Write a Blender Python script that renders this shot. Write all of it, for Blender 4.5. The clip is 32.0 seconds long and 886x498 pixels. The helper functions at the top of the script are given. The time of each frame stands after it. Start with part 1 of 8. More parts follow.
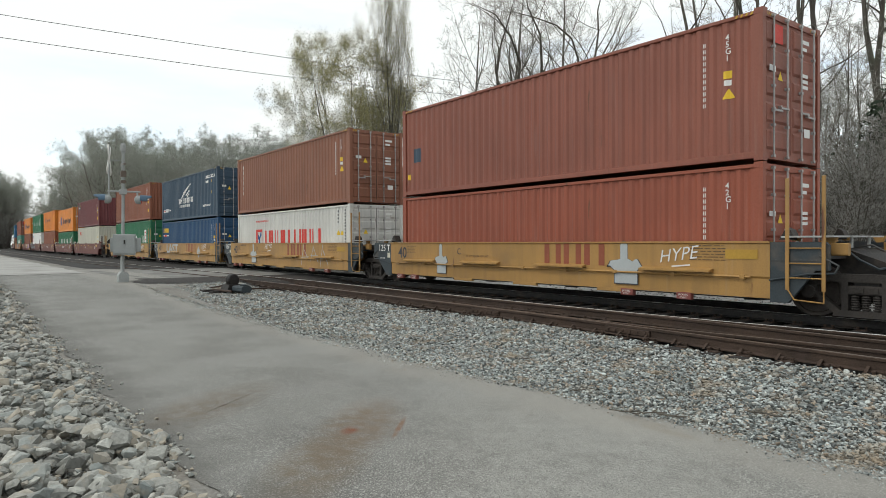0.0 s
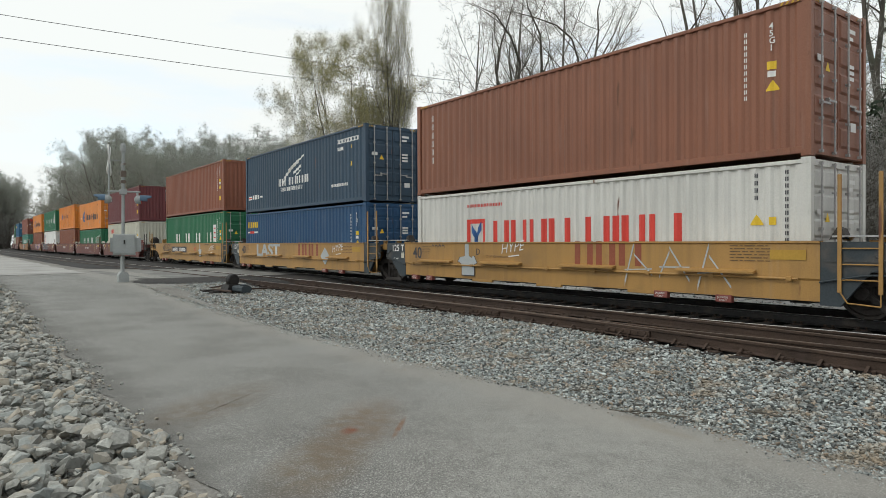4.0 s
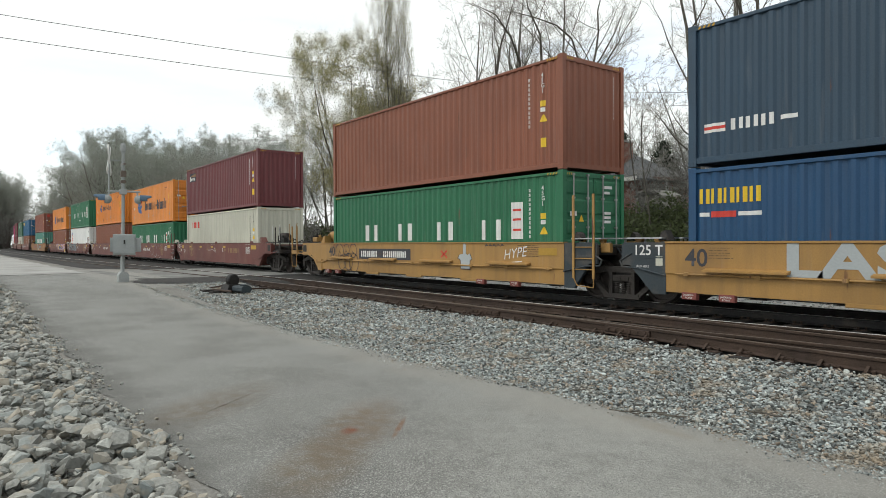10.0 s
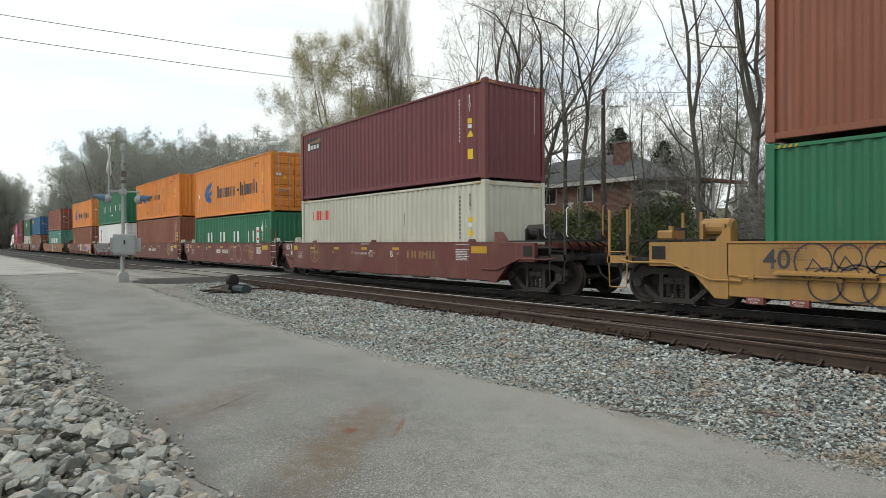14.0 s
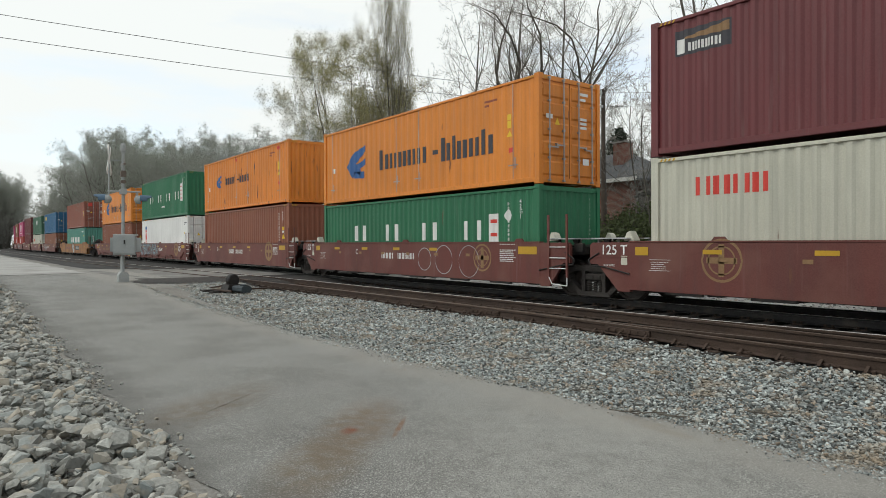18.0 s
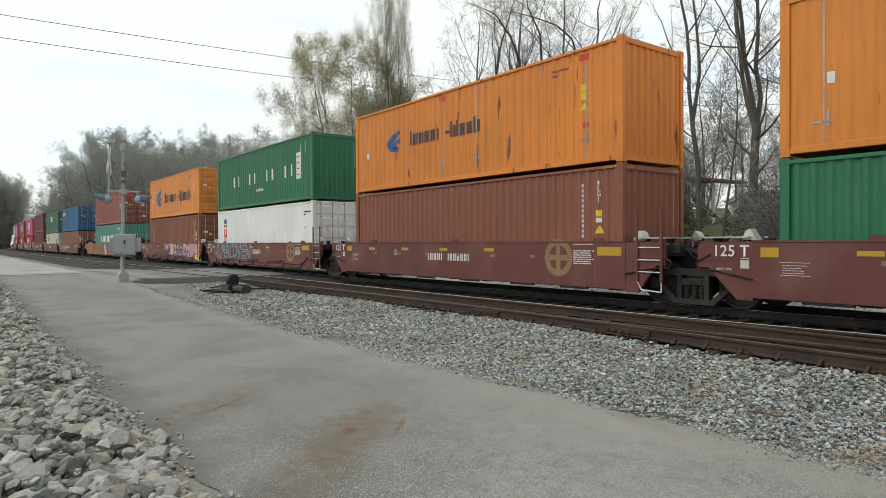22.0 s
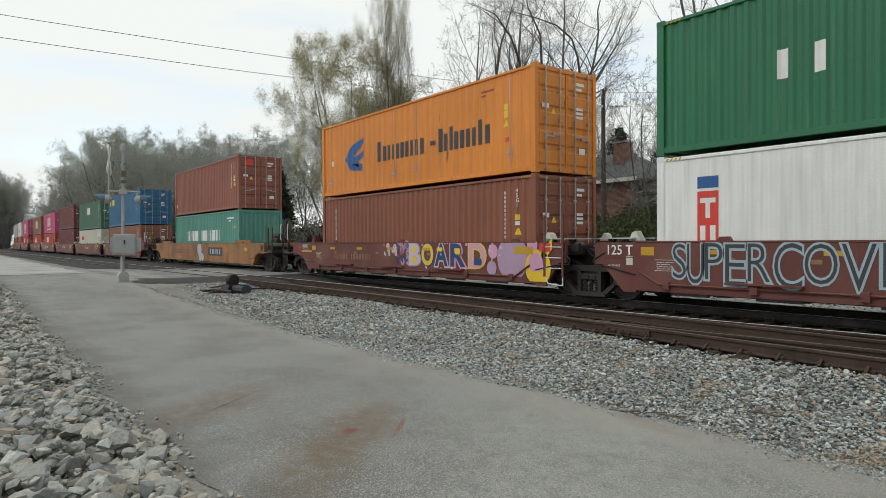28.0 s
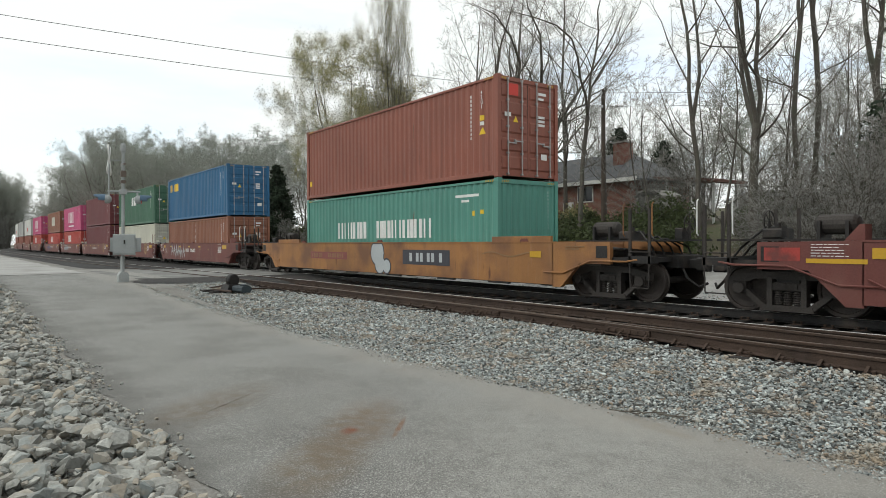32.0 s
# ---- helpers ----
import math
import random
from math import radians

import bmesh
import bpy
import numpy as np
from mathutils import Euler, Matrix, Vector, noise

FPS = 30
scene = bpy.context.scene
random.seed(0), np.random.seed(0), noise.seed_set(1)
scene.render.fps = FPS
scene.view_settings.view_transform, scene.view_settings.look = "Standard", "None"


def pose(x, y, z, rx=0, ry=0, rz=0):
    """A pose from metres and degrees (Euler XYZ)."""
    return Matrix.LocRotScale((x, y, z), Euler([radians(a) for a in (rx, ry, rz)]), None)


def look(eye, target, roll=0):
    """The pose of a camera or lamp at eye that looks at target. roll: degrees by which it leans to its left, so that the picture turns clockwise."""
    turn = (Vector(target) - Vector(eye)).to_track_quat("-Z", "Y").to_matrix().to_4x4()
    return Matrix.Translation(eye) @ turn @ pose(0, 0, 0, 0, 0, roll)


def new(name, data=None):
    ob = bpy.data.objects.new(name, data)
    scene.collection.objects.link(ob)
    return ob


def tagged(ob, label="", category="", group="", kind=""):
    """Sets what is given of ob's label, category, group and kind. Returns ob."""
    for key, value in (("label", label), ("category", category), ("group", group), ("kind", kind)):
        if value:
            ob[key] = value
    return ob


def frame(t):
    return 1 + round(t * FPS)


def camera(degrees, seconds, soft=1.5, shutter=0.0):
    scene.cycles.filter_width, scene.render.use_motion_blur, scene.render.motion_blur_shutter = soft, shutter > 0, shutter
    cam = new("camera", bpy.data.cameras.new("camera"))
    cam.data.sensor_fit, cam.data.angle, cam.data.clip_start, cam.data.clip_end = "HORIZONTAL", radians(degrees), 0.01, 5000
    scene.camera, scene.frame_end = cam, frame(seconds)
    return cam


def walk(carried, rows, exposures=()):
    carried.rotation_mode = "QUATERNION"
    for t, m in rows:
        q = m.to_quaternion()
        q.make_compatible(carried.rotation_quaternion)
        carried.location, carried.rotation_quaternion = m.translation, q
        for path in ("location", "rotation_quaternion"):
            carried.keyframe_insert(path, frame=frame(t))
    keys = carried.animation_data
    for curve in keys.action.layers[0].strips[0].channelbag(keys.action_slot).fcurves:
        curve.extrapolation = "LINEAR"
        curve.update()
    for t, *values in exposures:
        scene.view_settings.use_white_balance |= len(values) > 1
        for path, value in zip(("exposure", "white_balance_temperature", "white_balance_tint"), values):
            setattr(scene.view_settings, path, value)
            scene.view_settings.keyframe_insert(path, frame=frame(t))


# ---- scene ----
cam = camera(68.98, 32.0, 0.8)
EYE = Vector((0.0, 0.0, 1.40))
AIM = EYE + Vector((-0.79545, 0.60594, -0.01148))
walk(cam, [(0, look(EYE, AIM, -0.30)), (32.0, look(EYE, AIM, -0.30))], exposures=[(0, 0.02, 6650, 6), (1, 0.0, 6650, 6), (3, -0.08, 6650, 6), (6, 0.02, 6650, 6), (8, 0.08, 6650, 6), (12, 0.08, 6650, 6), (17, -0.08, 6650, 6), (20, -0.06, 6650, 6), (22, 0.0, 6650, 6), (23, 0.0, 6650, 6), (25, -0.2, 6650, 6), (27.5, -0.2, 6650, 6), (28.3, -0.08, 6650, 6), (30, -0.02, 6650, 6), (32.0, 0.02, 6650, 6)])

# ---- daylight: a bright overcast sky with thin blue gaps low in the west ----
world = bpy.data.worlds.new("overcast_sky")
scene.world = world
world.use_nodes = True
wn, wl = world.node_tree.nodes, world.node_tree.links
wn.clear()
sky = wn.new("ShaderNodeTexSky")
sky.sky_type, sky.sun_disc = "NISHITA", False
sky.sun_elevation, sky.sun_rotation = radians(48), radians(200)
sky_level = wn.new("ShaderNodeMix")
sky_level.data_type, sky_level.blend_type = "RGBA", "MULTIPLY"
sky_level.inputs[0].default_value = 1.0
sky_level.inputs[7].default_value = (0.26, 0.26, 0.26, 1)
wl.new(sky.outputs[0], sky_level.inputs[6])
co = wn.new("ShaderNodeTexCoord")
cmap = wn.new("ShaderNodeMapping")
cmap.inputs["Scale"].default_value = (1.5, 1.5, 7.0)
wl.new(co.outputs["Generated"], cmap.inputs["Vector"])
cloud = wn.new("ShaderNodeTexNoise")
cloud.inputs["Scale"].default_value, cloud.inputs["Detail"].default_value = 2.0, 6.0
wl.new(cmap.outputs[0], cloud.inputs["Vector"])
cover = wn.new("ShaderNodeMapRange")
cover.inputs[1].default_value, cover.inputs[2].default_value = 0.30, 0.52
cover.inputs[3].default_value, cover.inputs[4].default_value = 0.62, 1.0
wl.new(cloud.outputs[0], cover.inputs[0])
veil = wn.new("ShaderNodeMix")
veil.data_type = "RGBA"
wl.new(cover.outputs[0], veil.inputs[0])
wl.new(sky_level.outputs[2], veil.inputs[6])
veil.inputs[7].default_value = (0.94, 0.97, 0.99, 1)
back = wn.new("ShaderNodeBackground")
back.inputs["Strength"].default_value = 1.05
wl.new(veil.outputs[2], back.inputs["Color"])
wout = wn.new("ShaderNodeOutputWorld")
wl.new(back.outputs[0], wout.inputs[0])

sun = new("sun", bpy.data.lights.new("sun", "SUN"))
sun.data.energy, sun.data.angle, sun.data.color = 0.85, radians(14), (1.0, 0.95, 0.88)
sun.matrix_world = look((-12, -22, 32), (0, 6, 0))


# ---- materials ----
def mat(name, colour, rough=0.7, metal=0.0, tint=0.12, grain=30.0, big=0.6, bump=0.0, dirt=None, dirt_at=0.62,
        streak=False, rust=0.0, spread=0.0, tan=None, thin=False, second=None, second_at=0.5):
    """A painted or mineral surface: base colour, fine grain, broad stains, streaks, rust spots and relief."""
    m = bpy.data.materials.new(name)
    m.use_nodes = True
    n, l = m.node_tree.nodes, m.node_tree.links
    b = n["Principled BSDF"]
    b.inputs["Roughness"].default_value, b.inputs["Metallic"].default_value = rough, metal
    co = n.new("ShaderNodeTexCoord")
    src = co.outputs["Object"]

    def noise_of(scale, detail=4.0, stretch=None, shift=0.0):
        v = src
        if stretch or shift:
            mp = n.new("ShaderNodeMapping")
            mp.inputs["Scale"].default_value = stretch or (1, 1, 1)
            mp.inputs["Location"].default_value = (shift, shift, shift)
            l.new(src, mp.inputs["Vector"])
            v = mp.outputs[0]
        t = n.new("ShaderNodeTexNoise")
        t.inputs["Scale"].default_value, t.inputs["Detail"].default_value = scale, detail
        l.new(v, t.inputs["Vector"])
        return t.outputs[0]

    def ramp(v, lo, hi, a=0.0, c=1.0):
        r = n.new("ShaderNodeMapRange")
        for k, x in enumerate((lo, hi, a, c)):
            r.inputs[k + 1].default_value = x
        l.new(v, r.inputs[0])
        return r.outputs[0]

    def mix(f, a, c, mode="MIX"):
        x = n.new("ShaderNodeMix")
        x.data_type, x.blend_type = "RGBA", mode
        for sock, val in ((x.inputs[0], f), (x.inputs[6], a), (x.inputs[7], c)):
            if isinstance(val, (int, float)):
                sock.default_value = val
            elif isinstance(val, tuple):
                sock.default_value = (*val, 1)
            else:
                l.new(val, sock)
        return x.outputs[2]

    lo = tuple(c * (1 - tint) for c in colour)
    hi = tuple(min(1, c * (1 + tint)) for c in colour)
    col = mix(ramp(noise_of(big), 0.35, 0.65), lo, hi)
    if second:
        col = mix(ramp(noise_of(grain * 0.6, 3.0, None, 3.0), second_at - 0.06, second_at + 0.06), col, second)
    fine = noise_of(grain, 5.0)
    col = mix(ramp(fine, 0.3, 0.7, 0.0, tint * 2.2), col, tuple(c * 0.45 for c in colour))
    if spread:
        oi = n.new("ShaderNodeObjectInfo")
        geo = n.new("ShaderNodeNewGeometry")
        add = n.new("ShaderNodeMath")
        add.operation = "ADD"
        l.new(oi.outputs["Random"], add.inputs[0])
        l.new(geo.outputs["Random Per Island"], add.inputs[1])
        fr = n.new("ShaderNodeMath")
        fr.operation = "FRACT"
        l.new(add.outputs[0], fr.inputs[0])
        hsv = n.new("ShaderNodeHueSaturation")
        l.new(ramp(fr.outputs[0], 0, 1, 1 - spread, 1 + spread), hsv.inputs["Value"])
        l.new(col, hsv.inputs["Color"])
        col = hsv.outputs[0]
        if tan:
            mul = n.new("ShaderNodeMath")
            mul.operation = "MULTIPLY"
            mul.inputs[1].default_value = 7.31
            l.new(fr.outputs[0], mul.inputs[0])
            fr2 = n.new("ShaderNodeMath")
            fr2.operation = "FRACT"
            l.new(mul.outputs[0], fr2.inputs[0])
            col = mix(ramp(fr2.outputs[0], 0.72, 1.0, 0.0, 0.75), col, tan)
            col = mix(ramp(fr2.outputs[0], 0.22, 0.0, 0.0, 0.6), col, (0.20, 0.235, 0.235))
    if streak:
        col = mix(ramp(noise_of(3.0, 5.0, (2.2, 2.2, 0.16)), 0.45, 0.75, 0.0, 0.42), col, tuple(c * 0.5 + 0.02 for c in colour))
        col = mix(ramp(noise_of(5.0, 3.0, (1.5, 1.5, 0.1), 7.0), 0.60, 0.80, 0.0, 0.10), col, (0.5, 0.46, 0.42))
    if dirt:
        col = mix(ramp(noise_of(big * 1.7, 6.0, None, 11.0), dirt_at - 0.1, dirt_at + 0.1), col, dirt)
    if rust:
        col = mix(ramp(noise_of(3.2, 8.0, (1.7, 1.7, 0.26), 5.0), 0.74 - rust * 0.26, 0.80 - rust * 0.26), col, (0.13, 0.052, 0.026))
    l.new(col, b.inputs["Base Color"])
    l.new(ramp(fine, 0.2, 0.8, max(0.02, rough - 0.12), min(1, rough + 0.12)), b.inputs["Roughness"])
    if thin:
        tr = n.new("ShaderNodeBsdfTranslucent")
        l.new(col, tr.inputs["Color"])
        ms = n.new("ShaderNodeMixShader")
        ms.inputs[0].default_value = 0.5
        l.new(b.outputs[0], ms.inputs[1])
        l.new(tr.outputs[0], ms.inputs[2])
        l.new(ms.outputs[0], n["Material Output"].inputs["Surface"])
    if bump:
        bp = n.new("ShaderNodeBump")
        bp.inputs["Strength"].default_value, bp.inputs["Distance"].default_value = min(1, bump), 0.02
        l.new(fine, bp.inputs["Height"])
        l.new(bp.outputs[0], b.inputs["Normal"])
    return m


def paint_of(name, colour, rust=0.15, rough=0.55):
    return mat(name, colour, rough, 0.0, 0.10, 40.0, 0.35, 0.05, streak=True, rust=rust)


BROWN = paint_of("brown_red_container_paint", (0.262, 0.083, 0.053))
BRICKBROWN = paint_of("brick_red_container_paint", (0.30, 0.078, 0.042))
BROWN3 = paint_of("earth_brown_container_paint", (0.245, 0.080, 0.042))
BROWN2 = paint_of("faded_brown_container_paint", (0.25, 0.098, 0.055), 0.25)
MAROON = paint_of("maroon_container_paint", (0.15, 0.032, 0.036))
WHITE = paint_of("white_container_paint", (0.64, 0.635, 0.60))
CLEANWHITE = paint_of("clean_white_reefer_paint", (0.80, 0.80, 0.78), 0.05)
CREAM = paint_of("cream_grey_container_paint", (0.56, 0.55, 0.46))
NAVY = paint_of("navy_container_paint", (0.026, 0.060, 0.100))
BLUE = paint_of("blue_container_paint", (0.010, 0.066, 0.160))
BRIGHTBLUE = paint_of("bright_blue_container_paint", (0.018, 0.120, 0.25))
GREEN = paint_of("green_container_paint", (0.018, 0.155, 0.070))
ORANGE = paint_of("orange_container_paint", (0.71, 0.232, 0.025), 0.2)
ORANGE2 = paint_of("rust_spotted_orange_container_paint", (0.71, 0.222, 0.022), 0.42)
TEAL = paint_of("teal_container_paint", (0.085, 0.27, 0.215), 0.2)
DARKGREEN = paint_of("dark_green_container_paint", (0.05, 0.14, 0.085))
PINK = paint_of("magenta_container_paint", (0.52, 0.075, 0.19))
RED = paint_of("red_container_paint", (0.42, 0.05, 0.035))
GREY = paint_of("grey_container_paint", (0.42, 0.42, 0.40))
YELLOWCAR = mat("yellow_railcar_paint", (0.395, 0.220, 0.064), 0.55, 0, 0.10, 40, 0.5, 0.05, dirt=(0.25, 0.145, 0.055), dirt_at=0.66, streak=True, rust=0.12)
MAROONCAR = mat("dusty_maroon_railcar_paint", (0.140, 0.039, 0.031), 0.65, 0, 0.12, 40, 0.5, 0.05, dirt=(0.165, 0.066, 0.05), dirt_at=0.6, streak=True, rust=0.12)
OCHRECAR = mat("weathered_ochre_railcar_paint", (0.34, 0.155, 0.050), 0.7, 0, 0.16, 30, 0.5, 0.08, dirt=(0.17, 0.08, 0.04), dirt_at=0.56, streak=True, rust=0.3)
SLATE = mat("dark_slate_railcar_paint", (0.034, 0.047, 0.056), 0.6, 0, 0.15, 30, 0.8, 0.05, dirt=(0.10, 0.085, 0.07))
GRIME = mat("greasy_black_steel", (0.020, 0.018, 0.017), 0.6, 0.2, 0.3, 30, 1.5, 0.15, dirt=(0.055, 0.042, 0.034))
TRUCKSTEEL = mat("dusty_cast_steel", (0.042, 0.036, 0.032), 0.75, 0.1, 0.25, 30, 2.0, 0.2, dirt=(0.035, 0.028, 0.024))
WHEELSTEEL = mat("dark_wheel_steel", (0.060, 0.048, 0.042), 0.6, 0.3, 0.25, 30, 2.0, 0.1)
RUSTYRAIL = mat("rusted_rail_steel", (0.056, 0.034, 0.023), 0.85, 0.0, 0.3, 60, 2.0, 0.25, dirt=(0.055, 0.035, 0.028))
DULLRAIL = mat("dull_brown_rail_head", (0.16, 0.125, 0.10), 0.5, 0.4, 0.2, 60, 2.0)
# Polished head: its sky glint is put into a near-white, mostly diffuse colour.
GLINTRAIL = mat("polished_rail_sky_glint", (0.82, 0.81, 0.79), 0.42, 0.25, 0.15, 60, 2.0)
GALV = mat("galvanised_steel", (0.50, 0.51, 0.51), 0.5, 0.6, 0.12, 40, 2.0)
ALU = mat("painted_aluminium_grey", (0.33, 0.35, 0.345), 0.5, 0.1, 0.1, 30, 1.5)
BARSTEEL = mat("locking_bar_steel", (0.42, 0.41, 0.40), 0.5, 0.5, 0.2, 40, 2.0)
DARKGAP = mat("black_rubber", (0.018, 0.018, 0.018), 0.8)
INK_WHITE = mat("white_marking_paint", (0.74, 0.74, 0.72), 0.6, 0, 0.06, 60, 2.0)
INK_RED = mat("red_marking_paint", (0.62, 0.05, 0.035), 0.6, 0, 0.06)
INK_BLUE = mat("blue_marking_paint", (0.020, 0.095, 0.28), 0.6, 0, 0.06)
INK_DARK = mat("dark_marking_paint", (0.045, 0.045, 0.055), 0.65, 0, 0.06)
INK_YELLOW = mat("yellow_marking_paint", (0.78, 0.52, 0.03), 0.6, 0, 0.06)
INK_AMBER = mat("amber_reflective_tape", (0.52, 0.30, 0.015), 0.5, 0, 0.08)
INK_BROWN = mat("rust_red_marking_paint", (0.26, 0.07, 0.035), 0.65, 0, 0.1)
INK_GREY = mat("pale_grey_spray_paint", (0.42, 0.45, 0.46), 0.7, 0, 0.08)
INK_TAN = mat("faded_gold_marking_paint", (0.27, 0.16, 0.075), 0.7, 0, 0.15)
INK_PINK = mat("pale_pink_spray_paint", (0.62, 0.33, 0.47), 0.7, 0, 0.08)
INK_LILAC = mat("pale_lilac_spray_paint", (0.42, 0.29, 0.41), 0.7, 0, 0.08)
INK_PALE = mat("pinkish_white_spray_paint", (0.62, 0.52, 0.56), 0.7, 0, 0.08)
INK_NIGHT = mat("deep_blue_spray_paint", (0.018, 0.062, 0.17), 0.65, 0, 0.08)
INK_ROSE = mat("rose_red_spray_paint", (0.42, 0.09, 0.13), 0.7, 0, 0.08)
INK_SKY = mat("pale_blue_spray_paint", (0.36, 0.47, 0.52), 0.7, 0, 0.08)
FADEDRED = mat("faded_red_spray_paint", (0.36, 0.045, 0.035), 0.7, 0, 0.15, 30, 2.0, dirt=(0.14, 0.035, 0.03), dirt_at=0.52)
HOODBLUE = mat("faded_blue_hood_paint", (0.07, 0.13, 0.20), 0.6)
INK_PRINT = mat("dark_brown_stencil_paint", (0.115, 0.070, 0.035), 0.65, 0, 0.1)
INK_FADED = mat("faded_amber_tape", (0.46, 0.27, 0.035), 0.55, 0, 0.1)
PLACARD = mat("brown_red_placard", (0.22, 0.06, 0.05), 0.6)


def asphalt_paint():
    """Worn asphalt: fine chippings, broad worn lanes, dark patches, and rust stains at four places."""
    m = bpy.data.materials.new("worn_grey_asphalt")
    m.use_nodes = True
    n, l = m.node_tree.nodes, m.node_tree.links
    co = n.new("ShaderNodeTexCoord")

    def tex(scale, detail, stretch=(1, 1, 1), turn=0.0):
        mp = n.new("ShaderNodeMapping")
        mp.inputs["Scale"].default_value = stretch
        mp.inputs["Rotation"].default_value = (0, 0, radians(turn))
        l.new(co.outputs["Object"], mp.inputs[0])
        t = n.new("ShaderNodeTexNoise")
        t.inputs["Scale"].default_value, t.inputs["Detail"].default_value = scale, detail
        l.new(mp.outputs[0], t.inputs["Vector"])
        return t.outputs[0]

    def rng_of(v, lo, hi, a=0.0, c=1.0):
        r = n.new("ShaderNodeMapRange")
        for k, x in enumerate((lo, hi, a, c)):
            r.inputs[k + 1].default_value = x
        l.new(v, r.inputs[0])
        return r.outputs[0]

    def mix(f, a, c):
        x = n.new("ShaderNodeMix")
        x.data_type = "RGBA"
        for sock, val in ((x.inputs[0], f), (x.inputs[6], a), (x.inputs[7], c)):
            if isinstance(val, tuple):
                sock.default_value = (*val, 1)
            else:
                l.new(val, sock)
        return x.outputs[2]

    def times(a, c):
        x = n.new("ShaderNodeMath")
        x.operation = "MULTIPLY"
        l.new(a, x.inputs[0])
        l.new(c, x.inputs[1])
        return x.outputs[0]

    col = mix(rng_of(tex(0.35, 4, (0.5, 1.6, 1)), 0.35, 0.65), (0.168, 0.168, 0.154), (0.226, 0.227, 0.212))
    col = mix(rng_of(tex(1.1, 8, (1, 1, 1), 20), 0.46, 0.62, 0.0, 0.75), col, (0.130, 0.127, 0.117))
    col = mix(rng_of(tex(0.5, 7, (1.4, 0.6, 1), 70), 0.52, 0.66, 0.0, 0.5), col, (0.265, 0.266, 0.252))
    def stained(col, cx, cy, rx, ry, turn, ink, most):
        mp = n.new("ShaderNodeMapping")
        mp.vector_type = "TEXTURE"
        mp.inputs["Location"].default_value = (cx, cy, -0.23)
        mp.inputs["Rotation"].default_value = (0, 0, radians(turn))
        mp.inputs["Scale"].default_value = (rx, ry, 1.0)
        l.new(co.outputs["Object"], mp.inputs[0])
        ln = n.new("ShaderNodeVectorMath")
        ln.operation = "LENGTH"
        l.new(mp.outputs[0], ln.inputs[0])
        return mix(times(rng_of(ln.outputs["Value"], 0.45, 1.15, most, 0.0), rng_of(tex(7, 6), 0.30, 0.62, 0.25, 1.0)), col, ink)

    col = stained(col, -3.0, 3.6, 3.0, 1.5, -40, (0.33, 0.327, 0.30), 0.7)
    chips = tex(80, 3)
    col = mix(rng_of(chips, 0.54, 0.60, 0.0, 0.90), col, (0.40, 0.395, 0.365))
    col = mix(rng_of(tex(105, 3, (1, 1, 1), 40), 0.54, 0.60, 0.0, 0.90), col, (0.070, 0.069, 0.066))
    col = mix(rng_of(tex(48, 4, (1, 1, 1), 15), 0.55, 0.66, 0.0, 0.45), col, (0.36, 0.355, 0.33))
    for spot in ((-5.00, 2.85, 1.05, 0.36, -43, (0.150, 0.103, 0.064), 0.72), (-4.92, 2.72, 0.13, 0.08, -43, (0.17, 0.055, 0.022), 0.98), (-4.3, 2.10, 0.80, 0.36, -43, (0.135, 0.098, 0.060), 0.72),
                                            (-6.5, 1.95, 1.2, 0.45, -52, (0.130, 0.100, 0.070), 0.7), (-6.55, 2.25, 0.45, 0.022, -52, (0.06, 0.035, 0.025), 0.95), (-4.72, 3.10, 0.36, 0.03, -43, (0.18, 0.085, 0.045), 0.8), (-3.4, 4.9, 0.5, 0.14, -8, (0.15, 0.11, 0.06), 0.6)):
        col = stained(col, *spot)
    sep = n.new("ShaderNodeSeparateXYZ")
    l.new(co.outputs["Object"], sep.inputs[0])
    ragged = tex(2.2, 5)
    wav = n.new("ShaderNodeMath")
    wav.operation = "MULTIPLY_ADD"
    l.new(ragged, wav.inputs[0])
    wav.inputs[1].default_value = 0.9
    l.new(sep.outputs["Y"], wav.inputs[2])
    col = mix(rng_of(wav.outputs[0], 2.30, 1.75, 0.0, 0.75), col, (0.096, 0.094, 0.085))
    col = mix(rng_of(wav.outputs[0], 4.75, 5.1, 0.0, 0.45), col, (0.30, 0.285, 0.255))
    b = n["Principled BSDF"]
    l.new(col, b.inputs["Base Color"])
    b.inputs["Roughness"].default_value = 0.88
    bp = n.new("ShaderNodeBump")
    bp.inputs["Strength"].default_value, bp.inputs["Distance"].default_value = 1.0, 0.009
    l.new(chips, bp.inputs["Height"])
    l.new(bp.outputs[0], b.inputs["Normal"])
    return m


ASPHALT = asphalt_paint()
CONCRETE = mat("pale_worn_concrete", (0.36, 0.355, 0.335), 0.9, 0, 0.12, 40, 0.4, 0.3, dirt=(0.26, 0.25, 0.235))
CROSSING = mat("worn_grey_crossing_asphalt", (0.235, 0.236, 0.222), 0.9, 0, 0.14, 40, 0.4, 0.3, dirt=(0.15, 0.147, 0.137), dirt_at=0.5)
VERGE = mat("pale_dusty_gravel", (0.40, 0.395, 0.385), 0.95, 0, 0.15, 24, 0.5, 0.6, dirt=(0.31, 0.30, 0.28), second=(0.47, 0.465, 0.45), second_at=0.58)
GRAVEL = mat("gravel_bed", (0.235, 0.226, 0.205), 0.95, 0, 0.25, 24, 0.5, 1.0, dirt=(0.17, 0.15, 0.125), second=(0.32, 0.31, 0.29), second_at=0.58)
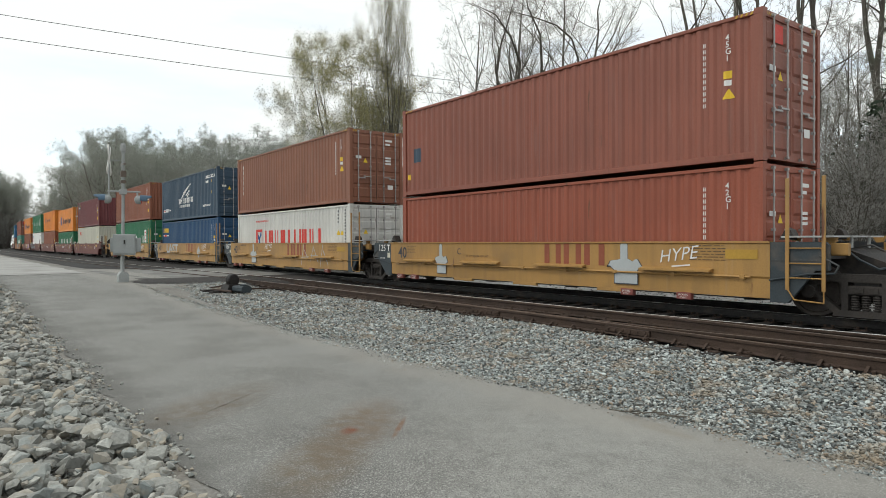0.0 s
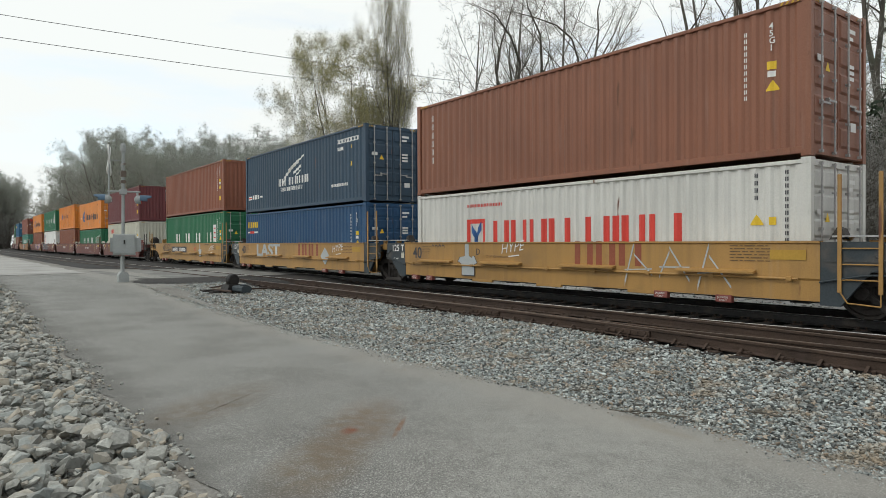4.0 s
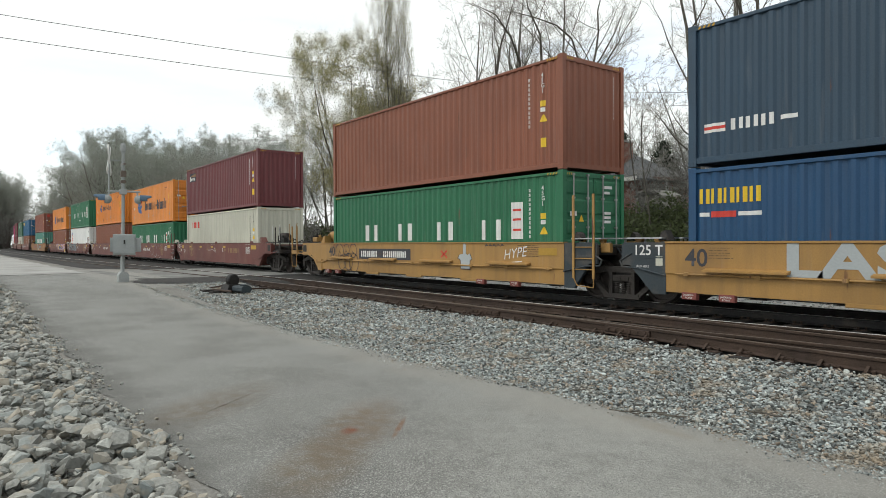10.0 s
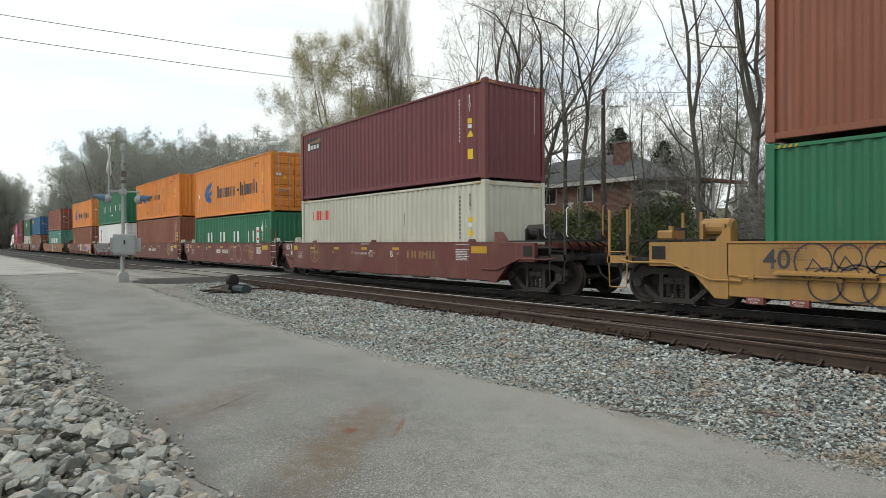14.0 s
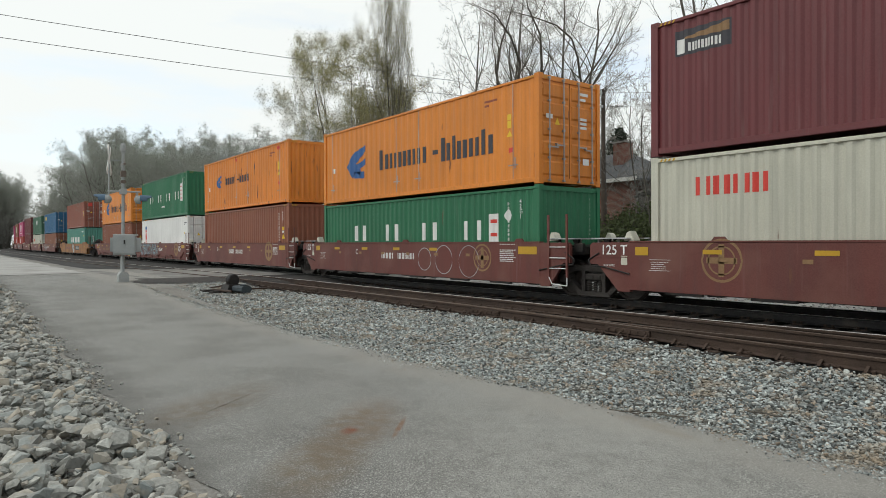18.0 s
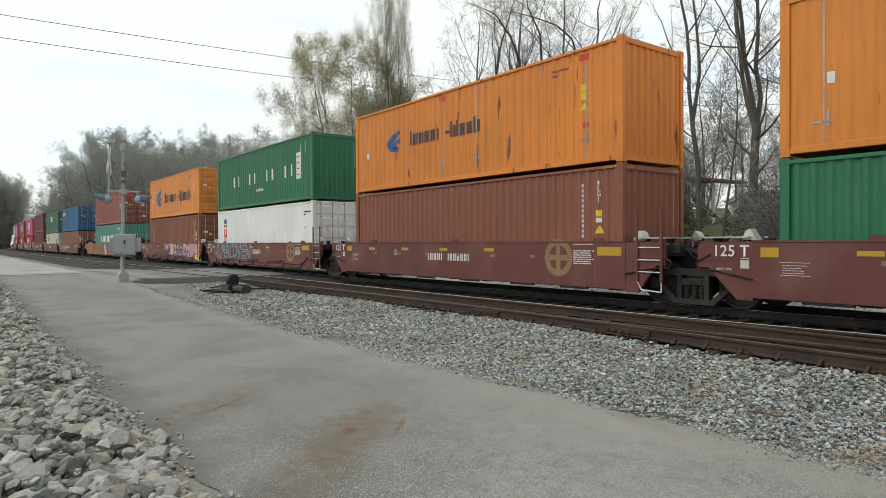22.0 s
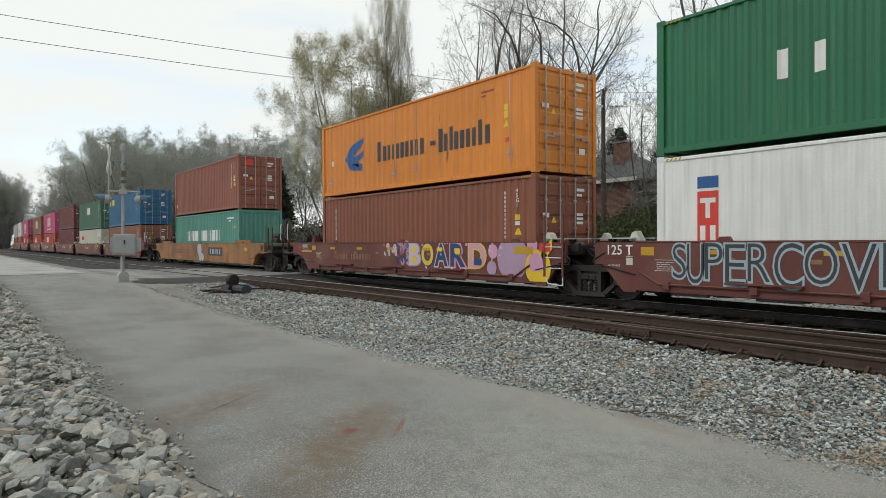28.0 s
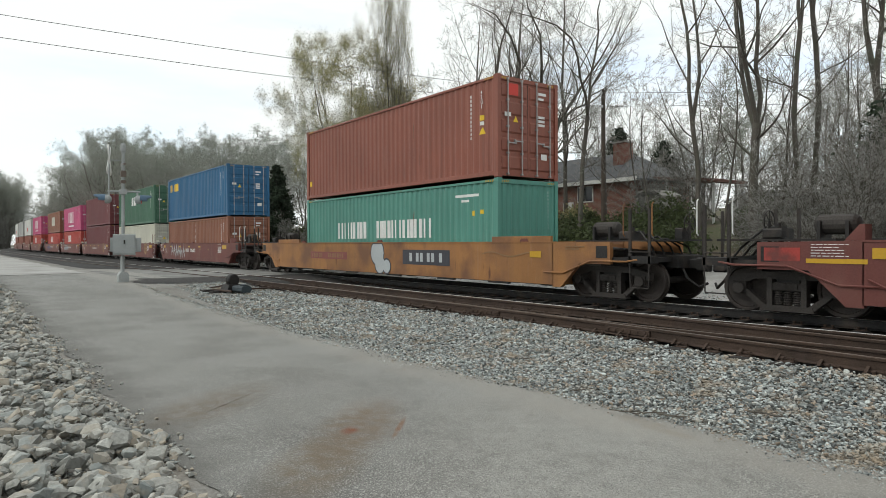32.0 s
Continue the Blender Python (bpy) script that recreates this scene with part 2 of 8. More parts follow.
STONE = mat("crushed_limestone", (0.335, 0.337, 0.31), 0.9, 0, 0.25, 38, 6.0, 0.4, spread=0.36, tan=(0.37, 0.315, 0.24), dirt=(0.33, 0.28, 0.21), dirt_at=0.68)
BALLAST = mat("grey_ballast_stone", (0.325, 0.350, 0.340), 0.9, 0, 0.20, 60, 1.2, 0.35, spread=0.86, tan=(0.37, 0.27, 0.185), dirt=(0.29, 0.235, 0.17), dirt_at=0.64)
# Oily stone and creosoted ties, both darkened further for shade under the train.
OILYSHADE = mat("oily_shade_dark_ballast", (0.021, 0.019, 0.017), 0.85, 0, 0.25, 30, 1.2, 0.5, spread=0.5, dirt=(0.026, 0.022, 0.019))
TIE = mat("creosoted_timber", (0.027, 0.023, 0.020), 0.9, 0, 0.3, 30, 2.0, 0.4)
GRASS = mat("early_spring_ground", (0.100, 0.092, 0.045), 0.95, 0, 0.3, 12, 0.15, 0.6, dirt=(0.095, 0.072, 0.05), dirt_at=0.5, second=(0.065, 0.085, 0.03), second_at=0.52)


# ---- mesh building ----
class Geo:
    """Collects vertices and faces for one mesh."""

    def __init__(self):
        self.v, self.f = [], []

    def add(self, verts, faces):
        o = len(self.v)
        self.v += [tuple(p) for p in verts]
        self.f += [tuple(i + o for i in q) for q in faces]
        return self

    def box(self, x0, x1, y0, y1, z0, z1, c=0.0):
        """A box, its edges along x chamfered by c."""
        if c <= 0:
            return self.prism([(y0, z0), (y1, z0), (y1, z1), (y0, z1)], x0, x1)
        return self.prism([(y0 + c, z0), (y1 - c, z0), (y1, z0 + c), (y1, z1 - c), (y1 - c, z1), (y0 + c, z1), (y0, z1 - c), (y0, z0 + c)], x0, x1)

    def prism(self, yz, x0, x1):
        """A profile in y, z drawn out along x."""
        n = len(yz)
        v = [(x0, y, z) for y, z in yz] + [(x1, y, z) for y, z in yz]
        f = [(i, (i + 1) % n, (i + 1) % n + n, i + n) for i in range(n)]
        return self.add(v, f + [tuple(range(n))[::-1], tuple(range(n, 2 * n))])

    def slab(self, xz, y0, y1):
        """A profile in x, z drawn out along y."""
        n = len(xz)
        v = [(x, y0, z) for x, z in xz] + [(x, y1, z) for x, z in xz]
        f = [(i, (i + 1) % n, (i + 1) % n + n, i + n) for i in range(n)]
        return self.add(v, f + [tuple(range(n))[::-1], tuple(range(n, 2 * n))])

    def tube(self, a, b, r, n=8, r2=None):
        a, b = Vector(a), Vector(b)
        d = (b - a).normalized()
        u = d.orthogonal().normalized()
        w = d.cross(u)
        r2 = r if r2 is None else r2
        v = [a + (u * math.cos(k * math.tau / n) + w * math.sin(k * math.tau / n)) * r for k in range(n)]
        v += [b + (u * math.cos(k * math.tau / n) + w * math.sin(k * math.tau / n)) * r2 for k in range(n)]
        f = [(k, (k + 1) % n, (k + 1) % n + n, k + n) for k in range(n)]
        return self.add(v, f + [tuple(range(n))[::-1], tuple(range(n, 2 * n))])

    def pipe(self, pts, r, n=6):
        for a, b in zip(pts, pts[1:]):
            self.tube(a, b, r, n)
        return self

    def lathe(self, rz, centre, axis="y", n=24):
        """Radius and height pairs turned round an axis."""
        cx, cy, cz = centre
        v = []
        for r, h in rz:
            for k in range(n):
                a, b = r * math.cos(k * math.tau / n), r * math.sin(k * math.tau / n)
                v.append((cx + a, cy + h, cz + b) if axis == "y" else (cx + a, cy + b, cz + h) if axis == "z" else (cx + h, cy + a, cz + b))
        f = []
        for j in range(len(rz) - 1):
            f += [(j * n + k, j * n + (k + 1) % n, (j + 1) * n + (k + 1) % n, (j + 1) * n + k) for k in range(n)]
        m = len(rz) - 1
        return self.add(v, f + [tuple(range(n)), tuple(range(m * n, m * n + n))[::-1]])

    def mesh(self, name, material, smooth=False):
        me = bpy.data.meshes.new(name)
        me.from_pydata(self.v, [], self.f)
        me.materials.append(material)
        if smooth:
            me.polygons.foreach_set("use_smooth", [True] * len(me.polygons))
        bm = bmesh.new()
        bm.from_mesh(me)
        bmesh.ops.recalc_face_normals(bm, faces=bm.faces)
        bm.to_mesh(me)
        bm.free()
        me.update()
        return me


def part(name, geo, material, parent, label=""):
    """One mesh object under a thing or under a part."""
    ob = new(name, geo if isinstance(geo, bpy.types.Mesh) else geo.mesh(name, material))
    ob.parent = parent
    if label:
        ob["label"] = label
    return ob


def thing(name, geo, material, label, category, group="", kind=""):
    ob = new(name, geo.mesh(name, material) if geo else None)
    return tagged(ob, label, category, group, kind)


meshes = {}


def shared(key, make):
    """A mesh that alike parts have in common."""
    if key not in meshes:
        meshes[key] = make()
    return meshes[key]


letters = {}


def text_mesh(words, size, material, slant=0.0, align="LEFT", bold=0.0):
    """Flat writing in the x, z plane that faces -y."""
    key = (words, size, material.name, slant, align, bold)
    if key not in letters:
        c = bpy.data.curves.new("writing", "FONT")
        c.body, c.size, c.shear, c.align_x, c.resolution_u, c.offset, c.space_line = words, size, slant, align, 3, bold * size, 0.82
        ob = new("writing", c)
        me = bpy.data.meshes.new_from_object(ob)
        bpy.data.objects.remove(ob)
        me.transform(Matrix.Rotation(radians(90), 4, "X"))
        me.materials.clear()
        me.materials.append(material)
        letters[key] = me
    return letters[key]


def write(words, x, y, z, size, material, parent, slant=0.0, name="lettering", turn=None, bold=0.0):
    ob = part(name, text_mesh(words, size, material, slant, "LEFT", bold), material, parent)
    ob.matrix_basis = pose(x, y, z) @ (turn or Matrix())
    return ob


# ---- the line of the tracks ----
TRACK_Y = 13.41
BEND = ((-420, 62.0), (-330, 33.0), (-290, 18.5), (-260, 10.2), (-240, 5.9), (-220, 2.7), (-205, 1.0), (-190, 0.05), (-170, -0.65), (-150, -0.95), (-133, -0.95),
        (-117, -0.85), (-101, -0.68), (-85, -0.48), (-65, -0.18), (-45, 0.0), (60, 0.0))


def glide(knots, x):
    """A smooth curve through pairs of x and y, with x rising."""
    xs, ys = [b[0] for b in knots], [b[1] for b in knots]
    i = max(0, min(len(xs) - 2, sum(1 for v in xs if v <= x) - 1))

    def slope(j):
        j0, j1 = max(0, j - 1), min(len(xs) - 1, j + 1)
        return (ys[j1] - ys[j0]) / (xs[j1] - xs[j0])
    h = xs[i + 1] - xs[i]
    u = (x - xs[i]) / h
    a, b = slope(i) * h, slope(i + 1) * h
    return ys[i] * (2 * u**3 - 3 * u**2 + 1) + a * (u**3 - 2 * u**2 + u) + ys[i + 1] * (3 * u**2 - 2 * u**3) + b * (u**3 - u**2)


def sideways(x):
    """How far the line of the track swings off the straight at x."""
    return 0.0 if x >= BEND[-2][0] else glide(BEND, x)


def run(t):
    """Metres that the train has gone at t seconds."""
    u = t / 32.0
    return 133.739 * u - 1.558 * u * u + 12.604 * u**3


GAUGE = 1.505
NEAR_STOCK = ((-60, 7.36), (-40, 8.21), (-24, 8.87), (-14, 9.0), (-9.6, 8.97), (-6.7, 8.86), (-4.3, 8.75), (-3.3, 8.70), (4, 8.38), (14, 7.9))
FAR_STOCK = ((-60, 8.865), (-40, 9.715), (-24, 10.375), (-15.5, 10.38), (-11, 10.43), (-8, 10.48), (-5.7, 10.58), (-4, 10.76), (4, 11.25), (14, 11.6))


def stock(side, x):
    """The nearer (-1) or farther (1) running rail of the siding; they part beyond the switch."""
    if x < -60:
        return stock(side, -60) + sideways(x) - sideways(-60)
    return glide(NEAR_STOCK if side < 0 else FAR_STOCK, x)


def siding_y(x):
    """Middle of the nearer track."""
    return (stock(-1, x) + stock(1, x)) / 2


def closure(side, x):
    """The inner rail of the turnout on that side: against its stock rail at the points, a gauge off the other one further on."""
    if side < 0:
        return max(stock(-1, x) + 0.085, stock(1, x) - GAUGE)
    return min(stock(1, x) - 0.085, stock(-1, x) + GAUGE)


# ---- ground ----
def smooth_step(a, b, x):
    u = max(0.0, min(1.0, (x - a) / (b - a)))
    return u * u * (3 - 2 * u)


def lane_edge(x):
    """Where the loose stone meets the lane."""
    return 4.84 + 0.24 * smooth_step(-7.4, -5.4, x) + 0.06 * math.sin(x * 1.3) + 0.05 * math.sin(x * 3.7 + 1)


def ground_z(x, y):
    """Height of the ground sheet."""
    road = -0.25 + 0.25 * smooth_step(-12, -26, x)
    bank = 3.0 * smooth_step(19, 38, y - sideways(x)) + 4.0 * smooth_step(36, 110, y - sideways(x))
    rise = smooth_step(-20, -25, x)
    bed = (1 - rise) * (-0.25 - 0.07 * smooth_step(4.6, 5.6, y)) + rise * (road - 0.05 * smooth_step(5, 7, y))
    base = road + (min(road, bed) - road) * smooth_step(4.8, 5.8, y)
    if y > 16:
        base = base - 0.1 * smooth_step(16, 18, y)
    return base + bank


def ground_sheet():
    xs = [-900, -700, -520, -430] + [-400 + 8 * k for k in range(38)] + [-96 + 2 * k for k in range(53)] + [14, 20, 30, 50, 90, 160, 300, 600, 900]
    ys = [-600, -300, -150, -80, -40, -20, -10] + [-6 + 0.8 * k for k in range(44)] + [31, 34, 38, 44, 52, 62, 75, 90, 110, 150, 220, 340, 520, 900]
    g = Geo()
    g.v = [(x, y, ground_z(x, y) - (0.12 if -3.0 < y < 17.5 + sideways(x) else 0.02)) for y in ys for x in xs]
    n = len(xs)
    g.f = [(j * n + i, j * n + i + 1, (j + 1) * n + i + 1, (j + 1) * n + i) for j in range(len(ys) - 1) for i in range(n - 1)]
    return thing("ground", g, GRASS, "dull early spring ground with dead grass and leaf litter", "ground", kind="structure")


def sheet(name, outline_lo, outline_hi, xs, lift, material, label, category, steps=4, wobble=0.0):
    """A surfaced strip on the ground between two edges given as functions of x."""
    g = Geo()
    for x in xs:
        a, b = outline_lo(x), outline_hi(x)
        for k in range(steps + 1):
            y = a + (b - a) * k / steps
            if wobble and k in (0, steps):
                y += wobble * noise.noise((x * 1.7, k * 3.1, 2.0)) + 0.5 * wobble * noise.noise((x * 5.3, k * 7.0, 4.0))
            g.v.append((x, y, ground_z(x, y) + lift))
    m = steps + 1
    g.f = [(i * m + k, i * m + k + 1, (i + 1) * m + k + 1, (i + 1) * m + k) for i in range(len(xs) - 1) for k in range(steps)]
    return thing(name, g, material, label, category, kind="structure")


def span(a, b, n):
    return [a + (b - a) * k / n for k in range(n + 1)]


ground_sheet()
sheet("gravel_bed", lambda x: 3.9, lambda x: 18.5 + sideways(x), span(30, -24, 60) + span(-25, -410, 120), 0.0, GRAVEL,
      "grey crushed stone bed that carries both tracks", "ballast bed", 12)
sheet("oily_bed", lambda x: (8.75 if x > -38 else max(5.7, 8.75 + 0.9 * (x + 38))) + sideways(x), lambda x: 14.75 + sideways(x), span(30, -26, 40) + span(-38, -410, 120), 0.008, OILYSHADE,
      "oily stone between and under the rails, darkened for shade", "ballast bed", 8, 0.25)
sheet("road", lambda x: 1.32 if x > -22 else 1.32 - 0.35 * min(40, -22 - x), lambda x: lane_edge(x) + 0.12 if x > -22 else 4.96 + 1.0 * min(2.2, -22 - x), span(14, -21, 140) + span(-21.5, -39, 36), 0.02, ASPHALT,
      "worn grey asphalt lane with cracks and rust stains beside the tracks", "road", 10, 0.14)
sheet("gravel_verge", lambda x: 14.8, lambda x: 25.5, span(12, -24, 36), 0.03, VERGE, "pale dusty gravel verge behind the railway", "gravel verge", 10)
sheet("dark_earth", lambda x: 5.1 + 0.35 * max(0.0, -25.0 - x), lambda x: 9.4, span(-24.0, -27.6, 16), 0.027, OILYSHADE, "dark earth beside the crossing", "earth", 6, 0.5)
sheet("gravel_lot", lambda x: -14.0, lambda x: 4.9 + 0.008 * (x + 34), span(-33.8, -120, 46), 0.035, CONCRETE, "pale dusty gravel lot beyond the crossing", "gravel lot", 6, 0.2)
crossing = sheet("crossing_surface", lambda x: 5.4, lambda x: 20.0, span(-27.2, -37.2, 30), 0.02, CROSSING, "pale worn level crossing surface across both tracks", "level crossing", 24)


def rail_profile():
    return [(-0.070, -0.172), (0.070, -0.172), (0.070, -0.158), (0.012, -0.140), (0.010, -0.045), (0.034, -0.036), (0.036, -0.006), (0.028, 0.0),
            (-0.028, 0.0), (-0.036, -0.006), (-0.034, -0.036), (-0.010, -0.045), (-0.012, -0.140), (-0.070, -0.158)]


def rail_strip(line, xs, profile):
    g = Geo()
    n = len(profile)
    for x in xs:
        y = line(x)
        g.v += [(x, y + a, b) for a, b in profile]
    for i in range(len(xs) - 1):
        g.f += [(i * n + k, i * n + (k + 1) % n, (i + 1) * n + (k + 1) % n, (i + 1) * n + k) for k in range(n)]
    g.f += [tuple(range(n)), tuple(range((len(xs) - 1) * n, len(xs) * n))[::-1]]
    return g


CROWN = [(-0.026, 0.001), (0.026, 0.001), (0.026, 0.003), (-0.026, 0.003)]


def lay_rail(rid, line, xs, worn, label, web=None):
    r = part("rail", rail_strip(line, xs, rail_profile()), web or RUSTYRAIL, rid, label)
    part("rail_crown", rail_strip(line, xs, CROWN), worn, r, "polished running surface with sky glint in its colour" if worn is GLINTRAIL else "dull brown running surface")


def lay_ties(rid, line, half, tie_from, tie_to, seats):
    """Ties with a plate and spikes under each rail."""
    plate = Geo().box(-0.09, 0.09, -0.19, 0.19, -0.188, -0.172)
    for a, b in ((-0.06, -0.10), (0.06, 0.10), (0.06, -0.10), (-0.05, -0.155), (0.05, 0.155)):
        plate.tube((a, b, -0.18), (a, b, -0.135), 0.014, 5).box(a - 0.022, a + 0.022, b - 0.018, b + 0.018, -0.14, -0.125)
    plate = plate.mesh("tie_plate", RUSTYRAIL)
    x = tie_from
    while x > tie_to:
        h = half(x)
        key = ("tie", round(h, 1))
        tie = shared(key, lambda: Geo().box(-0.115, 0.115, -key[1], key[1], -0.36, -0.185, 0.012).mesh("tie", TIE))
        ob = part("tie", tie, TIE, rid)
        ob.matrix_basis = pose(x + random.uniform(-0.03, 0.03), line(x), random.uniform(-0.012, 0.004), 0, 0, random.uniform(-1.2, 1.2))
        if x > -32:
            for seat in seats:
                part("tie_plate", plate, RUSTYRAIL, ob).matrix_basis = pose(0, seat(x) - line(x), 0)
        x -= 0.53


long_run = span(14, -60, 37) + span(-66, -420, 56)
main_track = thing("railway_track", None, None, "main track carrying the train, oily ties darkened for shade under it", "railway track", "railway tracks", "structure")
# Near-black webs put the shade under the train into the rail colour.
for s in (-GAUGE / 2, GAUGE / 2):
    lay_rail(main_track, lambda x: TRACK_Y + s + sideways(x), long_run, GLINTRAIL, "oily steel rail, darkened for shade under the train", GRIME)
lay_ties(main_track, lambda x: TRACK_Y + sideways(x), lambda x: 1.3, 4.0, -75, (lambda x: TRACK_Y - GAUGE / 2, lambda x: TRACK_Y + GAUGE / 2))

side_track = thing("railway_track", None, None, "nearer track with a turnout, rusty webs and one bright rail head", "railway track", "railway tracks", "structure")
lay_rail(side_track, lambda x: stock(-1, x), long_run, DULLRAIL, "rusty stock rail with a dull brown head")
lay_rail(side_track, lambda x: stock(1, x), long_run, GLINTRAIL, "rusty stock rail with a bright head")
short_run = span(14, -20.5, 30)
lay_rail(side_track, lambda x: closure(-1, x), short_run, DULLRAIL, "closure rail of the turnout")
lay_rail(side_track, lambda x: closure(1, x), short_run, DULLRAIL, "closure rail of the turnout")
lay_ties(side_track, siding_y, lambda x: (stock(1, x) - stock(-1, x)) / 2 + 0.36, 4.0, -75, (lambda x: stock(-1, x), lambda x: stock(1, x)))
brace = Geo().prism([(-0.15, -0.172), (-0.055, -0.172), (-0.032, -0.105), (-0.045, -0.100)], -0.018, 0.018).mesh("rail_brace", RUSTYRAIL)
x = 3.87
while x > -24:
    part("rail_brace", brace, RUSTYRAIL, side_track).matrix_basis = pose(x, stock(-1, x), 0)
    x -= 0.53
bar = Geo().box(-0.45, 0.45, -0.046, -0.010, -0.135, -0.042, 0.008)
for k in range(6):
    bar.tube((-0.37 + 0.148 * k, -0.07, -0.088), (-0.37 + 0.148 * k, -0.03, -0.088), 0.02, 6)
bar = bar.mesh("joint_bar", RUSTYRAIL)
for x, side in ((-6.6, -1), (-10.3, -1), (-15.6, 1), (-18.6, -1)):
    j = part("joint_bar", bar, RUSTYRAIL, side_track, "bolted rusty joint bar")
    j.matrix_basis = pose(x, stock(side, x), 0, 0, 0, math.degrees(math.atan(stock(side, x + 0.5) - stock(side, x - 0.5))))


# ---- containers ----
CL, CW = 12.192, 2.438
STD, HIGH = 2.591, 2.896


def ribs(x, pitch, depth):
    """How deep a corrugated sheet lies at x."""
    u = (x / pitch) % 1.0
    return depth * (0.0 if u < 0.27 else (u - 0.27) / 0.2 if u < 0.47 else 1.0 if u < 0.77 else (1.0 - u) / 0.23)


def breaks(a, b, pitch):
    """Places between a and b where the ribs turn."""
    out = [a, b]
    k = math.floor(a / pitch)
    while k * pitch < b:
        out += [pitch * (k + f) for f in (0.0, 0.27, 0.47, 0.77) if a < pitch * (k + f) < b]
        k += 1
    return sorted(set(round(v, 5) for v in out))


def corrugated(a, b, z0, z1, pitch, depth):
    """A ribbed sheet in the x, z plane facing -y."""
    g = Geo()
    xs = breaks(a, b, pitch)
    for x in xs:
        y = ribs(x, pitch, depth)
        g.v += [(x, y, z0), (x, y, z1)]
    g.f = [(2 * i, 2 * i + 2, 2 * i + 3, 2 * i + 1) for i in range(len(xs) - 1)]
    return g


def plain(x0, x1, z0, z1):
    return [(x0, x1, z0, z1, z0, z1)]


def stroke(x0, z0, x1, z1, w):
    """A slanted stroke, as left and right heights."""
    if abs(x1 - x0) < 1e-4:
        return plain(x0 - w / 2, x0 + w / 2, min(z0, z1), max(z0, z1))
    if x1 < x0:
        x0, z0, x1, z1 = x1, z1, x0, z0
    h = w * math.hypot(x1 - x0, z1 - z0) / (x1 - x0) / 2
    return [(x0, x1, z0 - h, z0 + h, z1 - h, z1 + h)]


def painted(shapes, pitch, depth, y, off=0.0):
    """Flat paint that follows the ribs: shapes are x0, x1 and the heights at both."""
    g = Geo()
    for x0, x1, a0, b0, a1, b1 in shapes:
        xs = breaks(x0 + off, x1 + off, pitch) if pitch else [x0 + off, x1 + off]
        o = len(g.v)
        for x in xs:
            u = (x - x0 - off) / (x1 - x0)
            yy = y + (ribs(x, pitch, depth) if pitch else 0.0) - 0.004
            g.v += [(x, yy, a0 + (a1 - a0) * u), (x, yy, b0 + (b1 - b0) * u)]
        g.f += [(o + 2 * i, o + 2 * i + 2, o + 2 * i + 3, o + 2 * i + 1) for i in range(len(xs) - 1)]
    return g


def column(x, z_top, n, size, pitch=None):
    """A code written downwards, drawn as small plain bars."""
    out = []
    for k in range(n):
        z = z_top - k * (pitch or size * 1.25)
        out += plain(x + size * 0.06, x + size * 0.24, z - size * 0.92, z - size * 0.14) + plain(x + size * 0.36, x + size * 0.54, z - size * 0.92, z - size * 0.14)
    return out


def container_frame(H):
    g = Geo()
    hx, hy = CL / 2, CW / 2
    for sy in (-1, 1):
        a, b = sorted((sy * hy, sy * (hy - 0.11)))
        g.box(-hx + 0.1, hx - 0.1, a, b, H - 0.115, H - 0.038, 0.012)
        a, b = sorted((sy * (hy - 0.012), sy * (hy - 0.09)))
        g.box(-hx + 0.1, hx - 0.1, a, b, 0.050, 0.18, 0.010)
        for sx in (-1, 1):
            c, d = sorted((sx * hx, sx * (hx - 0.165)))
            a, b = sorted((sy * hy, sy * (hy - 0.12)))
            g.box(c, d, a, b, 0.1, H - 0.1)
    for sx in (-1, 1):
        a, b = sorted((sx * (hx - 0.015), sx * (hx - 0.13)))
        g.box(a, b, -hy + 0.1, hy - 0.1, H - 0.15, H - 0.03, 0.008)
        g.box(a, b, -hy + 0.1, hy - 0.1, 0.045, 0.17, 0.008)
    g.box(-hx + 0.1, hx - 0.1, -hy + 0.09, hy - 0.09, 0.10, 0.14)
    return g


def castings():
    g = Geo()
    g.box(-0.089, 0.089, -0.083, 0.083, -0.060, 0.060, 0.008)
    g.box(-0.032, 0.032, -0.087, -0.083, -0.020, 0.020)
    return g


def door_leaf(H, side):
    """One leaf in the y, z plane, facing +x, its hinge at y = side."""
    g = Geo()
    y0, y1 = sorted((side * (CW / 2 - 0.11), side * 0.012))
    z0, z1 = 0.17, H - 0.15
    g.box(-0.045, 0.0, y0, y1, z0, z1)
    rows = 5
    for k in range(rows):
        a = z0 + (z1 - z0) * (k + 0.12) / rows
        b = z0 + (z1 - z0) * (k + 0.88) / rows
        m = 0.045
        g.add([(0, y0 + m, a), (0, y1 - m, a), (0, y1 - m, b), (0, y0 + m, b), (0.03, y0 + m + 0.03, a + 0.05), (0.03, y1 - m - 0.03, a + 0.05), (0.03, y1 - m - 0.03, b - 0.05), (0.03, y0 + m + 0.03, b - 0.05)],
              [(4, 5, 6, 7), (0, 1, 5, 4), (1, 2, 6, 5), (2, 3, 7, 6), (3, 0, 4, 7)])
    return g


def hinges(H, side):
    g = Geo()
    for k in range(4):
        z = 0.35 + (H - 0.7) * k / 3
        a, b = sorted((side * (CW / 2 + 0.005), side * (CW / 2 - 0.17)))
        g.box(0.0, 0.02, a, b, z - 0.04, z + 0.04)
    return g


def lock_bar(H):
    g = Geo().tube((0.075, 0, 0.09), (0.075, 0, H - 0.07), 0.019, 8)
    for z in (0.10, H * 0.24, H * 0.5, H * 0.76, H - 0.10):
        g.box(0.03, 0.098, -0.034, 0.034, z - 0.024, z + 0.024)
    return g


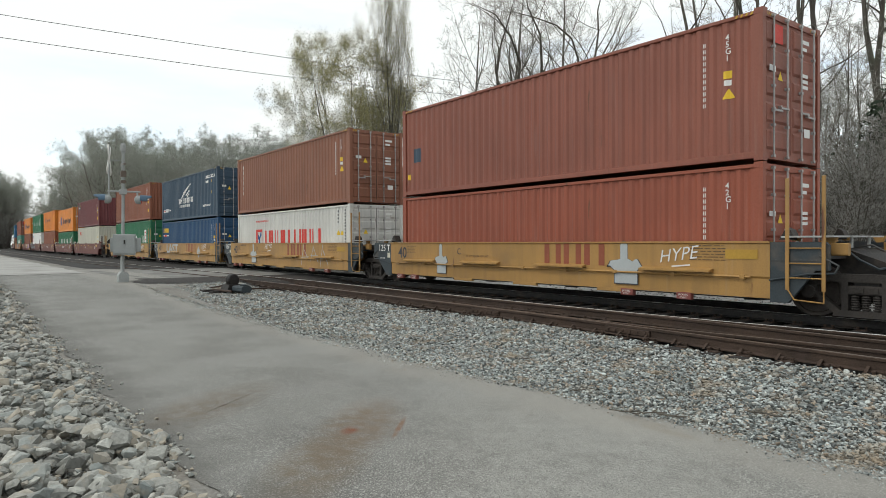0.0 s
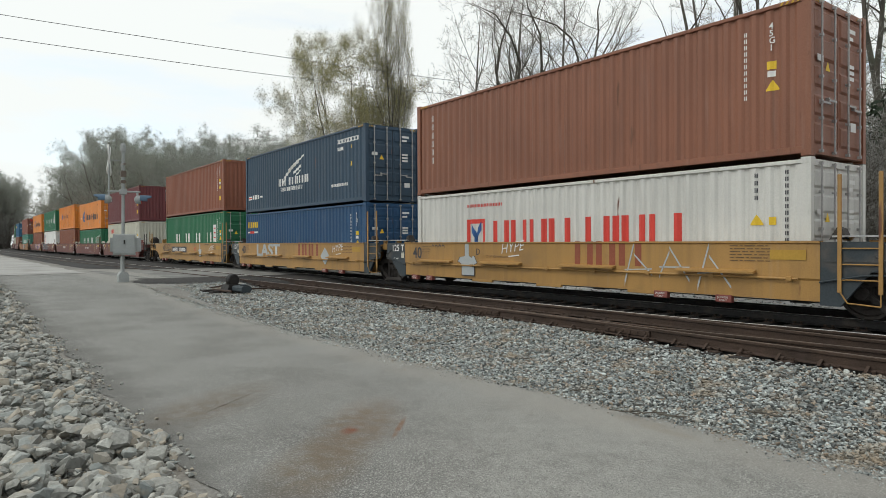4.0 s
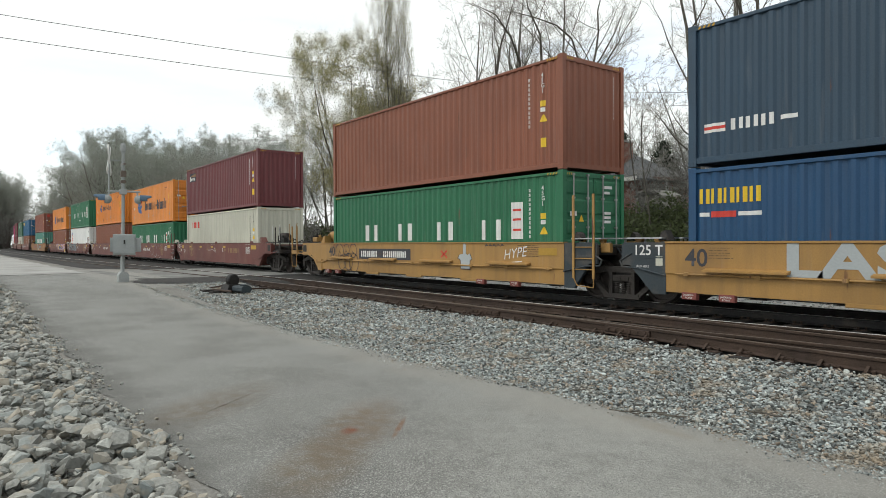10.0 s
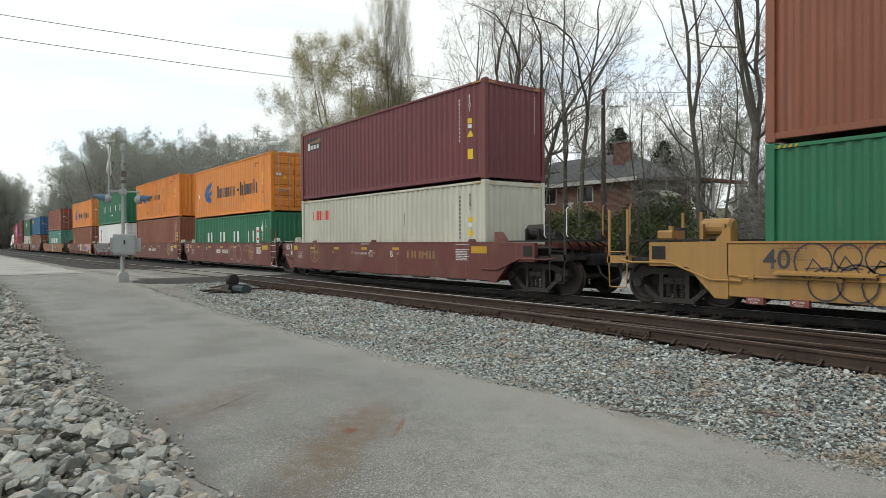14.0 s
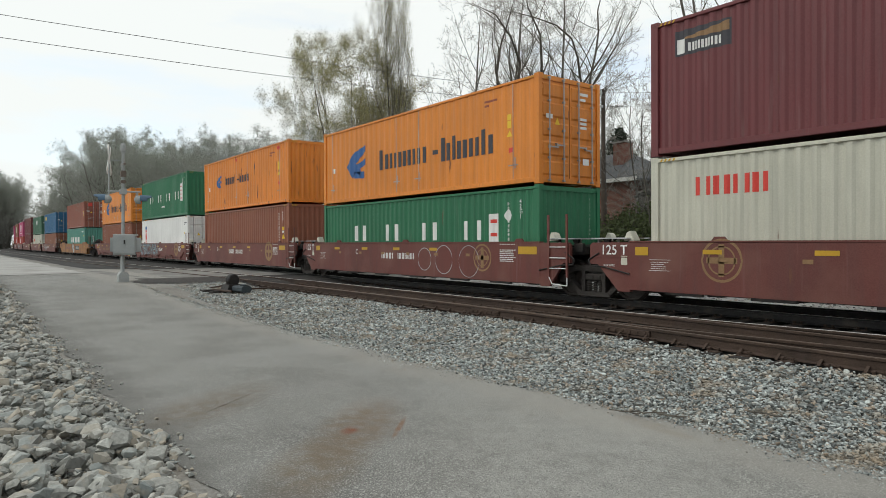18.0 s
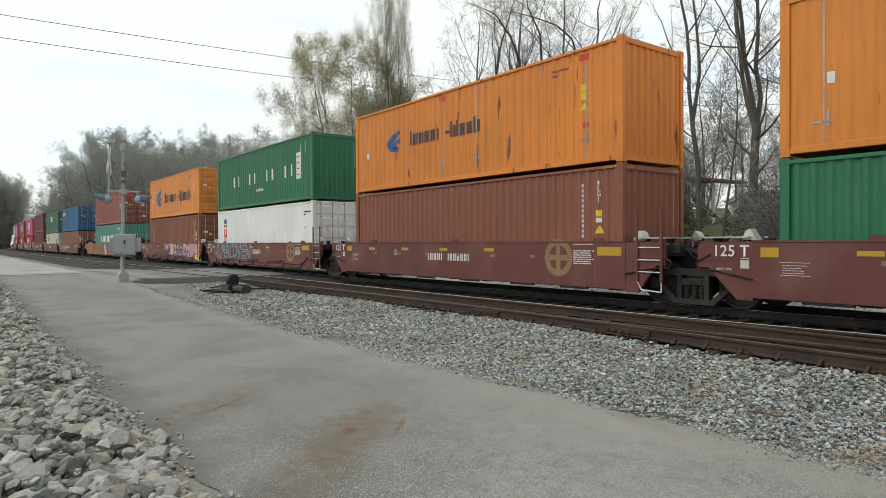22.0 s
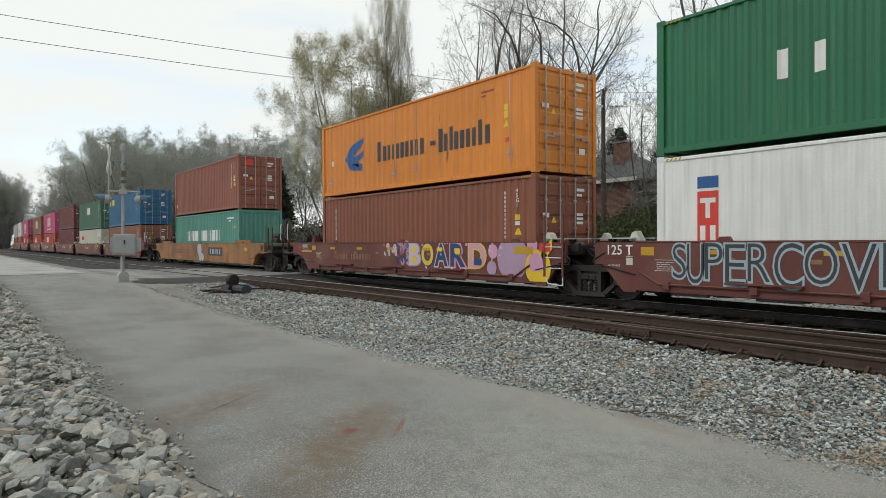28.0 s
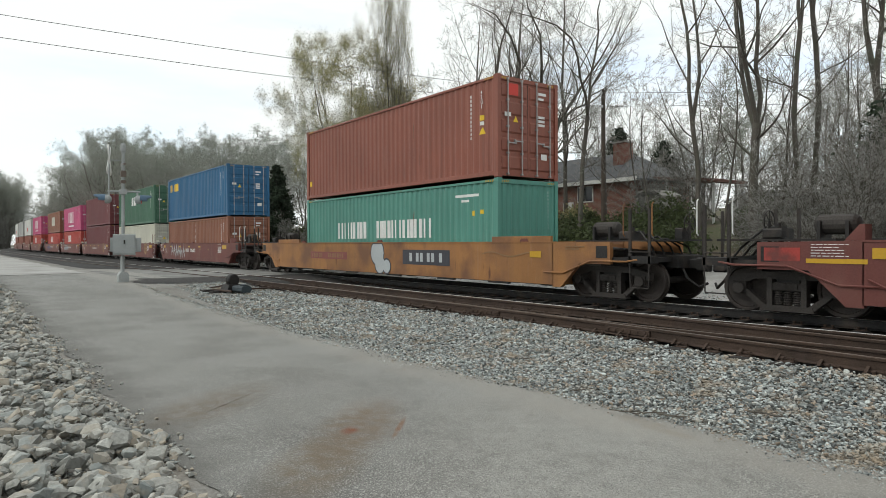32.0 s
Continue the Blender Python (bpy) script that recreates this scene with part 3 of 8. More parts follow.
def lock_grip():
    return Geo().box(0.085, 0.105, -0.02, 0.30, -0.018, 0.018).box(0.03, 0.095, 0.26, 0.30, -0.05, 0.03)


def container(label, paint, H, door, marks=(), pitch=0.2785, depth=0.036, trim=None, reefer=False, group="double-stacked containers"):
    """A forty-foot box, its long near side facing -y and its leading end facing +x."""
    c = thing("shipping_container", None, None, label, "shipping container", group)
    hx, hy = CL / 2, CW / 2
    trim = trim or paint
    part("frame", shared(("frame", H, trim.name), lambda: container_frame(H).mesh("frame", trim)), trim, c)
    if reefer:
        pitch, depth = 0.09, 0.004
    side = shared(("side", H, paint.name, pitch), lambda: corrugated(-hx + 0.15, hx - 0.15, 0.165, H - 0.11, pitch, depth).mesh("side_wall", paint))
    part("side_wall", side, paint, c).matrix_basis = pose(0, -hy + 0.022, 0)
    part("side_wall", side, paint, c).matrix_basis = pose(0, hy - 0.022, 0, 0, 0, 180)
    part("roof", shared(("roof", H, paint.name), lambda: corrugated(-hx + 0.1, hx - 0.1, -hy + 0.05, hy - 0.05, 0.21, 0.02).mesh("roof", paint)), paint, c).matrix_basis = pose(0, 0, H - 0.030, -90)
    end = shared(("end", H, paint.name, reefer), lambda: corrugated(-hy + 0.11, hy - 0.11, 0.15, H - 0.13, 0.09 if reefer else 0.25, 0.006 if reefer else 0.042).mesh("end_wall", paint))
    if door:
        for s in (-1, 1):
            leaf = part("door", shared(("leaf", H, s, paint.name), lambda: door_leaf(H, s).mesh("door", paint)), paint, c)
            leaf.matrix_basis = pose(hx - 0.045, 0, 0)
            part("hinge", shared(("hinge", H, s, paint.name), lambda: hinges(H, s).mesh("hinge", paint)), paint, leaf)
            for y in (0.30, 0.85):
                b = part("locking_bar", shared(("bar", H), lambda: lock_bar(H).mesh("locking_bar", BARSTEEL)), BARSTEEL, leaf, "steel locking bar")
                b.matrix_basis = pose(0, s * y, 0)
                g = part("door_handle", shared("grip", lambda: lock_grip().mesh("door_handle", BARSTEEL)), BARSTEEL, leaf)
                g.matrix_basis = pose(0, s * y, H * 0.36 if y < 0.5 else H * 0.33, 0 if s > 0 else 180, 0, 0) if y < 0.5 else pose(0, s * y - s * 0.29, H * 0.34, 0 if s > 0 else 180, 0, 0)
        seal = Geo().box(hx - 0.10, hx - 0.055, -0.02, 0.02, 0.17, H - 0.15)
        part("door_gasket", shared(("seal", H), lambda: seal.mesh("door_gasket", DARKGAP)), DARKGAP, c, "black rubber door gasket")
        labels = Geo()
        for y0, y1, z0, z1 in ((0.40, 0.72, H - 0.42, H - 0.34), (0.40, 0.62, H - 0.56, H - 0.49), (0.40, 0.66, H * 0.62, H * 0.645), (0.40, 0.66, H * 0.58, H * 0.605), (0.40, 0.66, H * 0.54, H * 0.565),
                               (-0.95, -0.70, H * 0.60, H * 0.64), (0.5, 0.75, H * 0.20, H * 0.26)):
            labels.add([(hx + 0.0, y0, z0), (hx, y1, z0), (hx, y1, z1), (hx, y0, z1)], [(0, 1, 2, 3)])
        part("door_marking", shared(("doormark", H), lambda: labels.mesh("door_marking", INK_WHITE)), INK_WHITE, c, "small white weight and number panel bars").matrix_basis = pose(-0.008, 0, 0)
        tri = Geo().add([(hx - 0.008, -0.62, H * 0.55), (hx - 0.008, -0.42, H * 0.55), (hx - 0.008, -0.52, H * 0.55 + 0.18)], [(0, 1, 2)])
        part("warning_sign", shared(("tri", H), lambda: tri.mesh("warning_sign", INK_YELLOW)), INK_YELLOW, c, "yellow warning triangle")
    else:
        part("end_wall", end, paint, c).matrix_basis = pose(hx - 0.03, 0, 0, 0, 0, 90)
        codes = column(-0.95 + 1.75, H - 0.30, 11, 0.085)
        part("end_marking", painted(codes, 0.25, 0.042, 0).mesh("end_marking", INK_WHITE), INK_WHITE, c).matrix_basis = pose(hx - 0.03, 0, 0, 0, 0, 90)
    part("end_wall", end, paint, c).matrix_basis = pose(-hx + 0.03, 0, 0, 0, 0, -90)
    cast = shared(("cast", trim.name), lambda: castings().mesh("corner_casting", trim))
    for sx in (-1, 1):
        for sy in (-1, 1):
            for z in (0.060, H - 0.060):
                k = part("corner_casting", cast, trim, c)
                k.matrix_basis = pose(sx * (hx - 0.086), sy * (hy - 0.080), z, 0, 0, 180 if sy > 0 else 0)
    if H > 2.7:
        g = Geo()
        for k in range(8):
            x = (-hx + 0.22 + 0.10 * k) if k < 4 else (hx - 0.55 + 0.10 * (k - 4))
            g.add([(x, -hy - 0.004, H - 0.105), (x + 0.045, -hy - 0.004, H - 0.105), (x + 0.075, -hy - 0.004, H - 0.050), (x + 0.03, -hy - 0.004, H - 0.050)], [(0, 1, 2, 3)])
        for k in range(8):
            y = -hy + 0.16 + 0.07 * k if k < 4 else hy - 0.44 + 0.07 * (k - 4)
            g.add([(hx - 0.011, y, H - 0.115), (hx - 0.011, y + 0.035, H - 0.115), (hx - 0.011, y + 0.055, H - 0.06), (hx - 0.011, y + 0.02, H - 0.06)], [(0, 1, 2, 3)])
        part("hazard_stripe", shared("hazard", lambda: g.mesh("hazard_stripe", INK_AMBER)), INK_AMBER, c, "yellow height warning stripes")
    for k, (name, ink, shapes) in enumerate(marks):
        if name == "size_lettering":
            write(shapes[0], shapes[1] - hx, -hy + 0.012, shapes[2], 0.165, ink, c, name=name, bold=0.012)
            continue
        part(name, painted([(a - hx, b - hx, *r) for a, b, *r in shapes], pitch, depth, -hy + 0.022 - 0.0012 * k), ink, c)
    return c


def side_codes(H, ink=None, boxes=True):
    """The upright number, size code and stickers near the leading end of the long side."""
    out = [("number_marking", ink or INK_WHITE, column(10.94, H - 0.40, 11, 0.105, 0.122)), ("size_lettering", ink or INK_WHITE, ("4\n2\nG\n1" if H == STD else "4\n5\nG\n1", 11.44, H - 0.47))]
    if boxes:
        out += [("sticker", INK_YELLOW, plain(11.40, 11.56, H - 1.22, H - 1.07)), ("warning_sign", INK_YELLOW, [(11.38, 11.50, H - 1.62, H - 1.60, H - 1.62, H - 1.42), (11.50, 11.62, H - 1.62, H - 1.42, H - 1.62, H - 1.60)]),
                ("panel_sticker", INK_WHITE, plain(11.41, 11.55, H - 1.36, H - 1.25))]
    return out


# ---- well cars ----
WHEEL_R, WHEELBASE, HALF = 0.470, 1.78, 1.47
wheels = []


def wheel_mesh():
    rz = [(0.0, -0.07), (0.10, -0.07), (0.12, -0.045), (0.30, -0.030), (0.39, -0.035), (0.405, -0.065), (0.462, -0.065), (WHEEL_R, -0.055), (WHEEL_R + 0.002, 0.040), (0.495, 0.050), (0.495, 0.070), (0.40, 0.07), (0.38, 0.0), (0.10, 0.02), (0.0, 0.02)]
    g = Geo().lathe([(max(r, 0.004), h) for r, h in rz], (0, -0.7525, 0), "y", 28)
    g.lathe([(max(r, 0.004), -h) for r, h in rz], (0, 0.7525, 0), "y", 28)
    g.lathe([(0.085, -1.02), (0.085, 1.02)], (0, 0, 0), "y", 12)
    for k in range(3):
        a = k * math.tau / 3
        for s in (-1, 1):
            g.tube((0.05 * math.cos(a), s * 1.02, 0.05 * math.sin(a)), (0.05 * math.cos(a), s * 1.045, 0.05 * math.sin(a)), 0.014, 5)
    return g.mesh("wheelset", WHEELSTEEL)


def side_frame():
    """One cast truck side: arched top, two openings and a spring nest."""
    g = Geo()
    y0, y1 = -0.075, 0.075
    g.slab([(-1.14, 0.52), (-1.14, 0.66), (-0.62, 0.80), (0.62, 0.80), (1.14, 0.66), (1.14, 0.52), (0.98, 0.50), (0.58, 0.66), (-0.58, 0.66), (-0.98, 0.50)], y0, y1)
    for s in (-1, 1):
        g.slab([(s * 1.02, 0.56), (s * 0.84, 0.52), (s * 0.30, 0.10), (s * 0.46, 0.08)], y0, y1)
        g.slab([(s * 0.36, 0.68), (s * 0.26, 0.68), (s * 0.26, 0.16), (s * 0.36, 0.16)], y0 - 0.01, y1 + 0.01)
    g.slab([(-0.50, 0.06), (0.50, 0.06), (0.46, 0.17), (-0.46, 0.17)], y0 - 0.02, y1 + 0.02)
    return g.mesh("side_frame", TRUCKSTEEL)


def spring_nest():
    g = Geo()
    for k in range(3):
        x = -0.17 + 0.17 * k
        for j in range(6):
            z = 0.185 + 0.042 * j
            g.lathe([(0.066, z), (0.078, z + 0.012), (0.066, z + 0.026)], (x, 0, 0), "z", 10)
        g.tube((x, 0, 0.17), (x, 0, 0.44), 0.045, 8)
    g.box(-0.27, 0.27, -0.07, 0.07, 0.44, 0.60, 0.02).box(-0.20, -0.02, -0.09, -0.06, 0.48, 0.57).box(0.02, 0.20, -0.09, -0.06, 0.48, 0.57)
    return g.mesh("spring_nest", TRUCKSTEEL)


def adapters():
    g = Geo().box(-0.13, 0.13, -0.10, 0.09, 0.36, 0.60, 0.02)
    g.lathe([(0.10, -0.16), (0.12, -0.15), (0.12, -0.05)], (0, 0, WHEEL_R), "y", 12)
    return g.mesh("axle_box", TRUCKSTEEL)


def truck(parent, x):
    """A four-wheeled truck under a car; its wheelsets turn."""
    t = part("truck", shared("bolster", lambda: Geo().box(-0.20, 0.20, -1.0, 1.0, 0.46, 0.74, 0.04).box(-0.62, 0.62, -0.12, 0.12, 0.34, 0.44, 0.03).tube((-0.5, -0.7, 0.42), (-0.5, 0.7, 0.42), 0.05).tube((0.5, -0.7, 0.42), (0.5, 0.7, 0.42), 0.05).mesh("truck", GRIME)), GRIME, parent, "dusty dark cast steel truck")
    t.matrix_basis = pose(x, 0, 0)
    for s in (-1, 1):
        for nm, make in (("side_frame", side_frame), ("spring_nest", spring_nest)):
            part(nm, shared(nm, make), TRUCKSTEEL, t).matrix_basis = pose(0, s * 1.00, 0, 0, 0, 0 if s < 0 else 180)
        for e in (-1, 1):
            part("axle_box", shared("axle_box", adapters), TRUCKSTEEL, t).matrix_basis = pose(e * WHEELBASE / 2, s * 1.00, 0, 0, 0, 0 if s < 0 else 180)
        w = part("wheelset", shared("wheelset", wheel_mesh), WHEELSTEEL, t, "dark steel wheels on an axle" if s < 0 else "")
        w.matrix_basis = pose(s * WHEELBASE / 2, 0, WHEEL_R)
        wheels.append((w, s * WHEELBASE / 2))
    return t


def ladder(parent, x0, x1, top, ink, rung_ink):
    g = Geo()
    for x in (x0, x1):
        g.box(x - 0.03, x + 0.03, -HALF - 0.035, -HALF - 0.005, 0.50, top, 0.006)
    lad = part("ladder", g, ink, parent, "upright steel end ladder")
    r = Geo()
    for z in (0.72, 0.98, 1.25):
        r.tube((x0, -HALF - 0.02, z), (x1, -HALF - 0.02, z), 0.012, 6)
    r.pipe([(x0, -HALF - 0.02, 0.52), (x0 + 0.12, -HALF - 0.02, 0.33), (x1, -HALF - 0.02, 0.30), (x1, -HALF - 0.02, 0.55)], 0.013)
    part("rung", r, rung_ink, lad)
    return lad


def joint_end(unit, x, s, body, trim, number_plate):
    """The end of a unit over a shared truck. s: +1 leading end, -1 trailing end."""
    def at(d, z):
        return (x + s * d, z)
    for side in (-1, 1):
        y0, y1 = sorted((side * (HALF - 0.01), side * (HALF - 0.10)))
        deep = 1.12 if s < 0 else 1.00
        p = Geo().slab([at(0, 0.26), at(0, 1.36), at(deep - 0.06, 1.36), at(deep, 1.30), at(deep, 0.86), at(deep - 0.22, 0.86), at(0.32, 0.26)], y0, y1)
        p.box(min(x, x + s * deep), max(x, x + s * deep), y0 - 0.012 if side < 0 else y1 - 0.01, y0 + 0.01 if side < 0 else y1 + 0.012, 1.02, 1.045)
        part("end_panel", p, body, unit, "dark slate end panel" if body is SLATE else "")
    g = Geo().slab([at(-0.02, 0.34), at(-0.02, 1.30), at(0.9, 1.25), at(1.62, 0.98), at(1.62, 0.78), at(0.8, 0.78)], -0.62, 0.62)
    g.box(min(x, x + s * 0.95), max(x, x + s * 0.95), -HALF + 0.1, HALF - 0.1, 1.06, 1.24)
    part("end_sill", g, GRIME, unit, "greasy black end sill")
    for y in (-1.05, -0.25, 0.55):
        w = Geo().box(min(x + s * 0.15, x + s * 1.05), max(x + s * 0.15, x + s * 1.05), y - 0.32, y + 0.32, 1.44, 1.47)
        w.tube((x + s * 0.3, y, 1.25), (x + s * 0.3, y, 1.45), 0.03)
        w.tube((x + s * 0.9, y, 1.2), (x + s * 0.9, y, 1.45), 0.03)
        part("walkway", w, GALV, unit, "grey steel walkway grating")
    for side in (-1, 1):
        b = Geo().box(min(x + s * 0.95, x + s * 1.22), max(x + s * 0.95, x + s * 1.22), side * 1.20 - 0.05, side * 1.20 + 0.05, 1.12, 1.34, 0.02)
        b.slab([(x + s * 0.25, 1.38), (x + s * 0.35, 1.38), (x + s * 0.42, 1.47), (x + s * 0.16, 1.47)], side * 1.1 - 0.04, side * 1.1 + 0.04)
        b.slab([(x + s * 0.85, 1.34), (x + s * 0.95, 1.34), (x + s * 1.02, 1.47), (x + s * 0.78, 1.47)], side * 1.1 - 0.04, side * 1.1 + 0.04)
        part("bracket", b, trim, unit)
    h = Geo()
    h.pipe([(x + s * 0.9, -0.6, 1.25), (x + s * 1.2, -0.75, 1.05), (x + s * 1.5, -0.7, 0.88), (x + s * 1.7, -0.4, 0.95)], 0.022)
    h.pipe([(x + s * 0.9, -0.2, 1.25), (x + s * 1.25, -0.3, 1.30), (x + s * 1.55, -0.2, 1.12)], 0.018)
    h.pipe([(x + s * 0.85, -HALF, 1.12), (x + s * 1.16, -HALF, 0.95), (x + s * 1.10, -HALF, 0.82), (x + s * 0.7, -HALF - 0.01, 0.80), (x, -HALF - 0.02, 0.66)], 0.018)
    part("brake_hose", h, SLATE if trim is YELLOWCAR else GRIME, unit)
    for y in (-1.12, 1.12):
        guide = Geo().slab([(x + s * 0.05, 1.40), (x + s * 0.34, 1.40), (x + s * 0.26, 1.58), (x + s * 0.18, 1.62)], y - 0.11, y + 0.11)
        part("container_guide", guide, TRUCKSTEEL if trim is YELLOWCAR else CREAM, unit, "worn container guide")
    if number_plate:
        write("125 T", x - 0.80, -HALF - 0.006, 1.09, 0.31, INK_WHITE, unit, name="load_lettering", bold=0.012)
        write("JACK HERE", x - 0.72, -HALF - 0.006, 0.82, 0.065, INK_WHITE, unit, name="small_lettering")
        part("paper_tag", painted(plain(x - 0.24, x - 0.07, 0.86, 1.06), 0, 0, -HALF + 0.008), CREAM, unit, "pale paper tag")


def coupled_end(unit, x, s, body, trim, reach):
    """The end of a car with its own truck, platform and coupler."""
    def at(d, z):
        return (x + s * d, z)
    for side in (-1, 1):
        y0, y1 = sorted((side * HALF, side * (HALF - 0.12)))
        part("end_panel", Geo().slab([at(-0.02, 0.26), at(-0.02, 1.38), at(1.75, 1.36), at(1.75, 0.86), at(0.85, 0.86), at(0.25, 0.26)], y0, y1), body, unit)
    part("end_sill", Geo().slab([at(-0.02, 0.5), at(-0.02, 1.25), at(reach - 0.35, 1.05), at(reach - 0.35, 0.78), at(0.6, 0.78)], -0.55, 0.55).box(min(x + s * 1.7, x + s * 2.75), max(x + s * 1.7, x + s * 2.75), -HALF + 0.08, HALF - 0.08, 0.92, 1.02), GRIME, unit, "greasy black end sill")
    deck = Geo().box(min(x + s * 0.5, x + s * 2.7), max(x + s * 0.5, x + s * 2.7), -1.2, 1.2, 1.38, 1.42)
    part("walkway", deck, GRIME, unit, "dark steel end walkway")
    c = Geo().box(min(x + s * (reach - 0.4), x + s * (reach - 0.05)), max(x + s * (reach - 0.4), x + s * (reach - 0.05)), -0.13, 0.13, 0.75, 0.98, 0.03)
    c.box(min(x + s * (reach - 0.14), x + s * (reach + 0.12)), max(x + s * (reach - 0.14), x + s * (reach + 0.12)), -0.17, 0.05, 0.70, 1.02, 0.04)
    part("coupler", c, GRIME, unit, "black knuckle coupler")
    tank = Geo().lathe([(0.03, -0.38), (0.14, -0.36), (0.19, -0.30), (0.19, 0.30), (0.14, 0.36), (0.03, 0.38)], (x + s * 0.80, -0.35, 1.68), "x", 14)
    part("air_tank", tank, trim if trim is YELLOWCAR else TRUCKSTEEL, unit, "cylindrical air brake tank")
    for d in (0.56, 1.04):
        part("tank_bracket", Geo().slab([(x + s * d - 0.03, 1.40), (x + s * d + 0.03, 1.40), (x + s * d + 0.03, 1.74), (x + s * d - 0.03, 1.74)], -0.60, -0.10), trim, unit)
    part("valve_box", Geo().box(x + s * 1.75 - 0.18, x + s * 1.75 + 0.18, -0.9, -0.4, 1.42, 1.62, 0.03).tube((x + s * 1.75, -0.65, 1.62), (x + s * 1.75, -0.65, 1.72), 0.06), trim, unit)
    if body is OCHRECAR:
        lip = sorted((x - s * 2.3, x - s * 0.1))
        part("side_lip", Geo().box(lip[0], lip[1], -HALF + 0.02, -HALF + 0.10, 1.38, 1.53, 0.01), body, unit, "raised ochre lip along the side")
    else:
        part("end_guide", Geo().slab([(x + s * 0.02, 1.38), (x + s * 0.34, 1.38), (x + s * 0.10, 1.66), (x + s * 0.02, 1.66)], -1.30, -1.02), body, unit, "slanted container guide plate")
    for d in (2.30, 2.80):
        for side in (-1, 1):
            part("stanchion", Geo().box(x + s * d - 0.03, x + s * d + 0.03, side * HALF - 0.02, side * HALF + 0.02, 0.86, 2.10, 0.006), YELLOWCAR if trim is YELLOWCAR else TRUCKSTEEL, unit)
    part("step_plate", Geo().box(min(x + s * 2.25, x + s * 2.85), max(x + s * 2.25, x + s * 2.85), -HALF - 0.02, -HALF + 0.25, 0.90, 1.06), YELLOWCAR if trim is YELLOWCAR else GRIME, unit)
    grab, low = Geo(), Geo()
    for d, y in ((2.18, -HALF - 0.03), (2.92, -HALF - 0.03)):
        grab.pipe([(x + s * d, y, 1.50), (x + s * d, y - 0.05, 1.54), (x + s * d, y - 0.05, 2.18), (x + s * d, y, 2.22)], 0.014)
    low.pipe([(x + s * 2.30, -HALF - 0.02, 0.90), (x + s * 2.32, -HALF - 0.02, 0.36), (x + s * 2.78, -HALF - 0.02, 0.36), (x + s * 2.80, -HALF - 0.02, 0.90)], 0.014)
    low.tube((x + s * 2.3, -HALF - 0.03, 1.15), (x + s * 2.8, -HALF - 0.03, 1.15), 0.012)
    part("grab_iron", grab, YELLOWCAR if trim is YELLOWCAR else INK_WHITE if body is MAROONCAR else OCHRECAR, unit)
    part("stirrup", low, YELLOWCAR if trim is YELLOWCAR else TRUCKSTEEL, unit)
    rim = [(x + s * 2.5, 0.55 + 0.23 * math.cos(k * math.tau / 16), 1.80 + 0.23 * math.sin(k * math.tau / 16)) for k in range(17)]
    gear = Geo().pipe(rim, 0.014, 5)
    for k in range(4):
        a = k * math.pi / 4
        gear.tube((x + s * 2.5, 0.55 - 0.23 * math.cos(a), 1.80 - 0.23 * math.sin(a)), (x + s * 2.5, 0.55 + 0.23 * math.cos(a), 1.80 + 0.23 * math.sin(a)), 0.010, 5)
    gear.tube((x + s * 2.5, 0.55, 1.40), (x + s * 2.5, 0.55, 1.80), 0.03).box(x + s * 2.3 - 0.10, x + s * 2.3 + 0.10, 0.4, 0.7, 1.40, 1.70, 0.03)
    part("brake_wheel", gear, GRIME, unit, "black brake wheel on its stand")
    h = Geo()
    for k in range(5):
        y = -0.8 + 0.36 * k
        h.pipe([(x + s * (1.5 + 0.1 * k), y, 1.40), (x + s * 2.0, y + 0.1, 1.62 - 0.06 * k), (x + s * 2.4, y, 1.25), (x + s * 2.6, y - 0.1, 0.95)], 0.022)
    h.pipe([(x + s * (reach - 0.5), -0.3, 0.95), (x + s * (reach - 0.25), -0.35, 0.55), (x + s * (reach - 0.02), -0.25, 0.36), (x + s * (reach + 0.1), -0.1, 0.45)], 0.03)
    part("brake_pipe", h, GRIME, unit)
    pipe = Geo().pipe([(x + s * 2.5, -HALF - 0.01, 0.98), (x + s * 2.2, -HALF - 0.02, 0.93), (x + s * 1.2, -HALF - 0.02, 0.93), (x + s * 0.35, -HALF - 0.02, 0.62), (x - s * 0.3, -HALF - 0.02, 0.62)], 0.022)
    part("side_pipe", pipe, body, unit)
    placard = painted(plain(min(x + s * 1.35, x + s * 1.68), max(x + s * 1.35, x + s * 1.68), 1.0, 1.28), 0, 0, -HALF - 0.001)
    part("data_placard", placard, GRIME, unit, "dark data placard")
    truck(unit, x + s * 1.40)


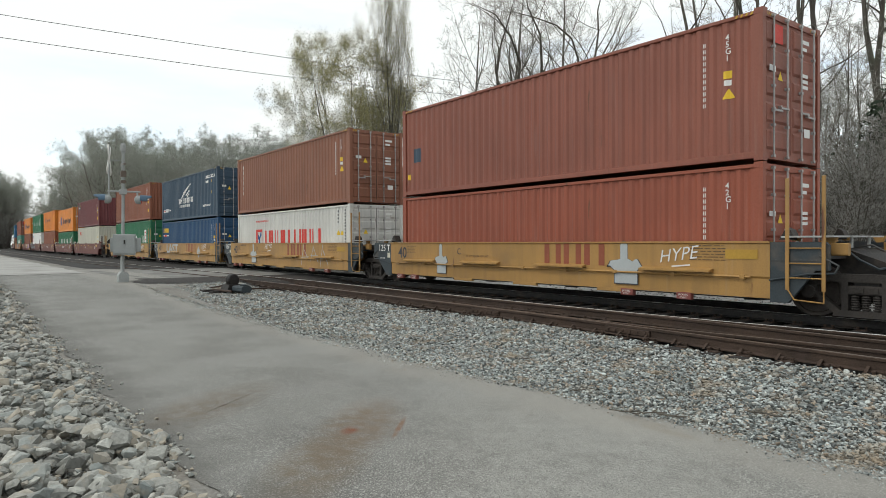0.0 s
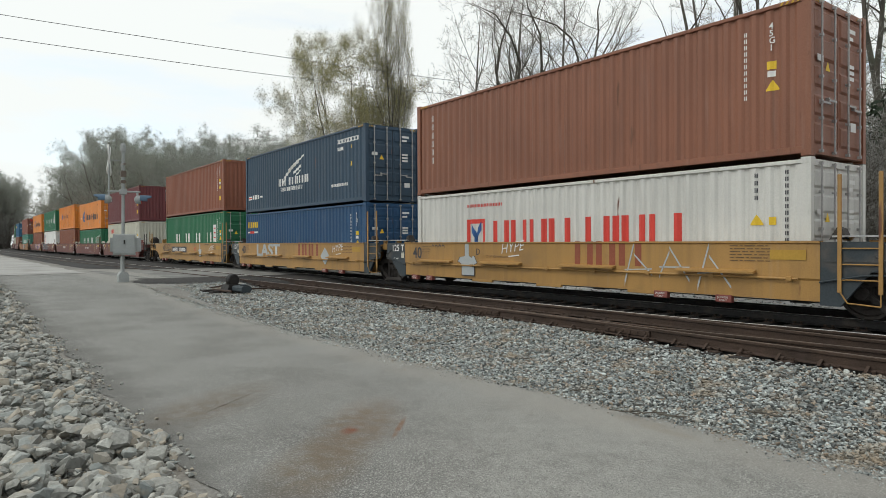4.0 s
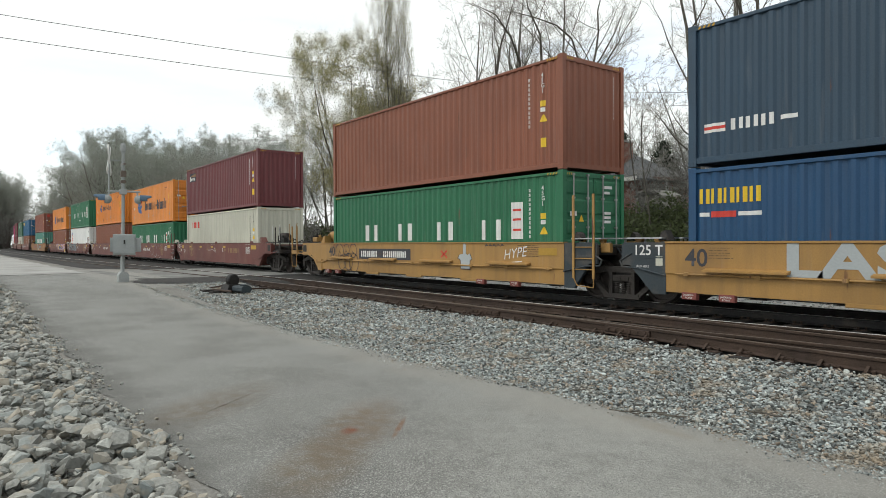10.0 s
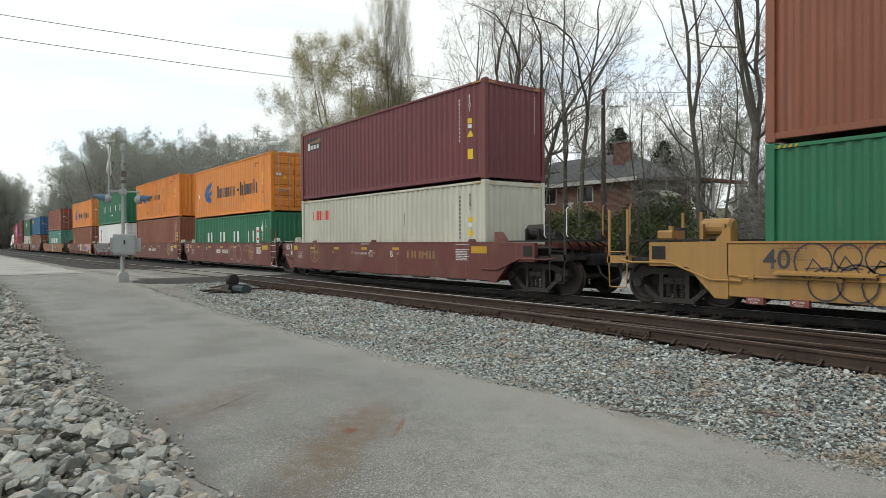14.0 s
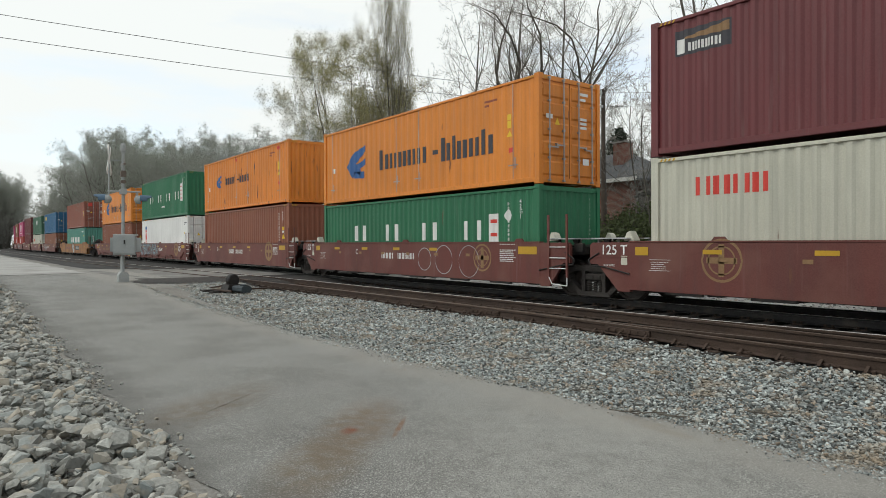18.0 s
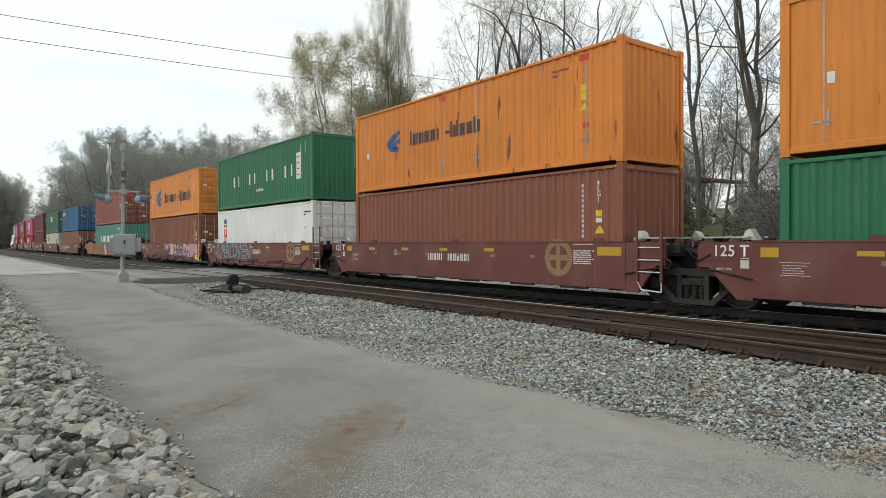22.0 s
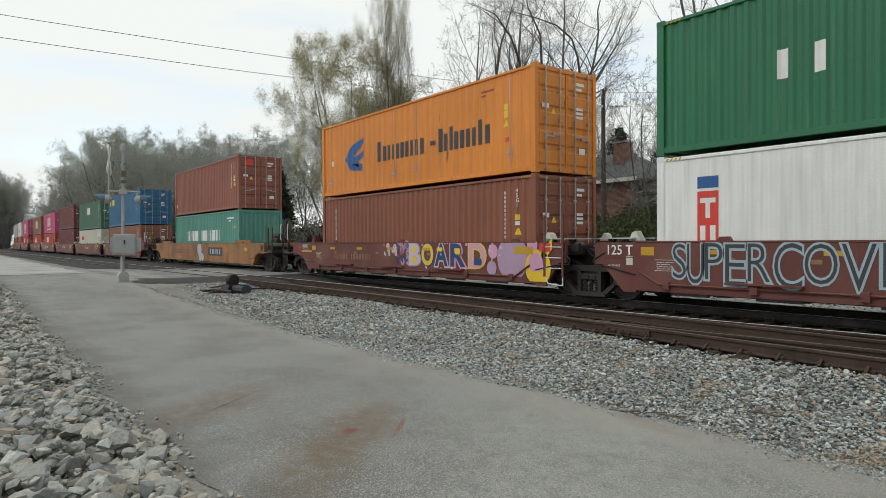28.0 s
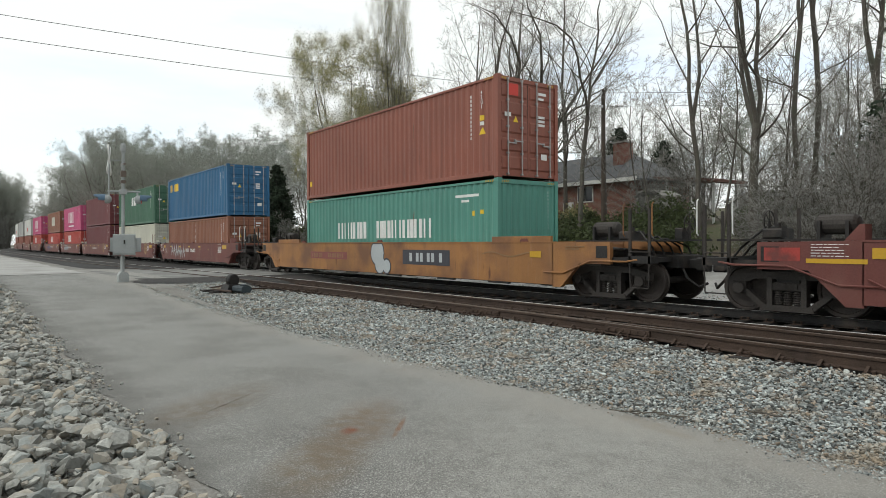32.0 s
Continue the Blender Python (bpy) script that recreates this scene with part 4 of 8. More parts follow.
def side_sheet(unit, x0, x1, body, ribbed):
    """Both long sides with their flanges, sills and steps, and the floor of the well."""
    for side in (-1, 1):
        y = side * HALF
        i = side * (HALF - 0.14)
        if ribbed:
            prof = [(y, 0.72), (y, 1.33), (y + side * 0.03, 1.345), (y + side * 0.03, 1.38), (i, 1.38), (i, 0.32), (y - side * 0.025, 0.32), (y - side * 0.025, 0.68)]
        else:
            prof = [(y, 0.34), (y, 1.35), (y + side * 0.015, 1.36), (y + side * 0.015, 1.39), (i, 1.39), (i, 0.31), (y, 0.31)]
        part("side_sheet", Geo().prism(prof, x0, x1), body, unit)
    f = Geo()
    n = 9
    for k in range(n):
        x = x0 + 0.4 + (x1 - x0 - 0.8) * k / (n - 1)
        f.box(x - 0.16, x + 0.16, -HALF + 0.13, HALF - 0.13, 0.262, 0.297)
    f.box(x0, x1, -HALF + 0.13, -HALF + 0.24, 0.284, 0.298).box(x0, x1, HALF - 0.24, HALF - 0.13, 0.284, 0.298)
    f.box(x0 + 0.1, x1 - 0.1, -0.5, 0.5, 0.255, 0.285)
    part("well_floor", f, GRIME, unit, "dark oily cross beams of the well")
    part("bulkhead", Geo().box(x0, x0 + 0.08, -HALF + 0.15, HALF - 0.15, 0.3, 1.36), body, unit)
    part("bulkhead", Geo().box(x1 - 0.02, x1 + 0.02, -HALF + 0.15, HALF - 0.15, 0.3, 1.30), body, unit)
    step = shared(("tread", body.name), lambda: Geo().prism([(-HALF + 0.01, 0.045), (-HALF - 0.15, 0.005), (-HALF - 0.15, -0.03), (-HALF + 0.01, -0.015)], -0.82, 0.82).mesh("tread", body))
    tab = shared(("tab", body.name), lambda: Geo().box(-0.42, 0.42, -HALF + 0.022, -HALF + 0.10, 0.25, 0.335, 0.01).mesh("sill_tab", GRIME if not ribbed else body))
    L = x1 - x0
    if ribbed:
        for u in (0.135, 0.365, 0.60, 0.85):
            part("tread", step, body, unit).matrix_basis = pose(x0 + L * u, 0, 0.80)
        r = Geo().tube((x0 + 0.25, -HALF - 0.03, 0.705), (x1 - 0.35, -HALF - 0.03, 0.705), 0.022)
        for k in range(9):
            x = x0 + 0.5 + (L - 1.0) * k / 8
            r.box(x - 0.05, x + 0.05, -HALF - 0.06, -HALF, 0.67, 0.74)
        part("side_pipe", r, body, unit)
        for u in (0.30, 0.50, 0.72):
            part("sill_tab", tab, body, unit).matrix_basis = pose(x0 + L * u, 0, 0.0)
        for x in (x0 + 0.55, x0 + 1.35, x1 - 3.15, x1 - 1.75):
            j = part("jacking_placard", shared("jack", lambda: Geo().box(-0.16, 0.16, -HALF - 0.012, -HALF + 0.10, 0.19, 0.335, 0.01).mesh("jacking_placard", PLACARD)), PLACARD, unit, "brown-red jacking placard")
            j.matrix_basis = pose(x, 0, 0)
            write("JACKING", -0.12, -HALF - 0.016, 0.27, 0.055, INK_WHITE, j, name="small_lettering")
            write("POINT", -0.085, -HALF - 0.016, 0.21, 0.055, INK_WHITE, j, name="small_lettering")
    else:
        for u in (0.10, 0.24, 0.40, 0.57, 0.74, 0.88):
            part("sill_tab", tab, GRIME, unit).matrix_basis = pose(x0 + L * u, 0, 0.0)
        lug = shared("lug", lambda: Geo().slab([(-0.16, 1.39), (0.16, 1.39), (0.10, 1.47), (-0.10, 1.47)], -HALF + 0.0, -HALF + 0.06).mesh("container_guide", MAROONCAR))
        for u in (0.16, 0.52, 0.94):
            part("container_guide", lug, body, unit).matrix_basis = pose(x0 + L * u, 0, 0)


def sill_ledge(unit, x0, x1, body):
    """A brake pipe along the sill with brackets and three narrow steps."""
    r = Geo().pipe([(x0 + 0.10, -HALF - 0.03, 0.74), (x0 + 0.62, -HALF - 0.03, 0.47), (x1 - 0.75, -HALF - 0.03, 0.47), (x1 - 0.20, -HALF - 0.03, 0.78)], 0.024)
    part("brake_pipe", r, body, unit)
    for k in range(7):
        x = x0 + 0.8 + (x1 - x0 - 1.7) * k / 6
        part("pipe_bracket", Geo().box(x - 0.07, x + 0.07, -HALF - 0.065, -HALF, 0.36, 0.53, 0.01), body, unit)
    for u in (0.22, 0.48, 0.72):
        x = x0 + (x1 - x0) * u
        part("tread", Geo().slab([(x - 0.72, 0.545), (x + 0.72, 0.545), (x + 0.72, 0.58), (x - 0.72, 0.58)], -HALF - 0.11, -HALF), body, unit)


def tag_blob(x, z, w, h):
    """A sprayed patch: a foot that widens upwards, a knobbly block and one tall round-topped lobe."""
    def top(u):
        if 0.37 <= u <= 0.58:
            return h * (0.88 + 0.12 * math.sqrt(max(0.0, 1 - ((u - 0.475) / 0.105) ** 2)))
        side = min(1.0, 0.35 + 6.0 * min(u, 1 - u))
        return h * (0.30 + 0.10 * abs(math.sin(4.2 * math.pi * u))) * side

    def low(u):
        if 0.2 <= u <= 0.86:
            return -0.45 * h
        return h * (0.10 - 0.5 * min(u, 1 - u)) if u > 0.5 else h * (0.20 - 1.0 * u)
    out = []
    marks = (0.0, 0.08, 0.2, 0.29, 0.37, 0.42, 0.475, 0.53, 0.58, 0.66, 0.72, 0.78, 0.86, 0.94, 1.0)
    for a, b in zip(marks, marks[1:]):
        e = 1e-4
        out.append((x + w * a, x + w * b, z + low(a + e), z + top(a + e), z + low(b - e), z + top(b - e)))
    return out


def blob(x, z, w, h):
    """The patch over its thin dark outline."""
    return [("spray_outline", INK_DARK, tag_blob(x - 0.03, z - 0.01, w + 0.06, h * 1.05)), ("spray_patch", INK_GREY, tag_blob(x, z, w, h))]


def scrawl(x, z, w, h, n, pen, seed):
    """Loose sprayed strokes."""
    r = random.Random(seed)
    out = []
    for k in range(n):
        a = x + w * (k + 0.1) / n
        b = x + w * (k + 0.9) / n
        out += stroke(a, z + h * r.uniform(0, 0.25), a + (b - a) * 0.35, z + h * r.uniform(0.75, 1.0), pen)
        out += stroke(a + (b - a) * 0.35, z + h * r.uniform(0.7, 1.0), b, z + h * r.uniform(0.0, 0.4), pen)
        out += stroke(a, z + h * r.uniform(0.35, 0.6), b, z + h * r.uniform(0.35, 0.6), pen * 0.8)
    return out


def lines_of_print(x, z, w, n, size, gap):
    out = []
    for k in range(n):
        a, end = x, x + w * (1.0 - 0.17 * ((k * 7) % 4) / 3)
        j = k
        while a < end - 0.03:
            b = min(end, a + w * (0.10, 0.19, 0.07, 0.24, 0.14)[j % 5])
            out += plain(a, b, z - k * gap, z - k * gap + size)
            a, j = b + w * 0.035, j + 1
    return out


def ring(x, z, r0, r1, n=24):
    """A painted ring, in slices."""
    out = []
    for k in range(n):
        a, b = -r1 + 2 * r1 * k / n, -r1 + 2 * r1 * (k + 1) / n

        def up(v, r):
            return math.sqrt(max(0.0, r * r - v * v))
        if abs(a) < r0 or abs(b) < r0:
            out.append((x + a, x + b, z + up(a, r0), z + up(a, r1), z + up(b, r0), z + up(b, r1)))
            out.append((x + a, x + b, z - up(a, r1), z - up(a, r0), z - up(b, r1), z - up(b, r0)))
        else:
            out.append((x + a, x + b, z - up(a, r1), z + up(a, r1), z - up(b, r1), z + up(b, r1)))
    return out


def well_car(kind, label, left, right, letter="", marks=(), el=0.38, er=0.25, ledge=False):
    """One unit; its container sits from -6.096 to 6.096. left, right: 'joint', 'coupled'."""
    body, ends, trim = {"yellow": (YELLOWCAR, SLATE, YELLOWCAR), "maroon": (MAROONCAR, MAROONCAR, GRIME), "ochre": (OCHRECAR, OCHRECAR, GRIME)}[kind]
    ribbed = kind == "yellow"
    u = thing("well_car", None, None, label, "railway well car", "well cars of the train")
    x0, x1 = -CL / 2 - el, CL / 2 + er
    side_sheet(u, x0, x1, body, ribbed)
    face = -HALF
    if ledge:
        sill_ledge(u, x0, x1, body)
    if left == "joint":
        joint_end(u, x0, -1, ends, trim, True)
    else:
        coupled_end(u, x0, -1, body, trim, 3.25)
    if right == "joint":
        joint_end(u, x1, 1, ends, trim, False)
        ladder(u, x1 + 0.32, x1 + 0.93, 2.50 if ribbed else 2.05, YELLOWCAR if ribbed else MAROONCAR, YELLOWCAR if ribbed else INK_WHITE)
        truck(u, CL / 2 + 1.66)
    else:
        coupled_end(u, x1, 1, body, trim, 3.25)
    if ribbed:
        write("40", 0.08 - CL / 2, face - 0.006, 0.88, 0.50, INK_DARK, u, name="size_lettering", bold=0.012)
        if letter:
            write(letter, x0 + (5.9 if letter == "A" else 3.62), face - 0.006, 1.02, 0.26, INK_DARK, u, name="unit_lettering")
        m = [("data_marking", INK_PRINT, lines_of_print(x0 + 0.98, 1.24, 0.50, 5, 0.010, 0.05)), ("data_marking", INK_PRINT, lines_of_print(x1 - 1.62, 1.34, 0.88, 7, 0.016, 0.056)),
             ("tape_patch", INK_FADED, plain(x1 - 0.85, x1 - 0.22, 1.04, 1.22))]
        write("LD LMT 123,400 PER UNIT", x0 + 4.05, face - 0.006, 0.95, 0.085, INK_PRINT, u, name="small_lettering")
    elif kind == "maroon":
        m = [("tape_patch", INK_AMBER, plain(x0 + 0.15, x0 + 0.48, 1.08, 1.26) + plain(x1 - 0.78, x1 - 0.10, 1.06, 1.26) + [s for k in range(4) for s in plain(x0 + 1.75 + 2.1 * k, x0 + 2.15 + 2.1 * k, 1.12, 1.21)]),
             ("panel_patch", INK_TAN, [s for k in range(6) for s in plain(x0 + 2.1 + 1.55 * k, x0 + 2.28 + 1.55 * k, 0.97, 1.05)]),
             ("data_marking", INK_WHITE, lines_of_print(x1 - 1.50, 1.15, 0.62, 7, 0.024, 0.050) + lines_of_print(x1 - 1.50, 1.31, 0.60, 1, 0.018, 0.05)),
             ("warning_box", INK_WHITE, lines_of_print(x0 + 0.55, 0.93, 0.42, 4, 0.010, 0.045) + plain(x0 + 0.50, x0 + 1.02, 0.985, 0.993) + plain(x0 + 0.50, x0 + 1.02, 0.755, 0.763))]
        if ledge and left == "coupled":
            m = [q for q in m if q[0] != "data_marking"]
        if letter:
            write(letter, x0 + 3.40, face - 0.006, 0.96, 0.26, INK_WHITE, u, name="unit_lettering")
    else:
        m = [("tape_patch", INK_AMBER, plain(x1 - 0.8, x1 - 0.4, 0.98, 1.14))]
    for nm, ink, (x, z) in [q for q in marks if q[0] == "spray_word"]:
        write("HYPE", x - CL / 2 - 0.6, face - 0.016, z, 0.38, ink, u, 0.3, "spray_lettering", Matrix.Rotation(radians(-7), 4, "Y"), -0.004)
        part("spray_underline", painted(stroke(x + 0.30 - CL / 2 - 0.6, z - 0.07, x + 0.72 - CL / 2 - 0.6, z - 0.03, 0.03), 0, 0, face - 0.012), ink, u)
    marks = [q for q in marks if q[0] != "spray_word"]
    for k, (nm, ink, shapes) in enumerate([*[(nm, ink, [(a - CL / 2 - 0.6, b - CL / 2 - 0.6, *r) for a, b, *r in sh]) for nm, ink, sh in marks], *m]):
        for group in ([[q] for q in shapes] if nm in ("tape_patch", "panel_patch") else [shapes]):
            part(nm, painted(group, 0, 0, face - 0.0012 * k), ink, u)
    return u


# ---- the train: containers and cars, leading unit first ----
FLOOR = 0.30
on_rails = []


def place(ob, centre, z):
    on_rails.append((ob, centre, z))
    ob.matrix_basis = pose(centre, TRACK_Y, z)
    return ob


def stack(left, lower, upper, car):
    c = left + CL / 2
    low, H = lower
    place(low, c, FLOOR)
    place(upper[0], c, FLOOR + H + 0.020)
    place(car, c, 0.0)


def big_four(z, xs, w=0.82, h=0.57, pen=0.20, foot=True):
    """Four broad pale blocks spaced along the side."""
    out = []
    for x in xs:
        out += plain(x, x + pen, z, z + h) + plain(x + w - pen, x + w, z, z + h)
    return out


def shipping_name(k, z, x, h):
    """A blue emblem of slanted slivers and a dark name in bars."""
    emblem = []
    for a, b, c, d, e, f in ((0.0, 0.40, 0.42, 0.46, 0.04, 0.82), (0.40, 0.62, 0.04, 0.82, 0.22, 0.88), (0.62, 1.28, 0.50, 0.88, 0.84, 1.02),
                             (0.50, 1.20, 0.05, 0.26, 0.0, 0.22), (0.62, 0.95, 0.22, 0.48, 0.10, 0.52), (0.95, 1.28, 0.34, 0.52, 0.42, 0.62)):
        emblem.append((x + a * k, x + b * k, z + c * h, z + d * h, z + e * h, z + f * h))
    return emblem


def gate_bars(xs, z, H):
    """Thin upright seams with little latches along a side."""
    out = []
    for x in xs:
        out += plain(x - 0.012, x + 0.012, 0.2, H - 0.12) + plain(x - 0.22, x + 0.16, z, z + 0.03) + plain(x + 0.05, x + 0.08, z - 0.08, z + 0.22)
    return out


def name_bars(x, z, widths, h, pen, tall=()):
    out = []
    for i, w in enumerate(widths):
        hh = h * 1.35 if i in tall else h
        out += plain(x, x + pen, z, z + hh)
        if w > 2.2 * pen:
            out += plain(x + w - pen, x + w, z, z + h)
        x += w + pen * 0.55
    return out


def disc_of(x, z, r, low, high):
    """A sprayed disc cut off at two heights."""
    return [(a, b, max(low, c), min(high, d), max(low, e), min(high, f)) for a, b, c, d, e, f in ring(x, z, 0.0, r)]


def hype(x, z):
    """A quick white spray tag."""
    return ("spray_word", INK_WHITE, (x, z))


top_brown = "brown-red corrugated container with white codes, stacked on top"
# A
a1 = container("brown-red corrugated steel container sunk in a yellow well car", BRICKBROWN, STD, True, side_codes(STD, boxes=False))
a2 = container(top_brown, BROWN, HIGH, True, [*side_codes(HIGH), ("sticker", INK_YELLOW, plain(0.28, 0.40, 0.55, 0.72)), ("repaint_patch", NAVY, plain(0.62, 0.98, 1.10, 1.55))])
part("door_sticker", Geo().add([(CL / 2 - 0.006, -0.82, 2.30), (CL / 2 - 0.006, -0.42, 2.30), (CL / 2 - 0.006, -0.42, 2.66), (CL / 2 - 0.006, -0.82, 2.66)], [(0, 1, 2, 3)]), INK_RED, a2, "red square door sticker")
car = well_car("yellow", "dirty yellow well car unit with sprayed tags", "joint", "joint", "C", [
    ("name_marking", INK_BROWN, name_bars(7.39, 0.83, (0.55, 0.55, 0.60), 0.55, 0.17)), *blob(2.72, 0.72, 0.66, 0.62), *blob(9.38, 0.74, 0.92, 0.64), hype(10.72, 0.93)])
stack(-18.22, (a1, STD), (a2, HIGH), car)
# B
b1 = container("white corrugated container with a large red name drawn in bars", WHITE, STD, True, [
    ("name_marking", INK_RED, name_bars(3.68, 1.02, (0.62, 0.62, 0.62, 0.70), 0.66, 0.17) + name_bars(7.02, 1.02, (0.72, 0.16, 0.62, 0.80), 0.66, 0.17)),
    ("emblem_frame", INK_RED, plain(2.52, 2.64, 0.95, 1.75) + plain(3.21, 3.33, 0.95, 1.75) + plain(2.64, 3.21, 1.62, 1.75)),
    ("emblem", INK_BLUE, stroke(2.70, 1.55, 2.93, 1.22, 0.14) + stroke(2.93, 1.22, 3.15, 1.55, 0.14) + plain(2.85, 3.0, 0.95, 1.25)),
    ("web_marking", INK_RED, name_bars(2.55, 2.10, (0.09,) * 14, 0.09, 0.03)), ("number_marking", INK_DARK, column(11.73, 2.40, 11, 0.10, 0.125) + column(11.16, 2.38, 4, 0.11, 0.14)),
    ("warning_sign", INK_YELLOW, [(11.08, 11.20, 1.38, 1.40, 1.38, 1.58), (11.20, 11.32, 1.38, 1.58, 1.38, 1.40)]), ("sticker", INK_YELLOW, plain(11.44, 11.56, 1.38, 1.53))])
b2 = container("faded brown corrugated container with an upright white name in bars", BROWN2, HIGH, True, [*side_codes(HIGH), ("name_marking", INK_WHITE, column(0.74, 2.52, 6, 0.25, 0.265))])
car = well_car("yellow", "dirty yellow well car unit with outlined spray lettering", "joint", "joint", "D", [
    ("name_marking", INK_BROWN, name_bars(7.53, 0.84, (0.55, 0.55, 0.60), 0.55, 0.17)), *blob(3.04, 0.72, 0.84, 0.66), hype(4.91, 1.06),
    ("spray_outline", INK_GREY, scrawl(8.89, 0.40, 2.65, 0.95, 3, 0.035, 8)), ("spray_tag", INK_DARK, scrawl(1.7, 1.22, 0.7, 0.10, 4, 0.018, 3))])
stack(-34.08, (b1, STD), (b2, HIGH), car)
# C
c1 = container("blue corrugated container with a small yellow emblem", BLUE, STD, True, [*side_codes(STD), ("name_marking", INK_YELLOW, name_bars(0.24, 1.84, (0.20, 0.22, 0.22, 0.22, 0.22), 0.30, 0.075)), ("tagline_marking", INK_WHITE, plain(0.24, 0.44, 1.58, 1.66) + plain(1.05, 1.50, 1.58, 1.66)), ("emblem", INK_RED, plain(0.48, 1.0, 1.56, 1.68))])
c2 = container("navy corrugated container with a white wing emblem and white name bars", NAVY, HIGH, True, [
    ("wing_emblem", INK_WHITE, [(4.80, 5.6, 1.40, 1.52, 1.75, 1.95), (5.2, 6.4, 1.62, 1.80, 2.05, 2.22), (5.6, 6.9, 1.78, 1.86, 2.28, 2.36), (5.75, 6.55, 1.52, 1.64, 1.80, 1.92), (5.95, 6.5, 1.40, 1.48, 1.62, 1.70), (4.62, 5.05, 1.1, 1.2, 1.45, 1.62)]),
    ("name_marking", INK_WHITE, name_bars(4.08, 1.10, (0.24, 0.24, 0.24), 0.34, 0.08) + name_bars(5.18, 1.10, (0.22, 0.26, 0.26, 0.08, 0.22, 0.24, 0.08, 0.24, 0.22), 0.34, 0.07)),
    ("tagline_marking", INK_WHITE, name_bars(4.45, 0.84, (0.15,) * 13, 0.18, 0.05)), ("flag_marking", INK_WHITE, plain(0.34, 0.79, 0.66, 0.72) + plain(0.34, 0.79, 0.78, 0.84)), ("flag_marking", INK_RED, plain(0.34, 0.79, 0.72, 0.78)),
    ("small_name_marking", INK_WHITE, name_bars(0.90, 0.66, (0.25, 0.25, 0.25), 0.22, 0.08) + plain(1.85, 2.16, 0.72, 0.80)), ("number_plate", INK_WHITE, plain(9.93, 11.6, 2.36, 2.52) + plain(9.93, 10.41, 2.09, 2.22)),
    ("number_marking", NAVY, [s for k in range(12) for s in plain(10.0 + 0.13 * k, 10.07 + 0.13 * k, 2.39, 2.49)]), ("web_marking", INK_WHITE, name_bars(9.37, 0.69, (0.085,) * 14, 0.12, 0.035)),
    ("sticker", INK_YELLOW, plain(11.0, 11.16, 1.42, 1.58) + plain(11.05, 11.15, 2.08, 2.22))], trim=None)
write("45 G1", 9.96 - CL / 2, -CW / 2 + 0.010, 2.105, 0.13, NAVY, c2, name="size_lettering")
car = well_car("yellow", "dirty yellow well car unit with pale sprayed block letters", "joint", "joint", "", [
    ("name_marking", INK_BROWN, name_bars(7.47, 0.84, (0.55, 0.55, 0.60), 0.55, 0.17)), ("spray_patch", INK_GREY, [(9.60, 9.97, 0.82, 0.86, 0.48, 1.20), (9.97, 10.34, 0.48, 1.20, 0.82, 0.86)]), hype(10.60, 0.99)])
last = write("LAST", 2.05 - CL / 2, -HALF - 0.007, 0.76, 0.82, INK_GREY, car, name="spray_lettering", bold=0.035)
last.matrix_basis = last.matrix_basis @ Matrix.Diagonal((1.55, 1, 1, 1))
stack(-49.6, (c1, STD), (c2, HIGH), car)
# D
four = (2.48, 4.63, 6.85, 9.02)
d1 = container("green corrugated container with broad white letter blocks", GREEN, HIGH, True, [*side_codes(HIGH), ("name_marking", INK_WHITE, big_four(1.14, four)), ("torn_sticker", INK_WHITE, plain(10.30, 10.72, 1.16, 2.16)), ("script_marking", INK_RED, plain(10.36, 10.66, 1.92, 1.98) + plain(10.36, 10.66, 1.66, 1.72) + plain(10.36, 10.66, 1.38, 1.44))])
d2 = container(top_brown, BROWN3, HIGH, False, [*side_codes(HIGH), ("sticker", INK_YELLOW, plain(11.42, 11.58, 0.62, 0.86))])
car = well_car("yellow", "dirty yellow end unit of a well car, black number plate", "coupled", "joint", "A", [
    ("number_plate", INK_DARK, plain(3.05, 6.40, 0.79, 1.16)), ("number_marking", INK_WHITE, name_bars(3.20, 0.87, (0.24,) * 4, 0.21, 0.085) + name_bars(4.72, 0.87, (0.20,) * 6, 0.21, 0.075)),
    *blob(8.90, 0.84, 0.62, 0.52), hype(10.88, 0.90), ("spray_tag", INK_DARK, ring(1.55, 1.02, 0.30, 0.33) + ring(1.75, 0.62, 0.26, 0.29) + ring(2.25, 0.66, 0.30, 0.33) + ring(2.62, 1.08, 0.24, 0.27) + ring(2.66, 0.62, 0.33, 0.36) + ring(2.1, 1.10, 0.20, 0.23) + scrawl(1.35, 0.74, 1.55, 0.40, 3, 0.022, 4) + scrawl(10.1, 1.24, 0.8, 0.11, 5, 0.018, 9)),
    ("cross_marking", INK_RED, stroke(8.05, 0.92, 8.35, 1.12, 0.05) + stroke(8.05, 1.12, 8.35, 0.92, 0.05))], el=0.62)
write("S-2054-11", 0.42 - CL / 2, -HALF - 0.006, 1.24, 0.11, INK_BROWN, car, name="small_lettering")
write("KEEPER CLEARANCE", 1.08 - CL / 2, -HALF - 0.006, 1.24, 0.11, INK_BROWN, car, name="small_lettering")
stack(-65.25, (d1, HIGH), (d2, HIGH), car)
